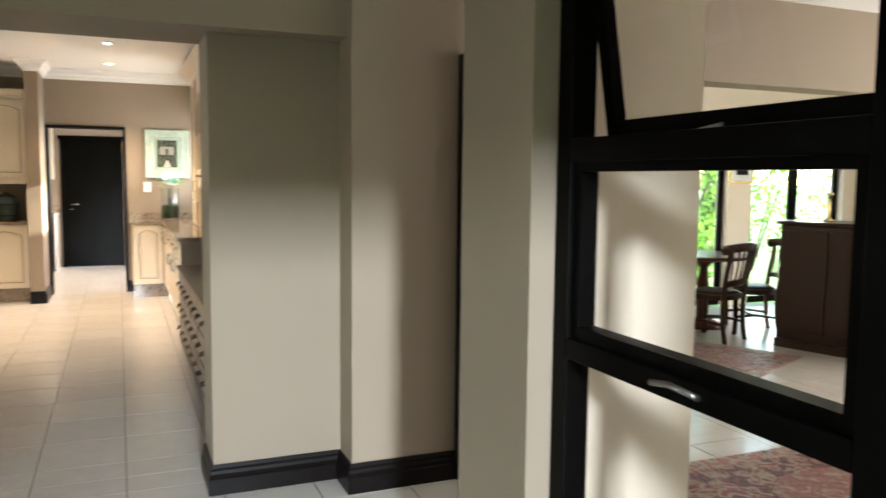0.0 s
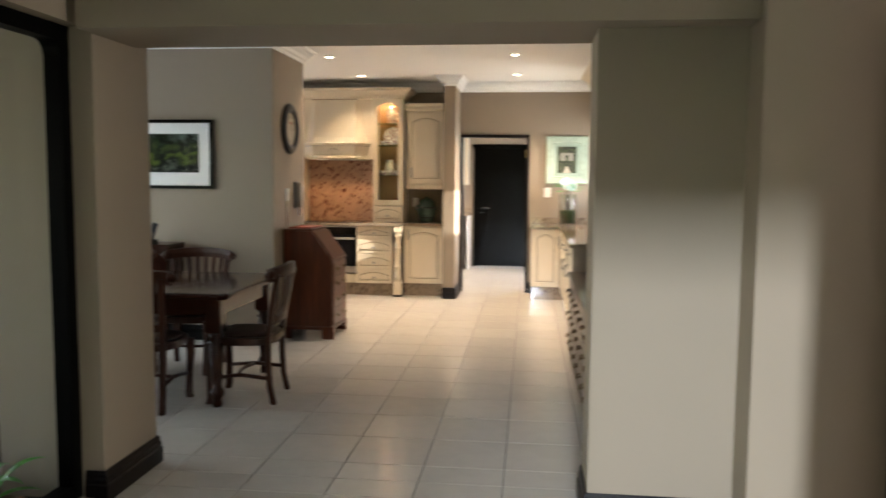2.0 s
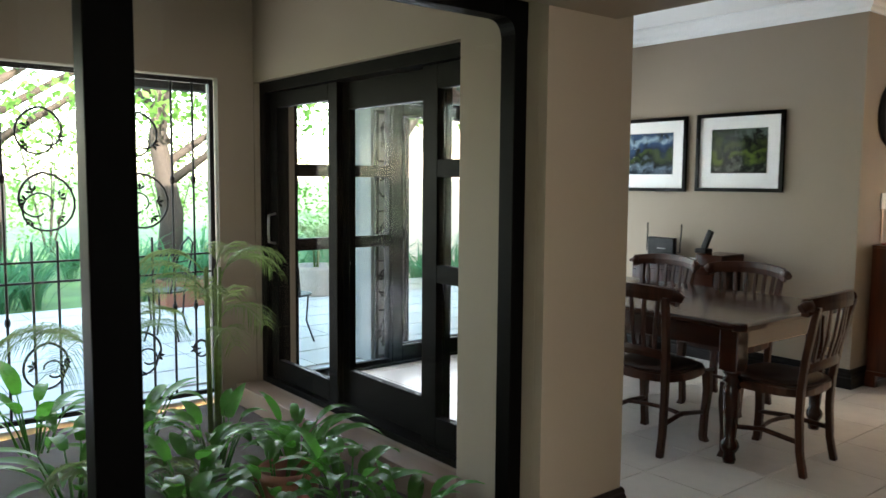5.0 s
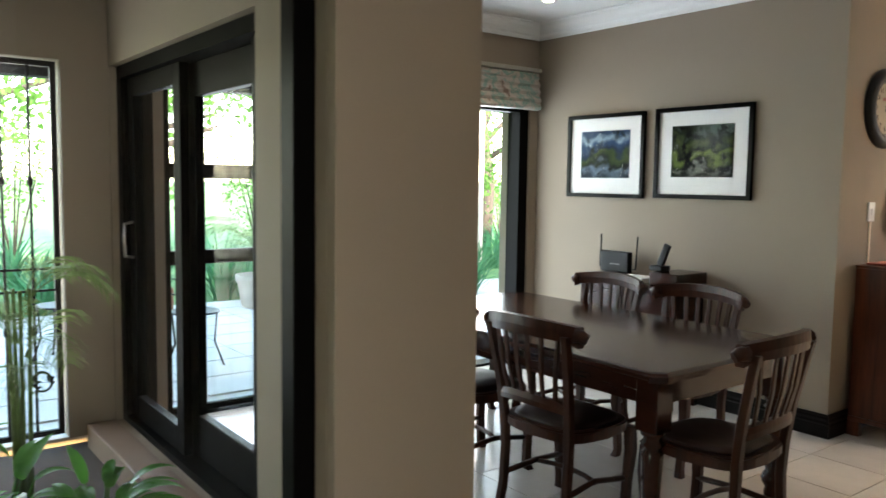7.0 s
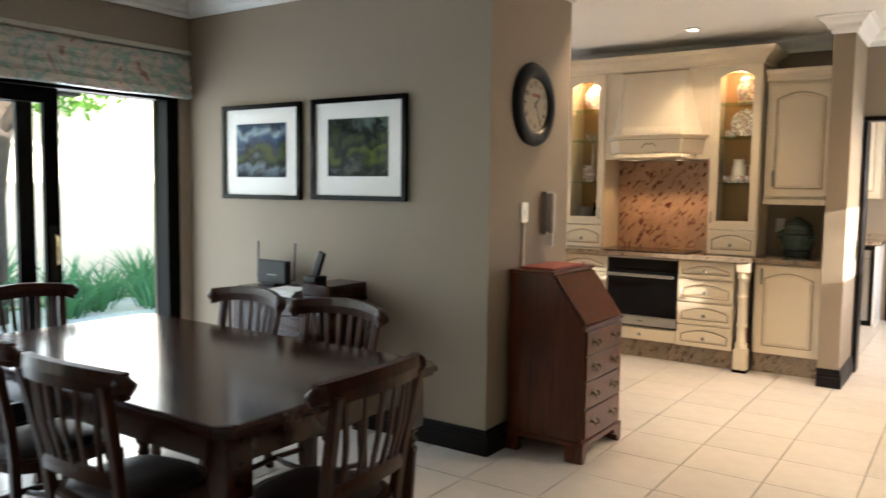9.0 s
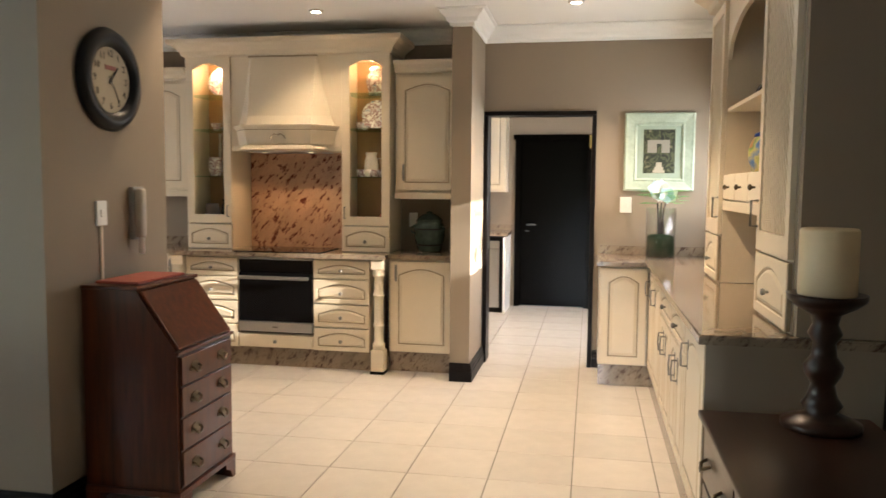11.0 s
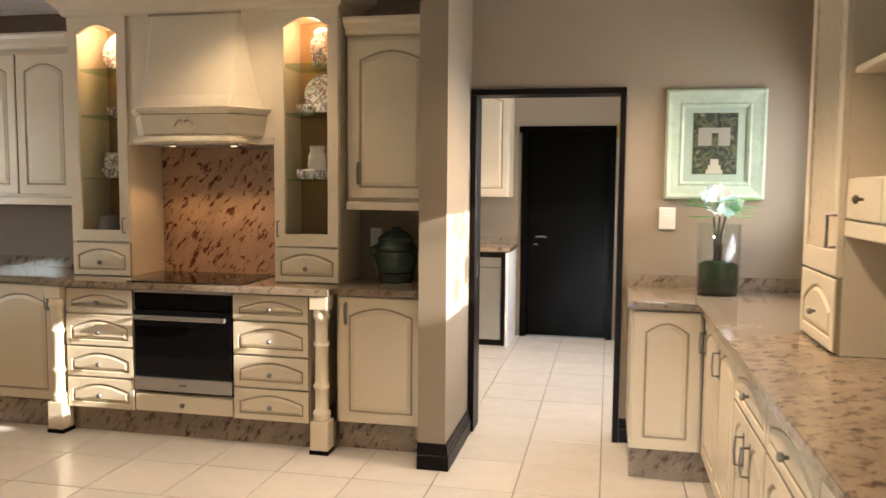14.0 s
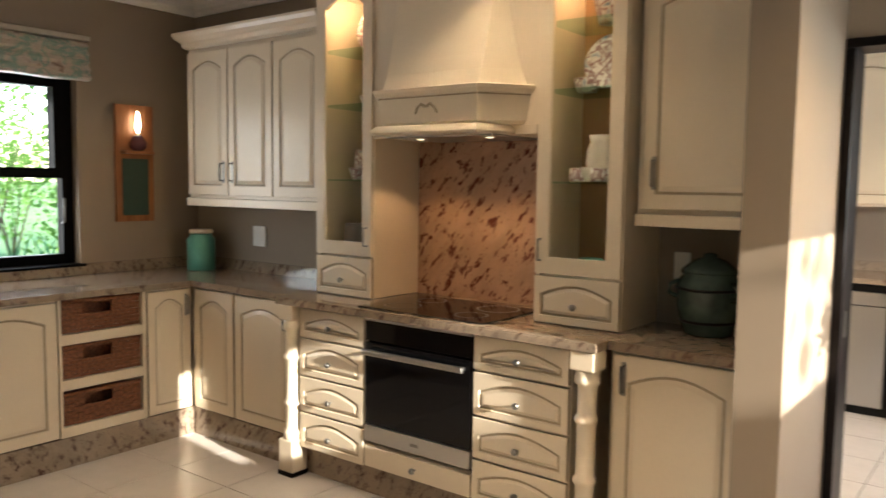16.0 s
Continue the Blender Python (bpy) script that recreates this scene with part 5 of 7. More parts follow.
def iron_panel(name, m, w, h, label, category, scroll_rows, cols, bars):
    """Scrollwork in the x-z plane, foot at the origin."""
    t = thing(name, m, label, category)
    boxes("frame", M_IRON, t, (0, 0.03, -0.012, 0.012, 0, h), (w - 0.03, w, -0.012, 0.012, 0, h), (0.03, w - 0.03, -0.012, 0.012, 0, 0.03), (0.03, w - 0.03, -0.012, 0.012, h - 0.03, h))
    for i in range(1, bars):
        bm = bmesh.new()
        x = w * i / bars
        tube(bm, [(x, 0, 0.03), (x, 0, h - 0.03)], 0.008, 6)
        part("bar", bm, M_IRON, t)
    for z in [h * k / scroll_rows for k in range(1, scroll_rows)]:
        bm = bmesh.new()
        tube(bm, [(0.03, 0, z), (w - 0.03, 0, z)], 0.007, 6)
        part("bar", bm, M_IRON, t)
    rnd = random.Random(5)
    for r in range(scroll_rows):
        for c in range(cols):
            cx, cz = w * (c + 0.5) / cols, h * (r + 0.5) / scroll_rows
            rad = min(w / cols, h / scroll_rows) * 0.46
            s = 1 if (r + c) % 2 else -1
            bm = bmesh.new()
            tube(bm, [(x, 0.012, z) for x, z in spiral(cx, cz, rad, 1.35, math.pi / 2, s)], 0.008, 6, 0.005)
            tube(bm, [(x, 0.012, z) for x, z in spiral(cx, cz, rad, 0.5, math.pi / 2, -s)], 0.008, 6, 0.006)
            part("scroll", bm, M_IRON, t)
            bm = bmesh.new()
            for k in range(5):
                a = 2.4 * k + rnd.random()
                px, pz = cx + rad * 0.55 * math.cos(a), cz + rad * 0.55 * math.sin(a)
                for q in range(3):
                    b = a + (q - 1) * 0.9
                    L = 0.05
                    vs = [bm.verts.new(p) for p in ((px, 0.018, pz), (px + L * 0.6 * math.cos(b + 0.35), 0.024, pz + L * 0.6 * math.sin(b + 0.35)), (px + L * math.cos(b), 0.02, pz + L * math.sin(b)), (px + L * 0.6 * math.cos(b - 0.35), 0.024, pz + L * 0.6 * math.sin(b - 0.35)))]
                    bm.faces.new(vs)
                    vb = [bm.verts.new(v.co - Vector((0, 0.005, 0))) for v in vs]
                    bm.faces.new(vb[::-1])
            part("leaf_cluster", bm, M_IRON, t)
    return t


def scroll(t, cx, cz, rad, s, turns=1.35, leaves=5, seed=1):
    """One C-scroll with small vine leaves inside it."""
    rnd = random.Random(seed)
    bm = bmesh.new()
    tube(bm, [(x, 0.012, z) for x, z in spiral(cx, cz, rad, turns, math.pi / 2, s)], 0.008, 6, 0.005)
    tube(bm, [(x, 0.012, z) for x, z in spiral(cx, cz, rad, 0.5, math.pi / 2, -s)], 0.008, 6, 0.006)
    part("scroll", bm, M_IRON, t)
    for k in range(leaves):
        bm = bmesh.new()
        a = 2.4 * k + rnd.random()
        px, pz = cx + rad * 0.5 * math.cos(a), cz + rad * 0.5 * math.sin(a)
        for q in range(3):
            b = a + (q - 1) * 0.9
            L = 0.045
            vs = [bm.verts.new(p) for p in ((px, 0.018, pz), (px + L * 0.6 * math.cos(b + 0.35), 0.024, pz + L * 0.6 * math.sin(b + 0.35)), (px + L * math.cos(b), 0.02, pz + L * math.sin(b)), (px + L * 0.6 * math.cos(b - 0.35), 0.024, pz + L * 0.6 * math.sin(b - 0.35)))]
            bm.faces.new(vs)
            vb = [bm.verts.new(v.co - Vector((0, 0.005, 0))) for v in vs]
            bm.faces.new(vb[::-1])
        part("leaf_cluster", bm, M_IRON, t)


def window_grille(m, w, h, label):
    t = thing("iron_grille", m, label, "grille", "window grilles")
    boxes("frame", M_IRON, t, (0, 0.03, -0.012, 0.012, 0, h), (w - 0.03, w, -0.012, 0.012, 0, h), (0.03, w - 0.03, -0.012, 0.012, 0, 0.03), (0.03, w - 0.03, -0.012, 0.012, h - 0.03, h))
    n = 10
    for i in range(1, n):
        bm = bmesh.new()
        x = w * i / n
        tube(bm, [(x, 0, 0.03), (x, 0, h - 0.03 if i % 4 in (1, 2) else 1.06)], 0.008, 6)
        if i % 4 in (1, 2):
            for z in (1.42, 0.6):
                lathe(bm, [(0.008, -0.03), (0.016, -0.012), (0.016, 0.012), (0.008, 0.03)], 8, (x, 0, z))
        part("bar", bm, M_IRON, t)
    for z in (0.82, 0.94):
        bm = bmesh.new()
        tube(bm, [(0.03, 0, z), (w - 0.03, 0, z)], 0.007, 6)
        part("bar", bm, M_IRON, t)
    for i in (3.5, 7.5):
        scroll(t, w * i / n, 1.26, w * 0.145, 1, seed=int(i))
        scroll(t, w * i / n, 1.66, w * 0.125, -1, 0.9, 3, int(i) + 20)
        scroll(t, w * i / n, 0.3, w * 0.12, -1, 1.2, 3, int(i) + 40)
    scroll(t, w * 0.04 + 0.06, 0.3, w * 0.05, 1, 1.0, 2, 50)
    return t


window_grille(pose(GARDEN - 0.05, 3.795, 0.02, 0, 0, -90), 1.37, 2.07, "black wrought iron window grille with vine scrolls")
window_grille(pose(GARDEN - 0.05, 2.42, 0.02, 0, 0, -90), 1.27, 2.07, "black wrought iron window grille with vine scrolls")
iron_panel("security_gate", pose(-4.70, 5.21, 0.0, 0, 0, 90), 0.33, 2.0, "black wrought iron security gate folded against a column", "gate", 5, 1, 1)
bm = bmesh.new()
box(bm, -5.02, -4.74, 5.2, 5.54, -0.03, 2.5, bevel=0.008)
structure("patio_column", bm, mat("grey_column_plaster", (0.30, 0.30, 0.29), 0.85, 0, 4, 0.12, 0.3, 90), "grey plastered column of the patio roof", "column")

# ---- top-hung window in the right wall ----
t = thing("window_2", Matrix.Identity(4), "black framed window with an open top-hung sash", "window", "", "structure")
XW = 1.42
boxes("jamb", M_BLACK, t, (XW - 0.04, XW + 0.04, 2.165, 2.238, 0.0, 2.128), bevel=0.004)
boxes("mullion", M_BLACK, t, (XW - 0.04, XW + 0.04, 1.15, 1.235, 0.0, 2.128), bevel=0.004)
boxes("jamb", M_BLACK, t, (XW - 0.04, XW + 0.04, -0.6, -0.53, 0.0, 2.128), bevel=0.004)
for y0, y1 in ((1.235, 2.165), (-0.53, 1.15)):
    boxes("transom", M_BLACK, t, (XW - 0.04, XW + 0.04, y0, y1, 1.515, 1.58), bevel=0.004)
    boxes("transom", M_BLACK, t, (XW - 0.04, XW + 0.04, y0, y1, 0.965, 1.025), bevel=0.004)
    boxes("head", M_BLACK, t, (XW - 0.04, XW + 0.04, y0, y1, 2.07, 2.128), bevel=0.004)
    boxes("sill_rail", M_BLACK, t, (XW - 0.04, XW + 0.04, y0, y1, 0.0, 0.06), bevel=0.004)
    # inner sash frame of the middle light
    boxes("sash", M_BLACK, t, (XW - 0.025, XW + 0.03, y0, y0 + 0.035, 1.025, 1.515), (XW - 0.025, XW + 0.03, y1 - 0.035, y1, 1.025, 1.515), (XW - 0.025, XW + 0.03, y0 + 0.035, y1 - 0.035, 1.025, 1.06), (XW - 0.025, XW + 0.03, y0 + 0.035, y1 - 0.035, 1.49, 1.515))
    for z0, z1 in ((0.06, 0.965), (1.06, 1.49)):
        p = boxes("pane", M_GLASS, t, (XW - 0.003, XW + 0.003, y0 + (0.035 if z0 > 1 else 0), y1 - (0.035 if z0 > 1 else 0), z0, z1))
        p.visible_shadow = False
bm = bmesh.new()
w, h = 0.92, 0.49
box(bm, 0, 0.035, 0, 0.045, -h, 0), box(bm, 0, 0.035, w - 0.045, w, -h, 0), box(bm, 0, 0.035, 0.045, w - 0.045, -0.045, 0), box(bm, 0, 0.035, 0.045, w - 0.045, -h, -h + 0.045)
sash = part("open_sash", bm, M_BLACK, t, "black top-hung sash swung outwards")
sash.matrix_basis = Matrix.Translation((XW, 1.24, 2.068)) @ pose(0, 0, 0, 0, -9, 0)
bm = bmesh.new()
box(bm, 0.015, 0.019, 0.045, w - 0.045, -h + 0.045, -0.045)
p = part("pane", bm, M_GLASS, sash)
p.visible_shadow = False
bm = bmesh.new()
tube(bm, [(XW - 0.04, 1.62, 0.995), (XW - 0.06, 1.62, 1.005), (XW - 0.075, 1.68, 1.015), (XW - 0.075, 1.74, 1.005)], 0.008, 6)
part("latch", bm, M_PEWTER, t, "metal window latch")
bm = bmesh.new()
tube(bm, [(XW, 1.7, 1.58), (XW + 0.18, 1.72, 1.62)], 0.005, 6)
part("stay", bm, M_PEWTER, t)

# dark door at the end of the short side passage
t = thing("door_3", Matrix.Identity(4), "dark stained door frame in the side passage", "door", "", "structure")
boxes("frame", M_SKIRT, t, (1.722, 1.80, 3.68, 3.79, 0, 2.05), bevel=0.004)
boxes("frame", M_SKIRT, t, (1.80, 2.68, 3.66, 3.79, 1.98, 2.05), bevel=0.004)
boxes("leaf", M_SKIRT, t, (1.80, 2.62, 3.70, 3.74, 0.01, 1.98), bevel=0.003)

# ---- kitchen window and blind ----
t = thing("window_3", Matrix.Identity(4), "black framed casement window above the worktop", "window", "", "structure")
XK = WEST - 0.1
boxes("frame", M_BLACK, t, (XK - 0.035, XK + 0.035, 10.01, 10.078, 1.002, 2.128), (XK - 0.035, XK + 0.035, 9.002, 9.07, 1.002, 2.128), (XK - 0.035, XK + 0.035, 9.07, 10.01, 1.002, 1.06), (XK - 0.035, XK + 0.035, 9.07, 10.01, 2.06, 2.128), (XK - 0.035, XK + 0.035, 9.07, 10.01, 1.52, 1.58))
boxes("sash", M_BLACK, t, (XK - 0.03, XK + 0.05, 9.96, 10.01, 1.58, 2.06))
boxes("window_sill", M_BLACK, t, (WEST - 0.13, WEST + 0.035, 8.97, 10.1, 0.985, 1.001), bevel=0.004)
for z0, z1 in ((1.06, 1.52), (1.58, 2.06)):
    p = boxes("pane", M_GLASS, t, (XK - 0.003, XK + 0.003, 9.07, 9.96 if z0 > 1.5 else 10.01, z0, z1))
    p.visible_shadow = False
bm = bmesh.new()
tube(bm, [(XK + 0.045, 10.0, 1.25), (XK + 0.075, 10.0, 1.26), (XK + 0.08, 10.0, 1.4)], 0.007, 6)
part("latch", bm, M_PEWTER, t)
roman_blind(WEST, 8.9, 10.13, 2.1, 2.33, "folded floral roman blind above the kitchen window")

# ---- doorway to the scullery, and the black door beyond ----
t = thing("door_4", Matrix.Identity(4), "dark stained timber frame of the scullery doorway", "door frame", "", "structure")
for x0, x1 in ((-0.577, -0.542), (0.288, 0.322)):
    boxes("frame", M_SKIRT, t, (x0, x1, 10.885, 11.075, 0.0, 2.037), bevel=0.005)
boxes("frame", M_SKIRT, t, (-0.577, 0.322, 10.885, 11.075, 2.038, 2.072), bevel=0.005)
boxes("hinge", M_GOLD, t, (0.272, 0.289, 10.92, 10.95, 1.78, 1.88), bevel=0.002)
boxes("strike_plate", M_PEWTER, t, (-0.543, -0.537, 10.94, 10.97, 0.95, 1.05))
t = thing("door_5", Matrix.Identity(4), "closed black-brown timber door with a steel lever", "door", "", "structure")
boxes("leaf", M_DARKDOOR, t, (-0.565, 0.245, 14.122, 14.16, 0.001, 2.04), bevel=0.003)
boxes("frame", M_DARKDOOR, t, (-0.615, -0.55, 14.02, 14.12, 0.0, 2.03), (0.23, 0.295, 14.02, 14.12, 0.0, 2.03), (-0.64, 0.32, 14.015, 14.12, 2.03, 2.09))
bm = bmesh.new()
tube(bm, [(-0.47, 14.12, 1.0), (-0.47, 14.07, 1.0), (-0.40, 14.065, 1.005), (-0.36, 14.065, 1.0)], 0.009, 8)
lathe(bm, [(0.022, 0), (0.022, 0.006)], 14, (-0.47, 14.1, 0.92))
part("lever_handle", bm, M_STEEL, t, "steel lever handle")
t = thing("dishwasher", Matrix.Identity(4), "steel fronted dishwasher under the scullery worktop", "dishwasher")
boxes("body", M_BLACKPL, t, (-1.24, -0.69, 13.5, 14.04, 0.06, 0.88), bevel=0.004)
boxes("door", M_STEEL, t, (-1.235, -0.735, 13.47, 13.499, 0.06, 0.74), bevel=0.006)
boxes("control_strip", M_STEEL, t, (-1.235, -0.735, 13.475, 13.499, 0.745, 0.835), bevel=0.004)
boxes("kick_plate", M_BLACKPL, t, (-1.235, -0.695, 13.5, 13.53, 0.0, 0.06))
t = cabinet("scullery_panel", "pale end panel beside the dishwasher", -0.685, -0.66, 13.42, 14.04, 0.0, 0.885, M_WHITE)
worktop("worktop", "speckled granite worktop in the scullery", [(-1.245, 14.045), (-1.245, 13.42), (-0.64, 13.42), (-0.64, 14.045)])
t = cabinet("wall_cabinet", "cream wall cabinet in the scullery", -1.24, -0.70, 13.72, 14.045, 1.4, 2.45)
front(t, "door", -1.235, -0.705, 1.42, 2.42, 13.70)
boxes("upstand_scullery", M_GRANITE, None, (-1.24, -0.64, 14.025, 14.047, CT + 0.001, CT + 0.07))
tagged(bpy.data.objects["upstand_scullery"], "low granite upstand in the scullery", "upstand", "", "structure")
# downlight trims
for sx, sy in SPOTS:
    t = thing("downlight", pose(sx, sy, CEIL - 0.001), "small glowing recessed ceiling downlight", "lamp", "recessed downlights")
    bm = bmesh.new()
    lathe(bm, [(0.056, 0.0), (0.054, -0.01), (0.04, -0.012), (0.038, -0.004)], 20)
    part("trim_ring", bm, M_WHITE, t)
    bm = bmesh.new()
    lathe(bm, [(0.036, -0.006), (0.03, -0.0135)], 16)
    part("bulb", bm, M_LAMP, t)

# ---- dresser standing on the right-hand worktop ----
XH = 1.0
def lattice_door(t, y0, y1, z0, z1, handle_y):
    st = 0.055
    d = boxes("door", M_CAB, t, (XH, XH + 0.022, y0, y0 + st, z0, z1), (XH, XH + 0.022, y1 - st, y1, z0, z1), (XH, XH + 0.022, y0 + st, y1 - st, z0, z0 + st * 1.5), (XH, XH + 0.022, y0 + st, y1 - st, z1 - st, z1))
    # black sheet stands in for the shade behind the lattice
    boxes("shade_backing", M_DARKDOOR, d, (XH + 0.02, XH + 0.024, y0 + st, y1 - st, z0 + st, z1 - st))
    a0, a1, b0, b1 = y0 + st, y1 - st, z0 + st * 1.5, z1 - st
    step = 0.038
    for sgn in (-1, 1):
        bm = bmesh.new()
        k = -int((b1 - b0) / step) - 2
        while k * step < (a1 - a0) + (b1 - b0):
            # line: y = a0 + k*step + sgn-based slope 0.75
            pts = []
            s = 0.62
            for zz in (b0, b1):
                pts.append((a0 + k * step + (s * (zz - b0) if sgn > 0 else s * (b1 - zz)), zz))
            (p, q), (r, u) = pts
            # clip to the opening
            def clip(ya, za, yb, zb):
                if ya == yb:
                    return None
                t0, t1 = 0.0, 1.0
                for lim, sg in ((a0, 1), (a1, -1)):
                    fa, fb = sg * (ya - lim), sg * (yb - lim)
                    if fa < 0 and fb < 0:
                        return None
                    if fa < 0:
                        t0 = max(t0, fa / (fa - fb))
                    if fb < 0:
                        t1 = min(t1, fa / (fa - fb))
                return None if t1 - t0 < 0.01 else (ya + (yb - ya) * t0, za + (zb - za) * t0, ya + (yb - ya) * t1, za + (zb - za) * t1)
            c = clip(p, q, r, u)
            if c:
                x = XH + 0.007 if sgn > 0 else XH + 0.012
                dv = Vector((0, c[3] - c[1], -(c[2] - c[0]))).normalized() * 0.0072
                vs = []
                for xx in (x, x + 0.005):
                    for yy, zz in ((c[0], c[1]), (c[2], c[3])):
                        for g in (-1, 1):
                            vs.append(bm.verts.new((xx, yy + g * dv.y, zz + g * dv.z)))
                for f in ((0, 1, 3, 2), (4, 6, 7, 5), (0, 4, 5, 1), (2, 3, 7, 6), (0, 2, 6, 4), (1, 5, 7, 3)):
                    bm.faces.new([vs[i] for i in f])
            k += 1
        tagged(part("lattice", bm, M_CAB, d), kind="stuff")
    bm = bmesh.new()
    tube(bm, [(XH, handle_y, z0 + 0.1), (XH - 0.03, handle_y, z0 + 0.1), (XH - 0.03, handle_y, z0 + 0.21), (XH, handle_y, z0 + 0.21)], 0.006, 6)
    part("handle", bm, M_PEWTER, d)
    return d


for y0, y1, hy, label in ((7.545, 8.11, 8.085, "tall cream dresser unit with a lattice door and drawer"), (9.15, 9.62, 9.17, "tall cream dresser unit with a lattice door beside the vase")):
    t = thing("dresser_unit", Matrix.Identity(4), label, "dresser", "dresser units on the worktop")
    boxes("body", M_CAB, t, (XH + 0.024, EAST - 0.005, y0, y1, CT + 0.002, 2.52))
    front(t, "drawer", y0, y1, CT + 0.012, 1.2, XH, "W", rail=0.04, rise=0.07, knob="knob", knob_z=0.11)
    lattice_door(t, y0 + 0.003, y1 - 0.003, 1.205, 2.5, hy)
t = thing("dresser_shelf_unit", Matrix.Identity(4), "cream open dresser shelves between lattice units", "dresser")
boxes("back_panel", M_WALL, t, (EAST - 0.03, EAST - 0.005, 8.112, 9.148, CT + 0.002, 2.52), label="dark painted back panel")
boxes("drawer_box", M_CAB, t, (XH + 0.045, EAST - 0.03, 8.112, 9.148, 1.40, 1.545))
boxes("pelmet", M_CAB, t, (XH + 0.02, EAST - 0.03, 8.112, 9.148, 1.345, 1.398), bevel=0.005)
for i in range(3):
    y0 = 8.115 + i * 0.343
    d = boxes("drawer", M_CAB, t, (XH + 0.022, XH + 0.045, y0 + 0.004, y0 + 0.339, 1.405, 1.54), bevel=0.003)
    bm = bmesh.new()
    lathe(bm, [(0.005, 0), (0.006, 0.014), (0.014, 0.018), (0.015, 0.025), (0.006, 0.032)], 12)
    part("knob", bm, M_BRASS, d).matrix_basis = pose(XH + 0.022, y0 + 0.17, 1.472, 0, -90, 0)
for z in (1.89, 2.2):
    if z < 2.1:
        boxes("shelf", M_CAB, t, (XH + 0.03, EAST - 0.03, 8.112, 9.148, z, z + 0.022), bevel=0.003)
boxes("top_panel", M_CAB, t, (XH + 0.045, EAST - 0.03, 8.112, 9.148, 2.5, 2.52))
bm = bmesh.new()
pts = [(8.112, 2.52), (8.112, 2.18)] + [(8.112 + 1.036 * i / 16, 2.2 + 0.17 * math.sin(math.pi * i / 16) ** 0.6) for i in range(1, 16)] + [(9.148, 2.18), (9.148, 2.52)]
prism(bm, pts[::-1], XH + 0.022, XH + 0.044, "x")
part("arched_rail", bm, M_CAB, t)
bm = bmesh.new()
rows = []
for d, z in [(0.0, 2.52), (0.02, 2.53), (0.03, 2.56), (0.07, 2.6), (0.1, 2.625), (0.1, 2.65)]:
    rows.append([bm.verts.new(p) for p in ((EAST - 0.005, 7.545 - d, z), (XH - d, 7.545 - d, z), (XH - d, 9.62 + d, z), (EAST - 0.005, 9.62 + d, z))])
for a, b in zip(rows, rows[1:]):
    for i in range(3):
        bm.faces.new((a[i], a[i + 1], b[i + 1], b[i]))
bm.faces.new(rows[-1]), bm.faces.new(rows[0][::-1])
tagged(part("crown_moulding", bm, M_CAB), "cream crown moulding over the dresser", "moulding")


def turned(name, m, prof, material, label, category, group="", seg=24):
    t = thing(name, m, label, category, group)
    bm = bmesh.new()
    lathe(bm, prof, seg)
    part("body", bm, material, t)
    return t


jar = turned("cookie_jar", pose(1.17, 8.72, 1.546), [(0.07, 0), (0.085, 0.01), (0.1, 0.07), (0.1, 0.12), (0.085, 0.165), (0.07, 0.18)], picture_mat("painted_jar", [(0.02, 0.04, 0.22), (0.03, 0.12, 0.3), (0.5, 0.42, 0.1), (0.04, 0.2, 0.06), (0.4, 0.14, 0.03), (0.03, 0.03, 0.1)], 9.0), "blue and green painted pottery cookie jar", "jar")
bm = bmesh.new()
lathe(bm, [(0.078, 0.181), (0.075, 0.195), (0.03, 0.215), (0.014, 0.225), (0.022, 0.24), (0.01, 0.255)], 20)
part("lid", bm, mat("blue_glaze", (0.02, 0.05, 0.3), 0.15), jar, "blue glazed lid with a knob")
turned("brown_jug", pose(1.18, 8.55, 1.913), [(0.05, 0), (0.06, 0.01), (0.08, 0.09), (0.07, 0.17), (0.045, 0.22), (0.05, 0.25), (0.048, 0.255)], mat("brown_glaze", (0.20, 0.07, 0.025), 0.1), "brown glazed pottery jug on the shelf", "jug")
turned("small_teapot", pose(1.16, 8.78, 1.913), [(0.035, 0), (0.05, 0.02), (0.055, 0.05), (0.04, 0.08), (0.02, 0.09), (0.012, 0.105)], mat("dark_glaze", (0.04, 0.02, 0.012), 0.1), "small dark glazed pot on the shelf", "pot")

# ---- vase with orchid, painting, switches ----
vase = thing("glass_vase", pose(0.82, 10.68, CT + 0.001), "clear glass cylinder vase with moss and white flowers", "vase")
bm = bmesh.new()
lathe(bm, [(0.11, 0.0), (0.112, 0.004), (0.112, 0.38), (0.106, 0.38), (0.106, 0.008), (0.01, 0.006)], 32)
g = part("cylinder", bm, M_VASEGL, vase)
g.visible_shadow = False
bm = bmesh.new()
rnd = random.Random(3)
lathe(bm, [(0.1, 0.008), (0.103, 0.02), (0.102, 0.16), (0.07, 0.178), (0.01, 0.182)], 28)
part("moss_fill", bm, M_MOSS, vase, "dark green moss filling")
bm = bmesh.new()
for k in range(3):
    tube(bm, [(0.012 * k - 0.01, 0.01 * (k % 2), 0.15), (0.014 * k - 0.015, 0.01, 0.3), (0.03 * k - 0.03, 0.0, 0.42)], 0.016, 6, 0.006)
part("stem", bm, M_BARK, vase)
bm = bmesh.new()
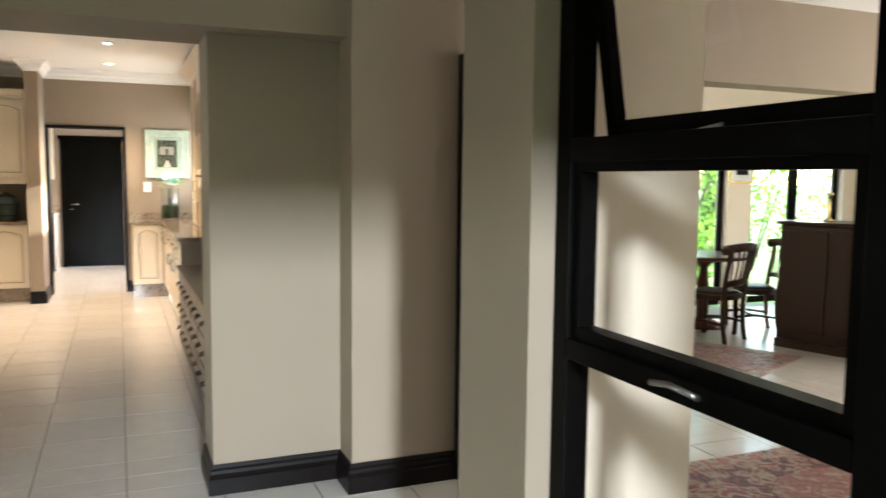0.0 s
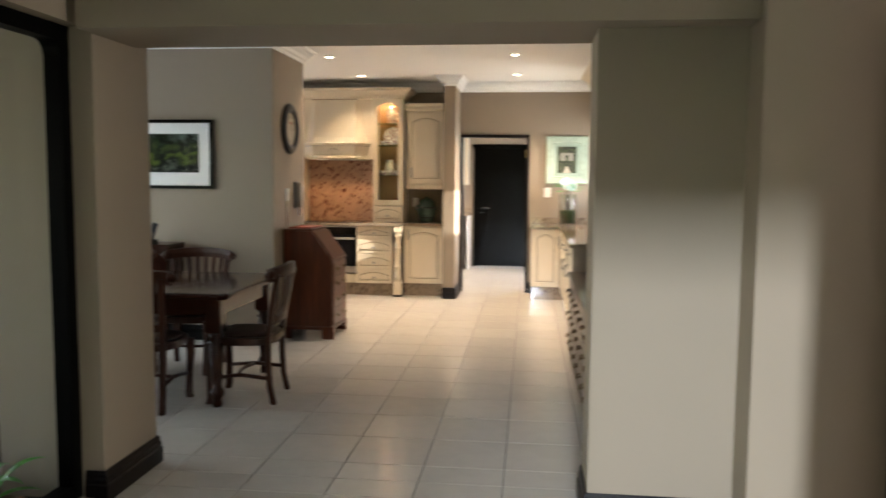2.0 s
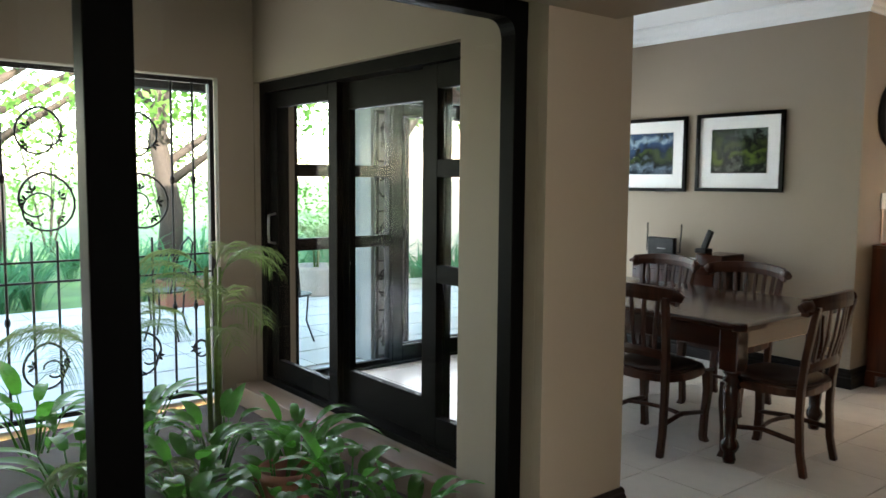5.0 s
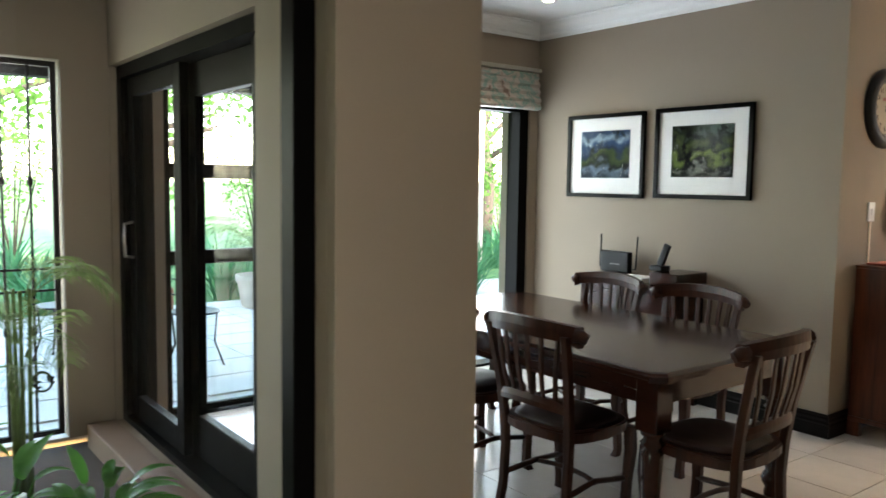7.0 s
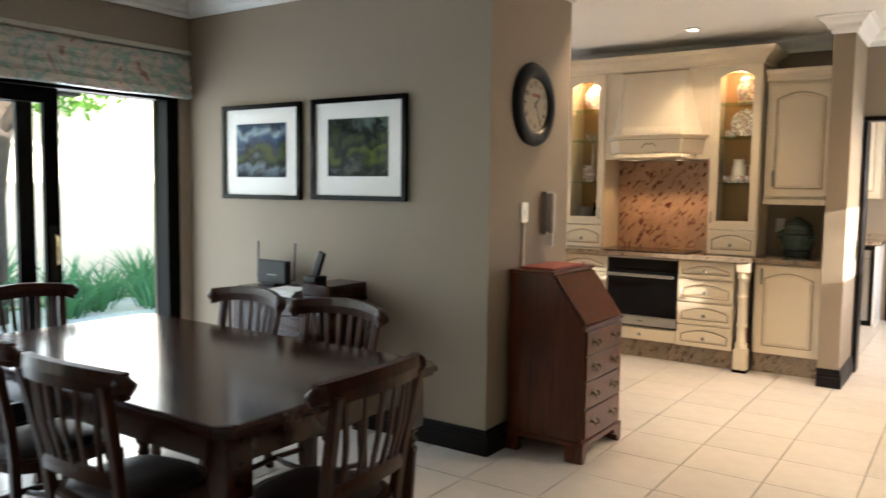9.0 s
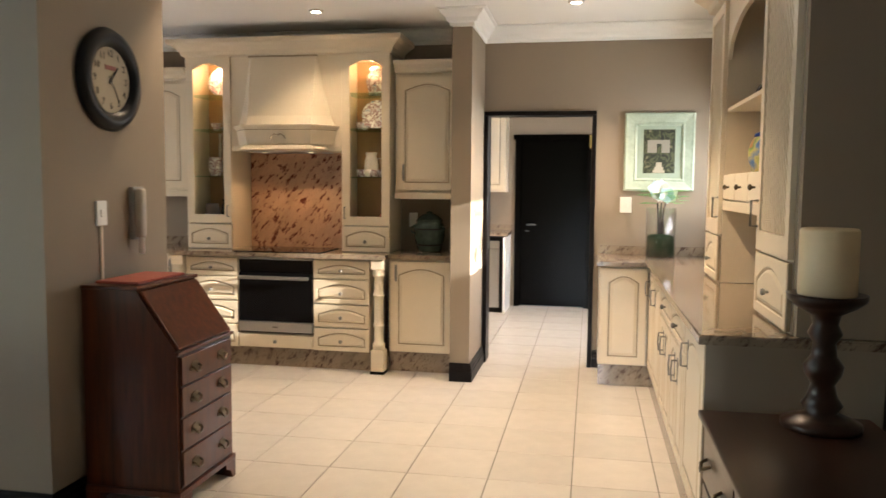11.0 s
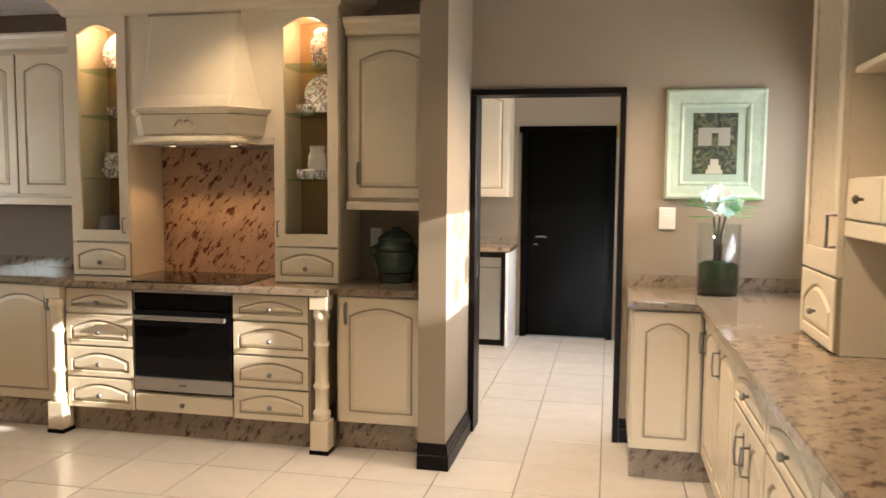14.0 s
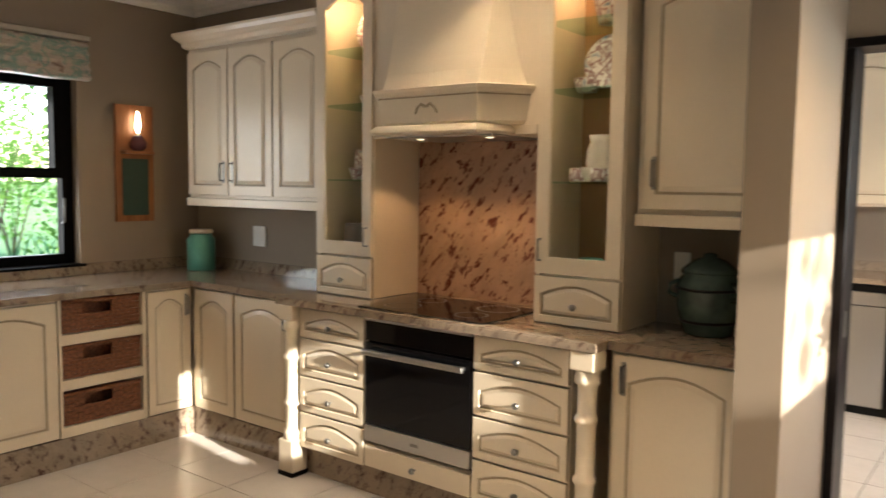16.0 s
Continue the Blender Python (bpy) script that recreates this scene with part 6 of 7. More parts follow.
for k in range(44):
    a, r = rnd.random() * 6.28, 0.03 + 0.11 * rnd.random()
    p = Vector((r * math.cos(a), r * math.sin(a) * 0.8, 0.41 + 0.1 * rnd.random()))
    d = Vector((math.cos(a), math.sin(a), 0.2)).normalized()
    s = d.cross(Vector((0, 0, 1))).normalized() * 0.04
    vs = [bm.verts.new(q) for q in (p, p + d * 0.035 + s, p + d * 0.095 - Vector((0, 0, 0.015)), p + d * 0.03 - s)]
    bm.faces.new(vs)
part("foliage", bm, M_LEAF, vase, "small green leaves")
for k in range(9):
    bm = bmesh.new()
    c = Vector((rnd.uniform(-0.05, 0.07), rnd.uniform(-0.06, 0.05), rnd.uniform(0.44, 0.56)))
    for q in range(5):
        a = q * 1.2566 + k
        d = Vector((math.cos(a), -0.4, math.sin(a))).normalized()
        s = d.cross(Vector((0, 1, 0.2))).normalized() * 0.016
        bm.faces.new([bm.verts.new(v) for v in (c, c + d * 0.04 + s * 2.0, c + d * 0.07, c + d * 0.04 - s * 2.0)])
    part("blossom", bm, M_PAPER if k % 3 else mat("pale_blue_petal", (0.45, 0.6, 0.66), 0.6), vase, "white blossom")

pic = thing("framed_painting", pose(0.81, 10.918, 1.44), "painting of a garden house in a pale mint frame", "picture")
w, h = 0.535, 0.612
bm = bmesh.new()
rows = []
for ins, y in ((0, 0.0), (0, -0.03), (0.012, -0.036), (0.03, -0.03), (0.075, -0.022), (0.085, -0.026), (0.1, -0.016), (0.1, -0.004)):
    rows.append([bm.verts.new((x, y, z)) for x, z in ((-w / 2 + ins, ins), (w / 2 - ins, ins), (w / 2 - ins, h - ins), (-w / 2 + ins, h - ins))])
for a, b in zip(rows, rows[1:]):
    for i in range(4):
        bm.faces.new((a[i], a[(i + 1) % 4], b[(i + 1) % 4], b[i]))
part("frame", bm, mat("mint_distressed_frame", (0.37, 0.44, 0.34), 0.5, 0, 12, 0.2, 0.1, 60), pic, "pale mint distressed frame")
boxes("mount", mat("mint_mount", (0.32, 0.39, 0.31), 0.8), pic, (-w / 2 + 0.1, w / 2 - 0.1, -0.008, -0.003, 0.1, h - 0.1))
boxes("print", picture_mat("garden_house_art", [(0.004, 0.006, 0.004), (0.015, 0.02, 0.01), (0.08, 0.09, 0.04), (0.008, 0.012, 0.006), (0.03, 0.04, 0.015), (0.16, 0.15, 0.09)], 16.0), pic, (-0.12, 0.12, -0.0105, -0.0085, 0.14, h - 0.13))
boxes("path_patch", mat("pale_path_paint", (0.4, 0.36, 0.28), 0.7), pic, (-0.045, 0.045, -0.0125, -0.0108, 0.142, 0.165), (-0.034, 0.034, -0.0125, -0.0108, 0.165, 0.19), (-0.022, 0.022, -0.0125, -0.0108, 0.19, 0.225))
boxes("house_patch", mat("pale_house_paint", (0.26, 0.24, 0.20), 0.7), pic, (-0.09, -0.018, -0.0125, -0.0108, 0.30, 0.40), (0.018, 0.08, -0.0125, -0.0108, 0.30, 0.40), (-0.018, 0.018, -0.0125, -0.0108, 0.37, 0.40))
sw = thing("light_switch", pose(0.565, 10.919, 1.265), "white light switch beside the painting", "switch")
boxes("plate", M_WHITE, sw, (-0.045, 0.045, -0.012, 0, 0, 0.125), bevel=0.004)
boxes("rocker", M_WHITE, sw, (-0.018, 0.018, -0.017, -0.012, 0.045, 0.08), bevel=0.002)
ou = thing("wall_socket", pose(-3.95, 10.919, 1.10), "white double wall socket above the worktop", "socket")
boxes("plate", M_WHITE, ou, (-0.06, 0.06, -0.012, 0, 0, 0.13), bevel=0.004)
boxes("insert", M_WHITE, ou, (-0.035, 0.035, -0.016, -0.012, 0.03, 0.1), bevel=0.002)

ou = thing("wall_socket", pose(-1.17, 10.919, 1.12), "white wall socket beside the urn", "socket")
boxes("plate", M_WHITE, ou, (-0.035, 0.035, -0.012, 0, 0, 0.12), bevel=0.004)
boxes("insert", M_WHITE, ou, (-0.018, 0.018, -0.016, -0.012, 0.035, 0.085), bevel=0.002)
urn = thing("ceramic_urn", pose(-1.0, 10.76, CT + 0.001), "mottled green glazed lidded stoneware urn", "urn")
bm = bmesh.new()
lathe(bm, [(0.09, 0), (0.1, 0.01), (0.11, 0.05), (0.127, 0.12), (0.127, 0.18), (0.131, 0.19), (0.115, 0.225), (0.102, 0.238), (0.11, 0.248)], 28)
part("body", bm, M_URN, urn)
bm = bmesh.new()
lathe(bm, [(0.111, 0.249), (0.106, 0.262), (0.062, 0.3), (0.027, 0.31), (0.027, 0.322), (0.01, 0.328)], 28)
part("lid", bm, M_URN, urn)
for z in (0.05, 0.18):
    bm = bmesh.new()
    r = 0.111 if z < 0.1 else 0.128
    lathe(bm, [(r, z), (r + 0.004, z + 0.004), (r + 0.003, z + 0.012), (r - 0.004, z + 0.014)], 28)
    part("band", bm, M_BLACKPL, urn)
for a in (0.5, 2.64):
    bm = bmesh.new()
    tube(bm, [(0.125 * math.cos(-a), 0.125 * math.sin(-a), 0.15), (0.155 * math.cos(-a), 0.155 * math.sin(-a), 0.165), (0.152 * math.cos(-a), 0.152 * math.sin(-a), 0.2), (0.118 * math.cos(-a), 0.118 * math.sin(-a), 0.215)], 0.009, 7)
    part("lug", bm, M_URN, urn)
tin = turned("storage_tin", pose(-4.36, 10.76, CT + 0.001), [(0.088, 0), (0.09, 0.004), (0.09, 0.2), (0.072, 0.225), (0.07, 0.24)], M_TURQ, "turquoise enamel storage jar with a cream lid", "jar")
bm = bmesh.new()
lathe(bm, [(0.074, 0.241), (0.076, 0.245), (0.076, 0.262), (0.07, 0.266)], 24)
part("lid", bm, M_CREAM_WALL, tin, "cream lid")

# ---- wall lamp board by the kitchen window ----
lamp = thing("wall_lamp", pose(WEST + 0.001, 10.44, 1.25, 0, 0, 90), "wooden wall board with a small glowing oil lamp", "lamp")
wd = wood("orange_pine", (0.20, 0.07, 0.025), (0.36, 0.15, 0.06), 0.4, 0.1, 2)
bm = bmesh.new()
prism(bm, [(-0.13, 0), (0.13, 0), (0.13, 0.74), (-0.13, 0.74)], -0.022, 0.0, "y")
part("board", bm, wd, lamp)
boxes("slate", mat("green_slate", (0.02, 0.05, 0.035), 0.5), lamp, (-0.09, 0.09, -0.027, -0.022, 0.04, 0.40))
boxes("shelf", wd, lamp, (-0.1, 0.1, -0.09, -0.022, 0.43, 0.45), bevel=0.004)
bm = bmesh.new()
lathe(bm, [(0.03, 0.451), (0.05, 0.47), (0.055, 0.5), (0.035, 0.535), (0.02, 0.55)], 18, (0, -0.06, 0))
part("font", bm, mat("lamp_font_glass", (0.10, 0.04, 0.05), 0.1), lamp)
bm = bmesh.new()
lathe(bm, [(0.02, 0.551), (0.034, 0.59), (0.03, 0.64), (0.018, 0.72), (0.018, 0.86)], 18, (0, -0.06, 0))
chim = part("chimney", bm, M_GLASS, lamp, "glass lamp chimney")
chim.visible_shadow = False
bm = bmesh.new()
lathe(bm, [(0.006, 0.56), (0.016, 0.6), (0.012, 0.66), (0.003, 0.7)], 12, (0, -0.06, 0))
part("flame_bulb", bm, M_LAMP, lamp)

# ---- china in the display cabinets ----
def plate(x, z, r, material, label, y=10.74):
    t = thing("display_plate", pose(x, y, z + r), label, "plate", "china in the display cabinets")
    bm = bmesh.new()
    lathe(bm, [(r, 0.012), (r * 0.95, 0.018), (r * 0.62, 0.004), (r * 0.6, 0.0), (r * 0.98, 0.008)], 28)
    part("rim", bm, material, t).matrix_basis = pose(0, 0, 0, 90 - 12)
    bm = bmesh.new()
    lathe(bm, [(r * 0.6, 0.002), (r * 0.58, 0.006)], 28)
    part("well", bm, M_WHITECHINA, t).matrix_basis = pose(0, -0.001, 0, 90 - 12)


def pot(x, z, prof, material, label, y=10.75, name="china_pot", spout=False):
    t = thing(name, pose(x, y, z + 0.0005), label, "china", "china in the display cabinets")
    bm = bmesh.new()
    lathe(bm, prof, 18)
    part("body", bm, material, t)
    if spout:
        r = max(p[0] for p in prof)
        hgt = prof[-1][1]
        bm = bmesh.new()
        tube(bm, [(r * 0.9, 0, hgt * 0.75), (r * 1.5, 0, hgt * 0.75), (r * 1.5, 0, hgt * 0.3), (r * 0.9, 0, hgt * 0.25)], 0.005, 6)
        part("ear", bm, material, t)
    return t


CUP = [(0.02, 0), (0.022, 0.006), (0.034, 0.03), (0.042, 0.06), (0.039, 0.06), (0.03, 0.03)]
JUG = [(0.04, 0), (0.045, 0.01), (0.06, 0.08), (0.055, 0.14), (0.042, 0.17), (0.05, 0.2), (0.046, 0.2)]
GINGER = [(0.05, 0), (0.055, 0.01), (0.075, 0.1), (0.07, 0.15), (0.045, 0.18), (0.05, 0.19), (0.05, 0.21), (0.02, 0.23)]
S = (1.139, 1.534, 1.919, 2.199)
plate(-2.79, S[3], 0.125, M_CHINA, "painted china plate standing on a glass shelf")
pot(-2.86, S[2], CUP, M_CHINA, "painted china cup on a glass shelf", spout=True)
pot(-2.75, S[2], [(0.02, 0), (0.03, 0.05), (0.02, 0.12), (0.025, 0.16)], M_GREENGLZ, "small green china figure vase")
pot(-2.87, S[1], JUG[:4] + [(0.05, 0.16)], M_CHINA, "painted china mug on a glass shelf", spout=True)
pot(-2.87, S[1] + 0.165, [(0.012, 0), (0.014, 0.08), (0.008, 0.15), (0.014, 0.2)], M_WHITECHINA, "slim white china bud vase", y=10.84)
pot(-2.75, S[1], CUP, M_WHITECHINA, "small white china cup", spout=True)
pot(-2.76, S[0] + 0.002, JUG, M_GREENGLZ, "dark glazed china jug at the cabinet foot", spout=True)
pot(-2.9, S[0] + 0.002, [(0.05, 0), (0.07, 0.05), (0.06, 0.1)], M_GREYPL, "grey china bowl at the cabinet foot")
pot(-1.455, S[3], GINGER, M_CHINA, "painted lidded ginger jar on the top shelf")
plate(-1.445, S[2], 0.12, M_CHINA, "painted china plate with a blue-green rim")
pot(-1.56, S[2], [(0.04, 0), (0.055, 0.03), (0.06, 0.06)], M_CHINA, "small painted china bowl")
for i, x in enumerate((-1.58, -1.49, -1.4)):
    pot(x, S[1], CUP if i != 1 else JUG, M_WHITECHINA if i else M_CHINA, "white and painted tea china on a glass shelf", spout=True)
pot(-1.49, S[1], CUP, M_WHITECHINA, "white china tea cup at the back", y=10.66, spout=True)
for x, y in ((-1.55, 10.66), (-1.44, 10.64), (-1.39, 10.68)):
    pot(x, S[1], [(0.03, 0), (0.034, 0.02), (0.034, 0.055), (0.031, 0.055), (0.03, 0.01)], M_CHINA, "small painted china beaker near the pane", y=y)
for k in range(3):
    pot(-1.5, S[1] + 0.011 * k, [(0.055, 0), (0.07, 0.008), (0.072, 0.01)], M_WHITECHINA, "white china saucer in a stack", y=10.83, name="china_saucer")
pot(-2.83, S[1], CUP, M_CHINA, "painted china cup near the pane", y=10.64, spout=True)
pot(-2.86, S[0] + 0.002, JUG[:4] + [(0.05, 0.16)], M_GREYPL, "grey china mug at the cabinet foot", y=10.66, spout=True)
pot(-1.52, S[0] + 0.002, [(0.06, 0), (0.07, 0.04), (0.05, 0.06)], M_TURQ, "turquoise china bowl at the cabinet foot")
pot(-1.39, S[0] + 0.002, [(0.03, 0), (0.045, 0.04), (0.02, 0.09)], mat("red_glaze", (0.3, 0.05, 0.05), 0.2), "small red china pot at the cabinet foot")

# ---- chest of drawers and candlestick by the worktop's end ----
chest = thing("chest_of_drawers", Matrix.Identity(4), "low dark polished chest of drawers with brass handles", "chest")
CX0, CX1, CY0, CY1 = 0.68, 1.2, 4.95, 7.25
boxes("body", M_CHEST, chest, (CX0 + 0.015, CX1, CY0 + 0.02, CY1 - 0.02, 0.09, 0.69))
boxes("top", M_CHEST, chest, (CX0 - 0.015, CX1 + 0.01, CY0, CY1, 0.691, 0.715), bevel=0.006)
boxes("base_moulding", M_CHEST, chest, (CX0, CX1, CY0 + 0.005, CY1 - 0.005, 0.07, 0.11), bevel=0.006)
for i in range(4):
    y0 = CY0 + 0.04 + i * 0.555
    for z0, z1 in ((0.125, 0.3), (0.31, 0.485), (0.495, 0.67)):
        d = boxes("drawer", M_CHEST, chest, (CX0, CX0 + 0.018, y0, y0 + 0.54, z0, z1), bevel=0.004)
        for y in (y0 + 0.13, y0 + 0.41):
            bm = bmesh.new()
            zc = (z0 + z1) / 2
            tube(bm, [(CX0, y - 0.035, zc + 0.01), (CX0 - 0.022, y - 0.03, zc), (CX0 - 0.026, y, zc - 0.018), (CX0 - 0.022, y + 0.03, zc), (CX0, y + 0.035, zc + 0.01)], 0.006, 6)
            part("swan_handle", bm, M_BRASS, d)
for x in (CX0 + 0.06, CX1 - 0.05):
    for y in (CY0 + 0.07, CY1 - 0.07):
        bm = bmesh.new()
        lathe(bm, [(0.025, 0), (0.045, 0.02), (0.045, 0.05), (0.03, 0.07)], 14, (x, y, 0))
        part("bun_foot", bm, M_CHEST, chest)
stick = thing("candlestick", pose(1.02, 7.12, 0.716), "turned dark wooden candlestick with a thick ivory candle", "candlestick")
bm = bmesh.new()
lathe(bm, [(0.12, 0), (0.12, 0.02), (0.08, 0.035), (0.045, 0.05), (0.062, 0.075), (0.045, 0.1), (0.036, 0.14), (0.055, 0.17), (0.06, 0.2), (0.038, 0.23), (0.034, 0.27), (0.052, 0.3), (0.038, 0.33), (0.045, 0.36), (0.09, 0.385), (0.115, 0.405), (0.118, 0.425), (0.1, 0.42)], 22)
part("stem", bm, M_CHEST, stick)
bm = bmesh.new()
lathe(bm, [(0.084, 0.421), (0.086, 0.425), (0.086, 0.622), (0.08, 0.63), (0.07, 0.618), (0.005, 0.61)], 24)
part("candle", bm, M_CANDLE, stick, "thick ivory pillar candle")

# ---- planter ----
bm = bmesh.new()
n = 18
gx = [(-4.5 + 2.7 * i / n) for i in range(n + 1)]
gy = [(-2.9 + 6.85 * j / n) for j in range(n + 1)]
vs = [[bm.verts.new((x, y, -0.06 + 0.05 * noise.noise(Vector((x * 2, y * 2, 0))))) for y in gy] for x in gx]
for i in range(n):
    for j in range(n):
        bm.faces.new((vs[i][j], vs[i + 1][j], vs[i + 1][j + 1], vs[i][j + 1])).smooth = True
structure("ground_planter", bm, M_SOIL, "dark soil in the indoor planter", "soil")
bm = bmesh.new()
box(bm, -4.42, -2.09, 3.9, 4.058, -0.1, 0.07, bevel=0.006)
structure("planter_kerb_trim", bm, mat("terracotta_kerb_tile", (0.19, 0.125, 0.08), 0.5, 0, 4, 0.2, 0.1, 60), "tiled kerb along the planter", "kerb")


def blade(bm, base, az, length, width, lift, droop, n=5):
    """A pointed leaf that rises and droops."""
    d = Vector((math.cos(az), math.sin(az), 0))
    s = Vector((-d.y, d.x, 0))
    p = Vector(base)
    rows = []
    ang = lift
    for i in range(n + 1):
        u = i / n
        w = width * math.sin(math.pi * min(1, 0.12 + 0.88 * u) ** 0.8) * (1 if u < 1 else 0)
        rows.append([bm.verts.new(p - s * w / 2), bm.verts.new(p - Vector((0, 0, w * 0.15))), bm.verts.new(p + s * w / 2)])
        p = p + (d * math.cos(ang) + Vector((0, 0, 1)) * math.sin(ang)) * (length / n)
        ang -= droop / n
    for a, b in zip(rows, rows[1:]):
        for k in range(2):
            bm.faces.new((a[k], b[k], b[k + 1], a[k + 1])).smooth = True


def lily(x, y, seed, count, size, label):
    rnd = random.Random(seed)
    t = thing("peace_lily", pose(x, y, -0.04), label, "plant", "plants in the planter")
    for k in range(count):
        bm = bmesh.new()
        az = k * 2.4 + rnd.uniform(-0.3, 0.3)
        r = 0.03 + 0.05 * rnd.random()
        h = size * rnd.uniform(0.3, 0.75)
        b = Vector((r * math.cos(az), r * math.sin(az), 0))
        e = b + Vector((math.cos(az) * h * 0.4, math.sin(az) * h * 0.4, h))
        tube(bm, [b, (b + e) / 2 + Vector((0, 0, h * 0.08)), e], 0.006, 5, 0.004)
        blade(bm, e, az, size * rnd.uniform(0.5, 0.8), size * rnd.uniform(0.16, 0.24), rnd.uniform(0.5, 1.1), rnd.uniform(1.0, 1.9), 6)
        part("leaf", bm, M_LEAF, t)


for i, (x, y, c, s) in enumerate([(-2.35, 3.5, 18, 0.36), (-2.1, 3.05, 16, 0.32), (-2.85, 3.55, 18, 0.36), (-2.65, 2.95, 16, 0.38), (-3.3, 3.3, 16, 0.34), (-3.2, 2.6, 16, 0.4), (-2.2, 2.4, 14, 0.36), (-3.9, 3.1, 16, 0.4), (-4.1, 2.6, 14, 0.42), (-2.6, 2.0, 14, 0.4), (-3.6, 1.9, 14, 0.42), (-2.05, 3.6, 16, 0.3), (-2.6, 3.3, 18, 0.34), (-3.1, 3.65, 16, 0.3), (-3.0, 3.05, 18, 0.36), (-3.5, 2.9, 16, 0.36), (-2.3, 2.75, 18, 0.34)]):
    lily(x, y, 11 + i, c, s, "glossy green broad-leaved plant in the planter")


def palm(x, y, z, seed, fronds, length, height, label, name="areca_palm", group="palms"):
    rnd = random.Random(seed)
    t = thing(name, pose(x, y, z), label, "palm", group)
    bm = bmesh.new()
    for k in range(4):
        a = k * 1.7
        tube(bm, [(0.03 * math.cos(a), 0.03 * math.sin(a), 0), (0.05 * math.cos(a), 0.05 * math.sin(a), height)], 0.014, 6, 0.009)
    part("stem", bm, M_LEAF2, t)
    for k in range(fronds):
        bm = bmesh.new()
        az = k * 2.399 + rnd.uniform(-0.2, 0.2)
        d = Vector((math.cos(az), math.sin(az), 0))
        s = Vector((-d.y, d.x, 0))
        p = d * 0.05 + Vector((0, 0, height * rnd.uniform(0.5, 1.0)))
        ang = rnd.uniform(0.95, 1.45)
        L = length * rnd.uniform(0.7, 1.0)
        n = 20
        pts = []
        for i in range(n + 1):
            pts.append(p.copy())
            p += (d * math.cos(ang) + Vector((0, 0, 1)) * math.sin(ang)) * (L / n)
            ang -= 2.1 / n * rnd.uniform(0.8, 1.1)
        tube(bm, pts, 0.0045, 5, 0.0015)
        for i in range(4, n):
            u = i / n
            ll = L * 0.46 * math.sin(math.pi * (0.18 + 0.74 * u)) ** 0.7
            f = (pts[i + 1] - pts[i]).normalized()
            for sg in (-1, 1):
                for off in (0.0, 0.5):
                    b = pts[i] + (pts[i + 1] - pts[i]) * off
                    lq = ll * rnd.uniform(0.8, 1.1)
                    go = (s * sg * rnd.uniform(0.6, 0.85) + f * 0.75).normalized()
                    q1 = b + go * lq * 0.35 + Vector((0, 0, lq * 0.08))
                    q2 = b + go * lq * 0.7 - Vector((0, 0, lq * 0.04))
                    q3 = b + go * lq * 0.95 - Vector((0, 0, lq * rnd.uniform(0.25, 0.42)))
                    wv = f * 0.0032
                    v = [bm.verts.new(q) for q in (b - wv * 0.5, b + wv * 0.5, q1 + wv, q1 - wv, q2 + wv * 0.8, q2 - wv * 0.8, q3)]
                    bm.faces.new((v[0], v[1], v[2], v[3]))
                    bm.faces.new((v[3], v[2], v[4], v[5]))
                    bm.faces.new((v[5], v[4], v[6]))
        part("frond", bm, M_LEAF2, t)
    return t


palm(-3.74, 3.47, -0.05, 4, 11, 0.58, 1.0, "feathery green areca palm in the planter")
palm(-3.95, 2.95, -0.05, 8, 8, 0.68, 0.62, "feathery green areca palm by the grille")
palm(-2.95, 2.75, -0.05, 9, 8, 0.4, 0.15, "young feathery green palm in the planter")
urnp = thing("terracotta_pot", pose(-2.62, 3.35, -0.05), "half-buried terracotta pot among the plants", "pot")
bm = bmesh.new()
lathe(bm, [(0.09, 0), (0.14, 0.1), (0.15, 0.18), (0.13, 0.21), (0.12, 0.2), (0.11, 0.12)], 20)
part("body", bm, M_TERRA, urnp)

# ---- outside ----
bm = bmesh.new()
for x0, x1, y0, y1 in ((-400, -8.9, -400, 400), (-8.9, WEST - 0.25, -400, -3.2), (-8.9, WEST - 0.25, 11.1, 400), (WEST - 0.25, 400, 14.3, 400), (WEST - 0.25, 400, -400, -3.2), (9.2, 400, -3.2, 14.3), (1.6, 9.2, 7.7, 14.3)):
    v = [bm.verts.new((x, y, -0.1)) for x, y in ((x0, y0), (x1, y0), (x1, y1), (x0, y1))]
    bm.faces.new(v)
structure("ground", bm, M_LAWN, "green lawn round the house", "lawn")
bm = bmesh.new()
box(bm, -8.9, GARDEN - 0.12, -3.2, 11.1, -0.2, -0.03)
patio = structure("pavement", bm, M_PAVE, "pale paved patio outside the doors", "patio")
bm = bmesh.new()
for i in range(8):
    for j in range(20):
        box(bm, -8.88 + i * 0.5, -8.4 + i * 0.5 - 0.008, -2.9 + j * 0.7, -2.9 + j * 0.7 + 0.69, -0.03, -0.018)
tagged(part("paving_slabs", bm, M_PAVE, patio), kind="stuff")


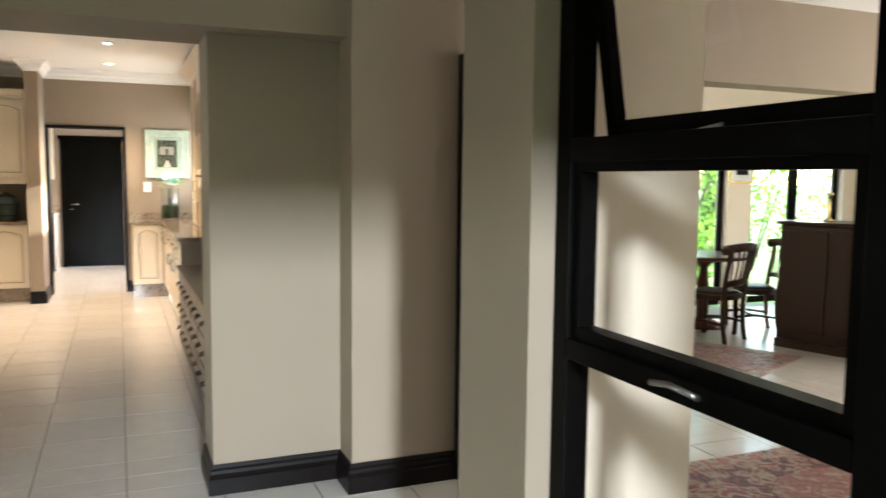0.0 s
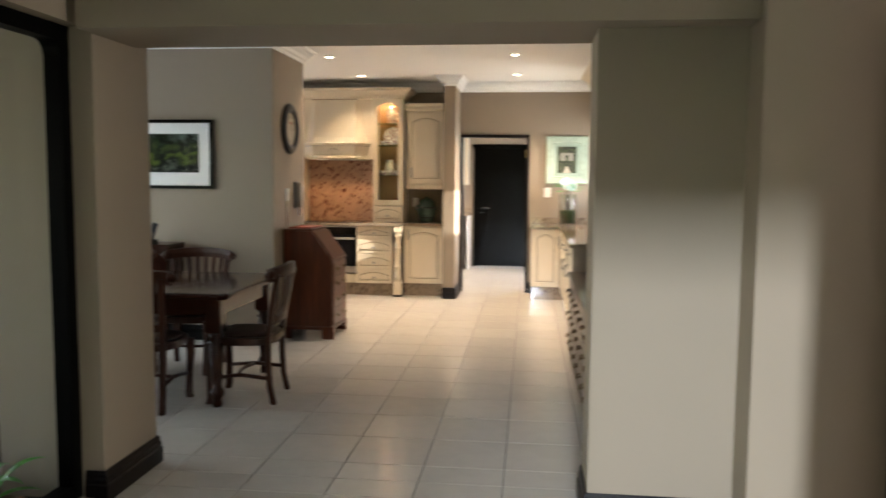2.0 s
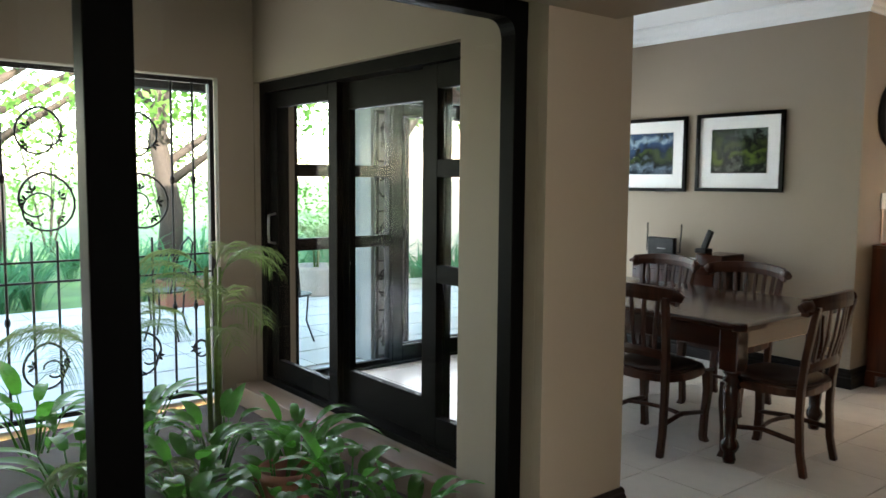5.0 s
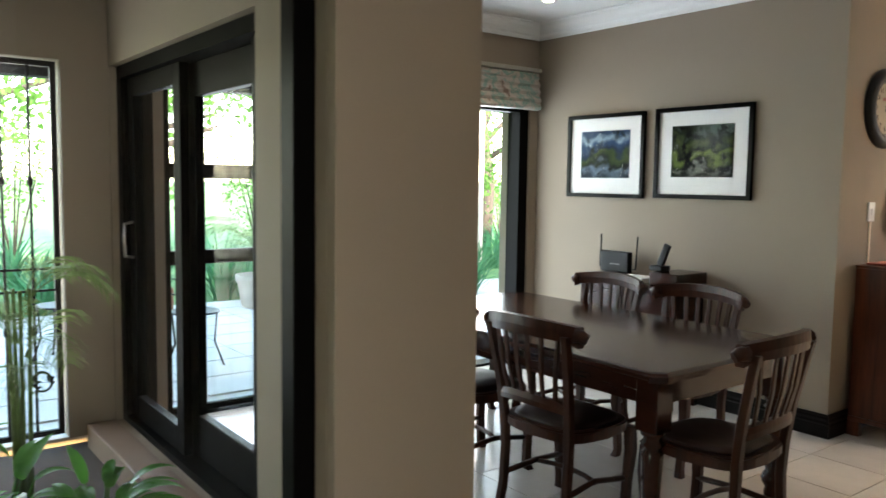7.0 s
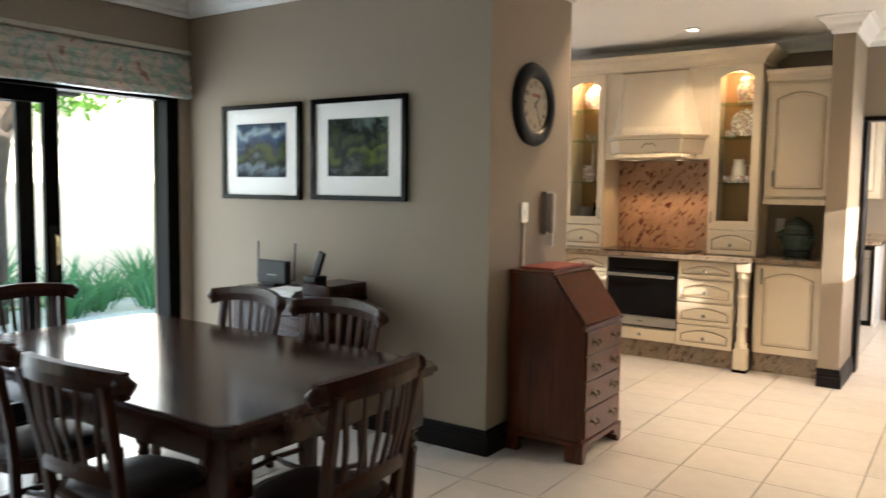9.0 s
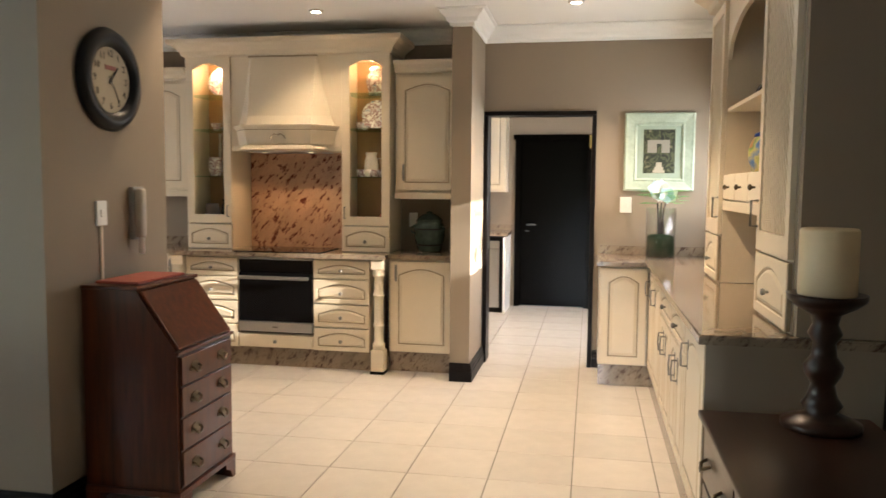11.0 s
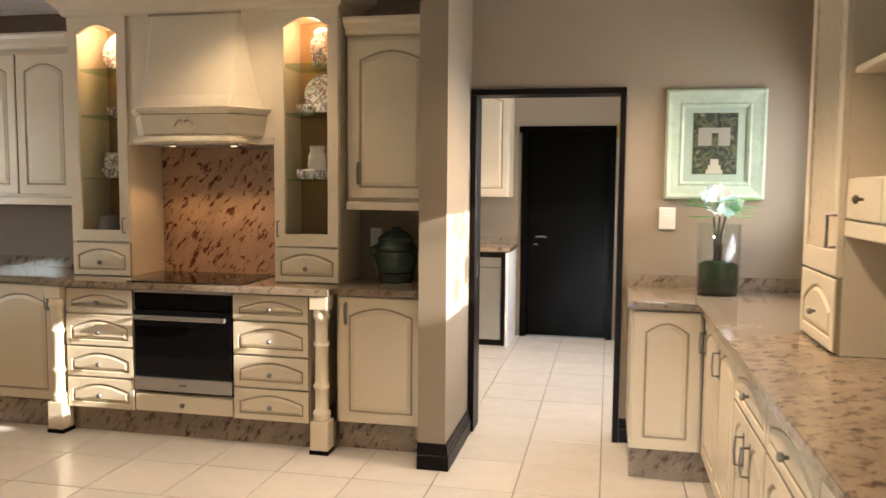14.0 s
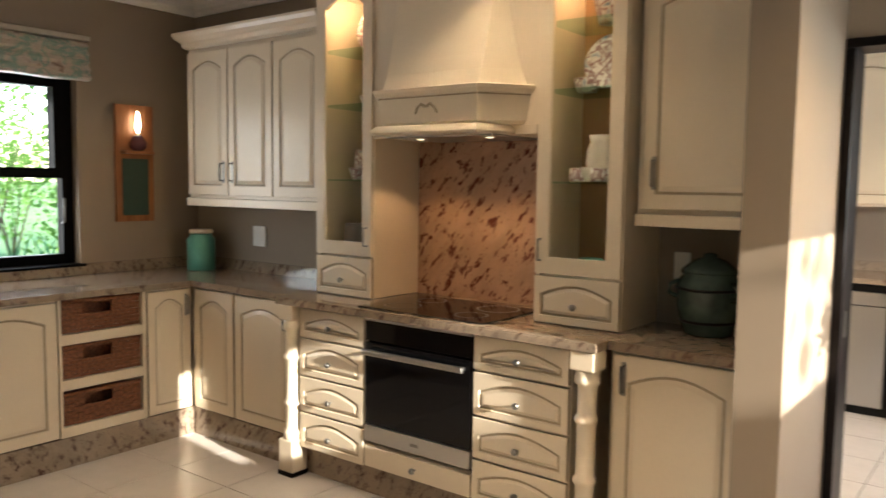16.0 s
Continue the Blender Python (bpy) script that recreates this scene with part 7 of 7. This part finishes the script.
def leaf_cloud(bm, c, r, count, size, rnd, squash=0.7):
    for _ in range(count):
        v = Vector((rnd.gauss(0, 1), rnd.gauss(0, 1), rnd.gauss(0, 1))).normalized() * r * rnd.uniform(0.55, 1.0) ** 0.6
        p = Vector(c) + Vector((v.x, v.y, v.z * squash))
        a = Vector((rnd.uniform(-1, 1), rnd.uniform(-1, 1), rnd.uniform(-1, 1))).normalized()
        b = a.cross(Vector((rnd.uniform(-1, 1), rnd.uniform(-1, 1), rnd.uniform(-1, 1)))).normalized()
        s = size * rnd.uniform(0.6, 1.3)
        bm.faces.new([bm.verts.new(q) for q in (p, p + a * s * 0.5 + b * s * 0.28, p + a * s, p + a * s * 0.5 - b * s * 0.28)])


def tree(x, y, h, crown, seed, label, clumps=16, leaf=0.14):
    rnd = random.Random(seed)
    t = thing("garden_tree", pose(x, y, -0.1), label, "tree", "garden trees")
    bm = bmesh.new()
    tube(bm, [(0, 0, 0), (0.1, 0.05, h * 0.25), (0.0, -0.1, h * 0.5), (0.15, 0.0, h * 0.75)], 0.2, 10, 0.09)
    part("trunk", bm, M_BARK, t)
    for k in range(6):
        bm = bmesh.new()
        a = k * 1.05 + rnd.random()
        z = h * (0.35 + 0.07 * k)
        tube(bm, [(0.05, 0, z), (0.05 + crown * 0.4 * math.cos(a), crown * 0.4 * math.sin(a), z + h * 0.12), (0.05 + crown * 0.8 * math.cos(a), crown * 0.8 * math.sin(a), z + h * 0.18)], 0.07, 7, 0.02)
        part("limb", bm, M_BARK, t)
    bm = bmesh.new()
    for k in range(clumps):
        a, rr = rnd.random() * 6.283, crown * rnd.uniform(0.25, 1.0)
        leaf_cloud(bm, (rr * math.cos(a), rr * math.sin(a), h * rnd.uniform(0.55, 1.02)), crown * rnd.uniform(0.28, 0.45), 230, leaf, rnd)
    tagged(part("crown", bm, M_LEAF3, t), kind="stuff")
    return t


tree(-11.5, 9.0, 5.2, 2.6, 21, "leafy garden tree with a pale trunk")
tree(-12.0, 3.6, 5.6, 2.8, 22, "leafy garden tree shading the lawn")
tree(-14.5, -1.0, 6.0, 3.0, 23, "leafy garden tree behind the patio")
tree(-13.5, 14.5, 6.0, 3.0, 24, "leafy garden tree behind the lawn")
tree(-10.6, 5.6, 4.2, 2.0, 27, "young leafy tree at the patio edge", 14, 0.12)
tree(-10.4, 0.6, 4.4, 2.1, 28, "young leafy tree beyond the grille", 14, 0.12)
tree(6.0, 13.0, 5.0, 2.6, 25, "leafy garden tree beyond the lounge")
tree(10.5, 12.0, 5.5, 2.8, 26, "leafy garden tree beyond the lounge doors")


def forked_tree(x, y, seed, label):
    rnd = random.Random(seed)
    t = thing("garden_tree", pose(x, y, -0.1), label, "tree", "garden trees")
    for name, pts, r0, r1 in (("trunk", [(0, 0, 0), (0.03, 0.02, 0.7), (0.0, 0.05, 1.4), (0.06, 0.16, 2.3), (0.1, 0.3, 3.4)], 0.19, 0.1), ("limb", [(0.0, 0.02, 1.1), (0.02, -0.25, 1.6), (-0.02, -0.55, 2.1), (0.0, -0.95, 2.9)], 0.12, 0.06), ("limb", [(0.04, 0.1, 2.0), (0.35, 0.3, 2.5), (0.8, 0.7, 2.9)], 0.08, 0.03), ("limb", [(0.0, -0.5, 2.0), (0.4, -0.9, 2.5), (0.7, -1.3, 2.8)], 0.06, 0.025)):
        bm = bmesh.new()
        tube(bm, pts, r0, 10, r1)
        part(name, bm, M_BARK, t)
    bm = bmesh.new()
    for k in range(34):
        a, rr = rnd.random() * 6.283, 2.7 * rnd.uniform(0.15, 1.0)
        leaf_cloud(bm, (rr * math.cos(a), rr * math.sin(a), rnd.uniform(2.55, 4.2)), rnd.uniform(0.35, 0.7), 170, 0.13, rnd)
    tagged(part("crown", bm, M_LEAF3, t), kind="stuff")


forked_tree(-8.2, 7.75, 61, "dark forked garden tree beside the patio")


def shrub(x, y, r, h, seed, label, leaf=0.1, count=1500):
    rnd = random.Random(seed)
    t = thing("garden_shrub", pose(x, y, -0.1), label, "shrub", "garden shrubs")
    bm = bmesh.new()
    for k in range(9):
        a, q = rnd.random() * 6.28, r * 0.6 * rnd.random()
        leaf_cloud(bm, (q * math.cos(a), q * math.sin(a), h * rnd.uniform(0.2, 0.75)), r * rnd.uniform(0.4, 0.6), count // 9, leaf, rnd, 0.9)
    tagged(part("foliage", bm, M_LEAF3, t), kind="stuff")
    bm = bmesh.new()
    for k in range(5):
        a = k * 1.3
        tube(bm, [(0.05 * math.cos(a), 0.05 * math.sin(a), 0), (r * 0.4 * math.cos(a), r * 0.4 * math.sin(a), h * 0.6)], 0.025, 6, 0.01)
    part("stem", bm, M_BARK, t)


rnd = random.Random(77)
for k in range(13):
    shrub(-16.2 + rnd.uniform(-0.8, 0.8), -9 + k * 2.4, 1.5, 2.6 + rnd.uniform(-0.4, 1.2), 100 + k, "dense green garden shrub in the border")


for k, (x, y, r, h) in enumerate([(-8.2, 12.4, 1.1, 1.7), (-9.8, 13.2, 1.4, 3.2), (-7.2, 12.9, 1.0, 1.4), (-11.0, 12.0, 1.3, 3.4), (-10.8, 9.4, 1.2, 4.0), (7.0, 10.4, 1.2, 2.6), (8.8, 10.8, 1.3, 2.8), (10.6, 11.0, 1.4, 3.0), (8.0, 9.6, 0.8, 1.2)]):
    shrub(x, y, r, h, 700 + k, "leafy green shrub near the house wall")


def grass_clump(x, y, h, seed, label, count=60, name="grass_clump"):
    rnd = random.Random(seed)
    bm = bmesh.new()
    for k in range(count):
        az = rnd.random() * 6.283
        r = 0.15 * rnd.random()
        blade(bm, (r * math.cos(az), r * math.sin(az), 0), az, h * rnd.uniform(0.7, 1.2), 0.035, rnd.uniform(1.0, 1.45), rnd.uniform(0.6, 1.7), 4)
    t = thing(name, pose(x, y, -0.1), label, "plant", "strap-leaved border plants")
    tagged(part("leaf_tuft", bm, M_LEAF4, t), kind="stuff")


for k in range(26):
    grass_clump(-9.4 + rnd.uniform(-0.3, 0.3), -2.5 + k * 0.42 * rnd.uniform(0.95, 1.05), rnd.uniform(0.7, 1.15), 500 + k, "tall strap-leaved green plant edging the patio", 45)
for k in range(22):
    grass_clump(-11.2 + rnd.uniform(-1.2, 1.2), -3 + k * 0.85, rnd.uniform(0.6, 1.0), 300 + k, "strap-leaved green border plant")
for k, (gx, gy) in enumerate([(-8.1, 7.5), (-8.4, 7.15), (-8.0, 8.5), (-8.2, 8.95), (-7.9, 9.5)]):
    grass_clump(gx, gy, rnd.uniform(0.65, 0.9), 450 + k, "strap-leaved blue-green plant under the forked tree", 55)
for k in range(5):
    grass_clump(-8.9 + rnd.uniform(-0.3, 0.3), 8.9 + k * 0.6, rnd.uniform(0.6, 0.9), 400 + k, "strap-leaved green plant at the patio edge")
pot_t = thing("garden_pot", pose(-8.25, 6.68, -0.018), "round cream garden pot on the patio", "pot")
bm = bmesh.new()
lathe(bm, [(0.2, 0), (0.23, 0.02), (0.27, 0.28), (0.3, 0.33), (0.3, 0.38), (0.26, 0.38), (0.25, 0.33)], 24)
part("body", bm, M_POT, pot_t)
palm(-8.25, 6.68, 0.33, 31, 14, 1.0, 0.3, "young palm growing in a garden pot", "potted_palm")
trough = thing("garden_trough", pose(-8.4, 5.2, -0.018), "low terracotta trough on the patio", "pot")
boxes("body", M_TERRA, trough, (-0.18, 0.18, -0.45, 0.45, 0, 0.3), bevel=0.015)
boxes("soil", M_SOIL, trough, (-0.15, 0.15, -0.42, 0.42, 0.301, 0.31))


def bistro_chair(x, y, rz):
    t = thing("bistro_chair", pose(x, y, -0.018, 0, 0, rz), "black wrought iron bistro chair on the patio", "chair", "patio chairs")
    bm = bmesh.new()
    lathe(bm, [(0.19, 0.44), (0.2, 0.447), (0.19, 0.455)], 24)
    part("seat", bm, M_IRON, t)
    for a in (0.8, 2.35, 3.95, 5.5):
        bm = bmesh.new()
        tube(bm, [(0.17 * math.cos(a), 0.17 * math.sin(a), 0.44), (0.15 * math.cos(a), 0.15 * math.sin(a), 0.2), (0.22 * math.cos(a), 0.22 * math.sin(a), 0.0)], 0.009, 6)
        part("leg", bm, M_IRON, t)
    bm = bmesh.new()
    tube(bm, [(-0.17, -0.1, 0.44), (-0.19, -0.16, 0.7), (-0.14, -0.2, 0.88), (0, -0.21, 0.94), (0.14, -0.2, 0.88), (0.19, -0.16, 0.7), (0.17, -0.1, 0.44)], 0.009, 6)
    for z in (0.6, 0.72):
        tube(bm, [(-0.185, -0.15, z), (0, -0.19, z), (0.185, -0.15, z)], 0.007, 6)
    part("backrest", bm, M_IRON, t)


bistro_chair(-5.75, 5.0, 30)
bistro_chair(-6.6, 4.2, 140)
wall("wall_garden", -9.9, -9.6, 8.4, 11.2, -0.1, 3.0, material=M_CREAM_WALL, label="pale sunlit garden wall beyond the patio")
# roof over the patio edge: beam and rafters
ver = thing("patio_roof", Matrix.Identity(4), "timber patio roof with rafters outside the doors", "roof")
boxes("roof_sheet", mat("weathered_roof", (0.25, 0.21, 0.17), 0.8), ver, (-6.3, WEST - 0.26, 3.6, 7.6, 2.5, 2.54))
for k in range(7):
    boxes("rafter", M_BARK, ver, (-6.3, WEST - 0.26, 3.7 + k * 0.62, 3.78 + k * 0.62, 2.38, 2.499))
boxes("beam", M_BARK, ver, (-6.3, -6.15, 3.6, 7.6, 2.2, 2.379))

# ---- lounge seen through the side window ----
def rug(x, y, rz, w, d, label):
    t = thing("rug", pose(x, y, 0.001, 0, 0, rz), label, "rug")
    red = picture_mat("red_persian_pile", [(0.10, 0.012, 0.014), (0.22, 0.03, 0.03), (0.30, 0.25, 0.18), (0.16, 0.018, 0.02), (0.03, 0.02, 0.04), (0.24, 0.04, 0.035)], 11.0)
    boxes("border", picture_mat("rug_border_pile", [(0.34, 0.28, 0.2), (0.25, 0.05, 0.045), (0.36, 0.3, 0.22), (0.06, 0.04, 0.05)], 14.0), t, (-w / 2, w / 2, -d / 2, d / 2, 0, 0.008))
    boxes("field", red, t, (-w / 2 + 0.12, w / 2 - 0.12, -d / 2 + 0.12, d / 2 - 0.12, 0.0085, 0.011))
    bm = bmesh.new()
    lathe(bm, [(0.3, 0.0115), (0.29, 0.0135)], 12)
    for v in bm.verts:
        v.co.x *= 1.4
    part("medallion", bm, picture_mat("medallion_pile", [(0.3, 0.26, 0.2), (0.22, 0.05, 0.05), (0.34, 0.3, 0.24)], 16.0), t)


rug(3.4, 2.85, 0, 1.9, 1.2, "red patterned persian rug on the tiles")
rug(4.75, 5.3, 25, 1.2, 1.0, "faded red patterned rug near the cabinet")
for x, y, a in ((5.35, 6.0, 20), (5.95, 6.15, 60), (5.6, 6.9, 190)):
    copy_thing(chair, pose(x, y, 0, 0, 0, a))["group"] = "chairs in the lounge"
lt = thing("lounge_table", pose(5.7, 6.55, 0), "round reddish wooden table in the lounge", "table")
bm = bmesh.new()
lathe(bm, [(0.42, 0.7), (0.45, 0.71), (0.45, 0.73), (0.43, 0.74)], 28)
part("tabletop", bm, M_BUREAU, lt)
bm = bmesh.new()
lathe(bm, [(0.25, 0), (0.22, 0.05), (0.05, 0.1), (0.06, 0.4), (0.04, 0.6), (0.12, 0.7)], 20)
part("pedestal", bm, M_BUREAU, lt)
sb = thing("sideboard", pose(6.1, 5.0, 0, 0, 0, -72), "tall dark wooden sideboard in the lounge", "sideboard")
boxes("body", M_CHEST, sb, (-0.65, 0.65, -0.25, 0.25, 0.08, 1.1), bevel=0.01)
boxes("top", M_CHEST, sb, (-0.68, 0.68, -0.28, 0.28, 1.101, 1.13), bevel=0.008)
boxes("plinth", M_CHEST, sb, (-0.66, 0.66, -0.26, 0.26, 0, 0.079))
for x in (-0.43, 0, 0.43):
    boxes("door", M_CHEST, sb, (x - 0.2, x + 0.2, -0.268, -0.251, 0.15, 1.05), bevel=0.006)
for k, x in enumerate((-0.35, 0.1, 0.4)):
    t = thing("candle_holder", sb.matrix_world @ pose(x, 0, 1.131), "slim brass candle holder on the sideboard", "candlestick", "brass candle holders")
    bm = bmesh.new()
    lathe(bm, [(0.05, 0), (0.05, 0.01), (0.012, 0.03), (0.012, 0.22), (0.035, 0.24), (0.03, 0.25)], 14)
    part("stem", bm, M_GOLD, t)
for x0, x1 in ((6.2, 6.85), (7.2, 7.95), (7.95, 8.7)):
    t = thing("window_4", Matrix.Identity(4), "tall glazed garden door of the lounge", "window", "", "structure")
    glazed_leaf(t, "x", 7.6, x0 + 0.002, x1 - 0.002, 0.0, 2.098, (), stile=0.06)
pic = thing("framed_print", pose(7.02, 7.498, 1.45), "small gilt framed print on the lounge wall", "picture")
boxes("frame", M_GOLD, pic, (-0.18, 0.18, -0.025, 0, 0, 0.42), bevel=0.004)
boxes("mount", M_PAPER, pic, (-0.15, 0.15, -0.028, -0.0255, 0.03, 0.39))
boxes("print", ART2, pic, (-0.09, 0.09, -0.0305, -0.0285, 0.1, 0.32))

# ---- floor tiles, each a piece of its floor ----
PITCH, DEEP, X_JOINT, Y_JOINT = 0.4162, 0.4215, -0.188, 4.52


def tile_mesh(w, d):
    bm = bmesh.new()
    vs = box(bm, -w / 2, w / 2, -d / 2, d / 2, -0.006, 0.0)
    top = [e for e in bm.edges if all(v.co.z > -0.001 for v in e.verts)]
    bmesh.ops.bevel(bm, geom=top, offset=0.0009, segments=1, affect="EDGES")
    return mesh_from("tile", bm, M_TILE)


TILE_WHOLE = tile_mesh(PITCH - 0.006, DEEP - 0.006)


def lay(parent, x0, x1, y0, y1, near):
    rest = bmesh.new()
    i0, i1 = math.floor((x0 - X_JOINT) / PITCH), math.ceil((x1 - X_JOINT) / PITCH)
    j0, j1 = math.floor((y0 - Y_JOINT) / DEEP), math.ceil((y1 - Y_JOINT) / DEEP)
    for i in range(i0, i1):
        for j in range(j0, j1):
            a, b = X_JOINT + i * PITCH, Y_JOINT + j * DEEP
            u0, u1, v0, v1 = max(a, x0), min(a + PITCH, x1), max(b, y0), min(b + DEEP, y1)
            if u1 - u0 < 0.03 or v1 - v0 < 0.03:
                continue
            cx, cy = (u0 + u1) / 2, (v0 + v1) / 2
            if near(cx, cy):
                whole = u1 - u0 > PITCH - 1e-4 and v1 - v0 > DEEP - 1e-4
                ob = new("tile", TILE_WHOLE if whole else tile_mesh(u1 - u0 - 0.006, v1 - v0 - 0.006))
                ob.parent = parent
                ob.matrix_basis = Matrix.Translation((cx, cy, 0))
            else:
                box(rest, u0 + 0.003, u1 - 0.003, v0 + 0.003, v1 - 0.003, -0.006, 0)
    if len(rest.verts):
        tagged(part("tile_field", rest, M_TILE, parent, "pale ceramic floor tiles"), kind="stuff")
    else:
        rest.free()


lay(floor, -1.6, 1.75, -2.9, 4.3, lambda x, y: y > 2.2)
lay(floor_main, WEST, EAST, 4.3, 14.05, lambda x, y: -2.6 < x < 0.8 and 4.3 < y < 11.5)
lay(floor_lounge, 1.75, 9.0, -2.9, 7.5, lambda x, y: False)
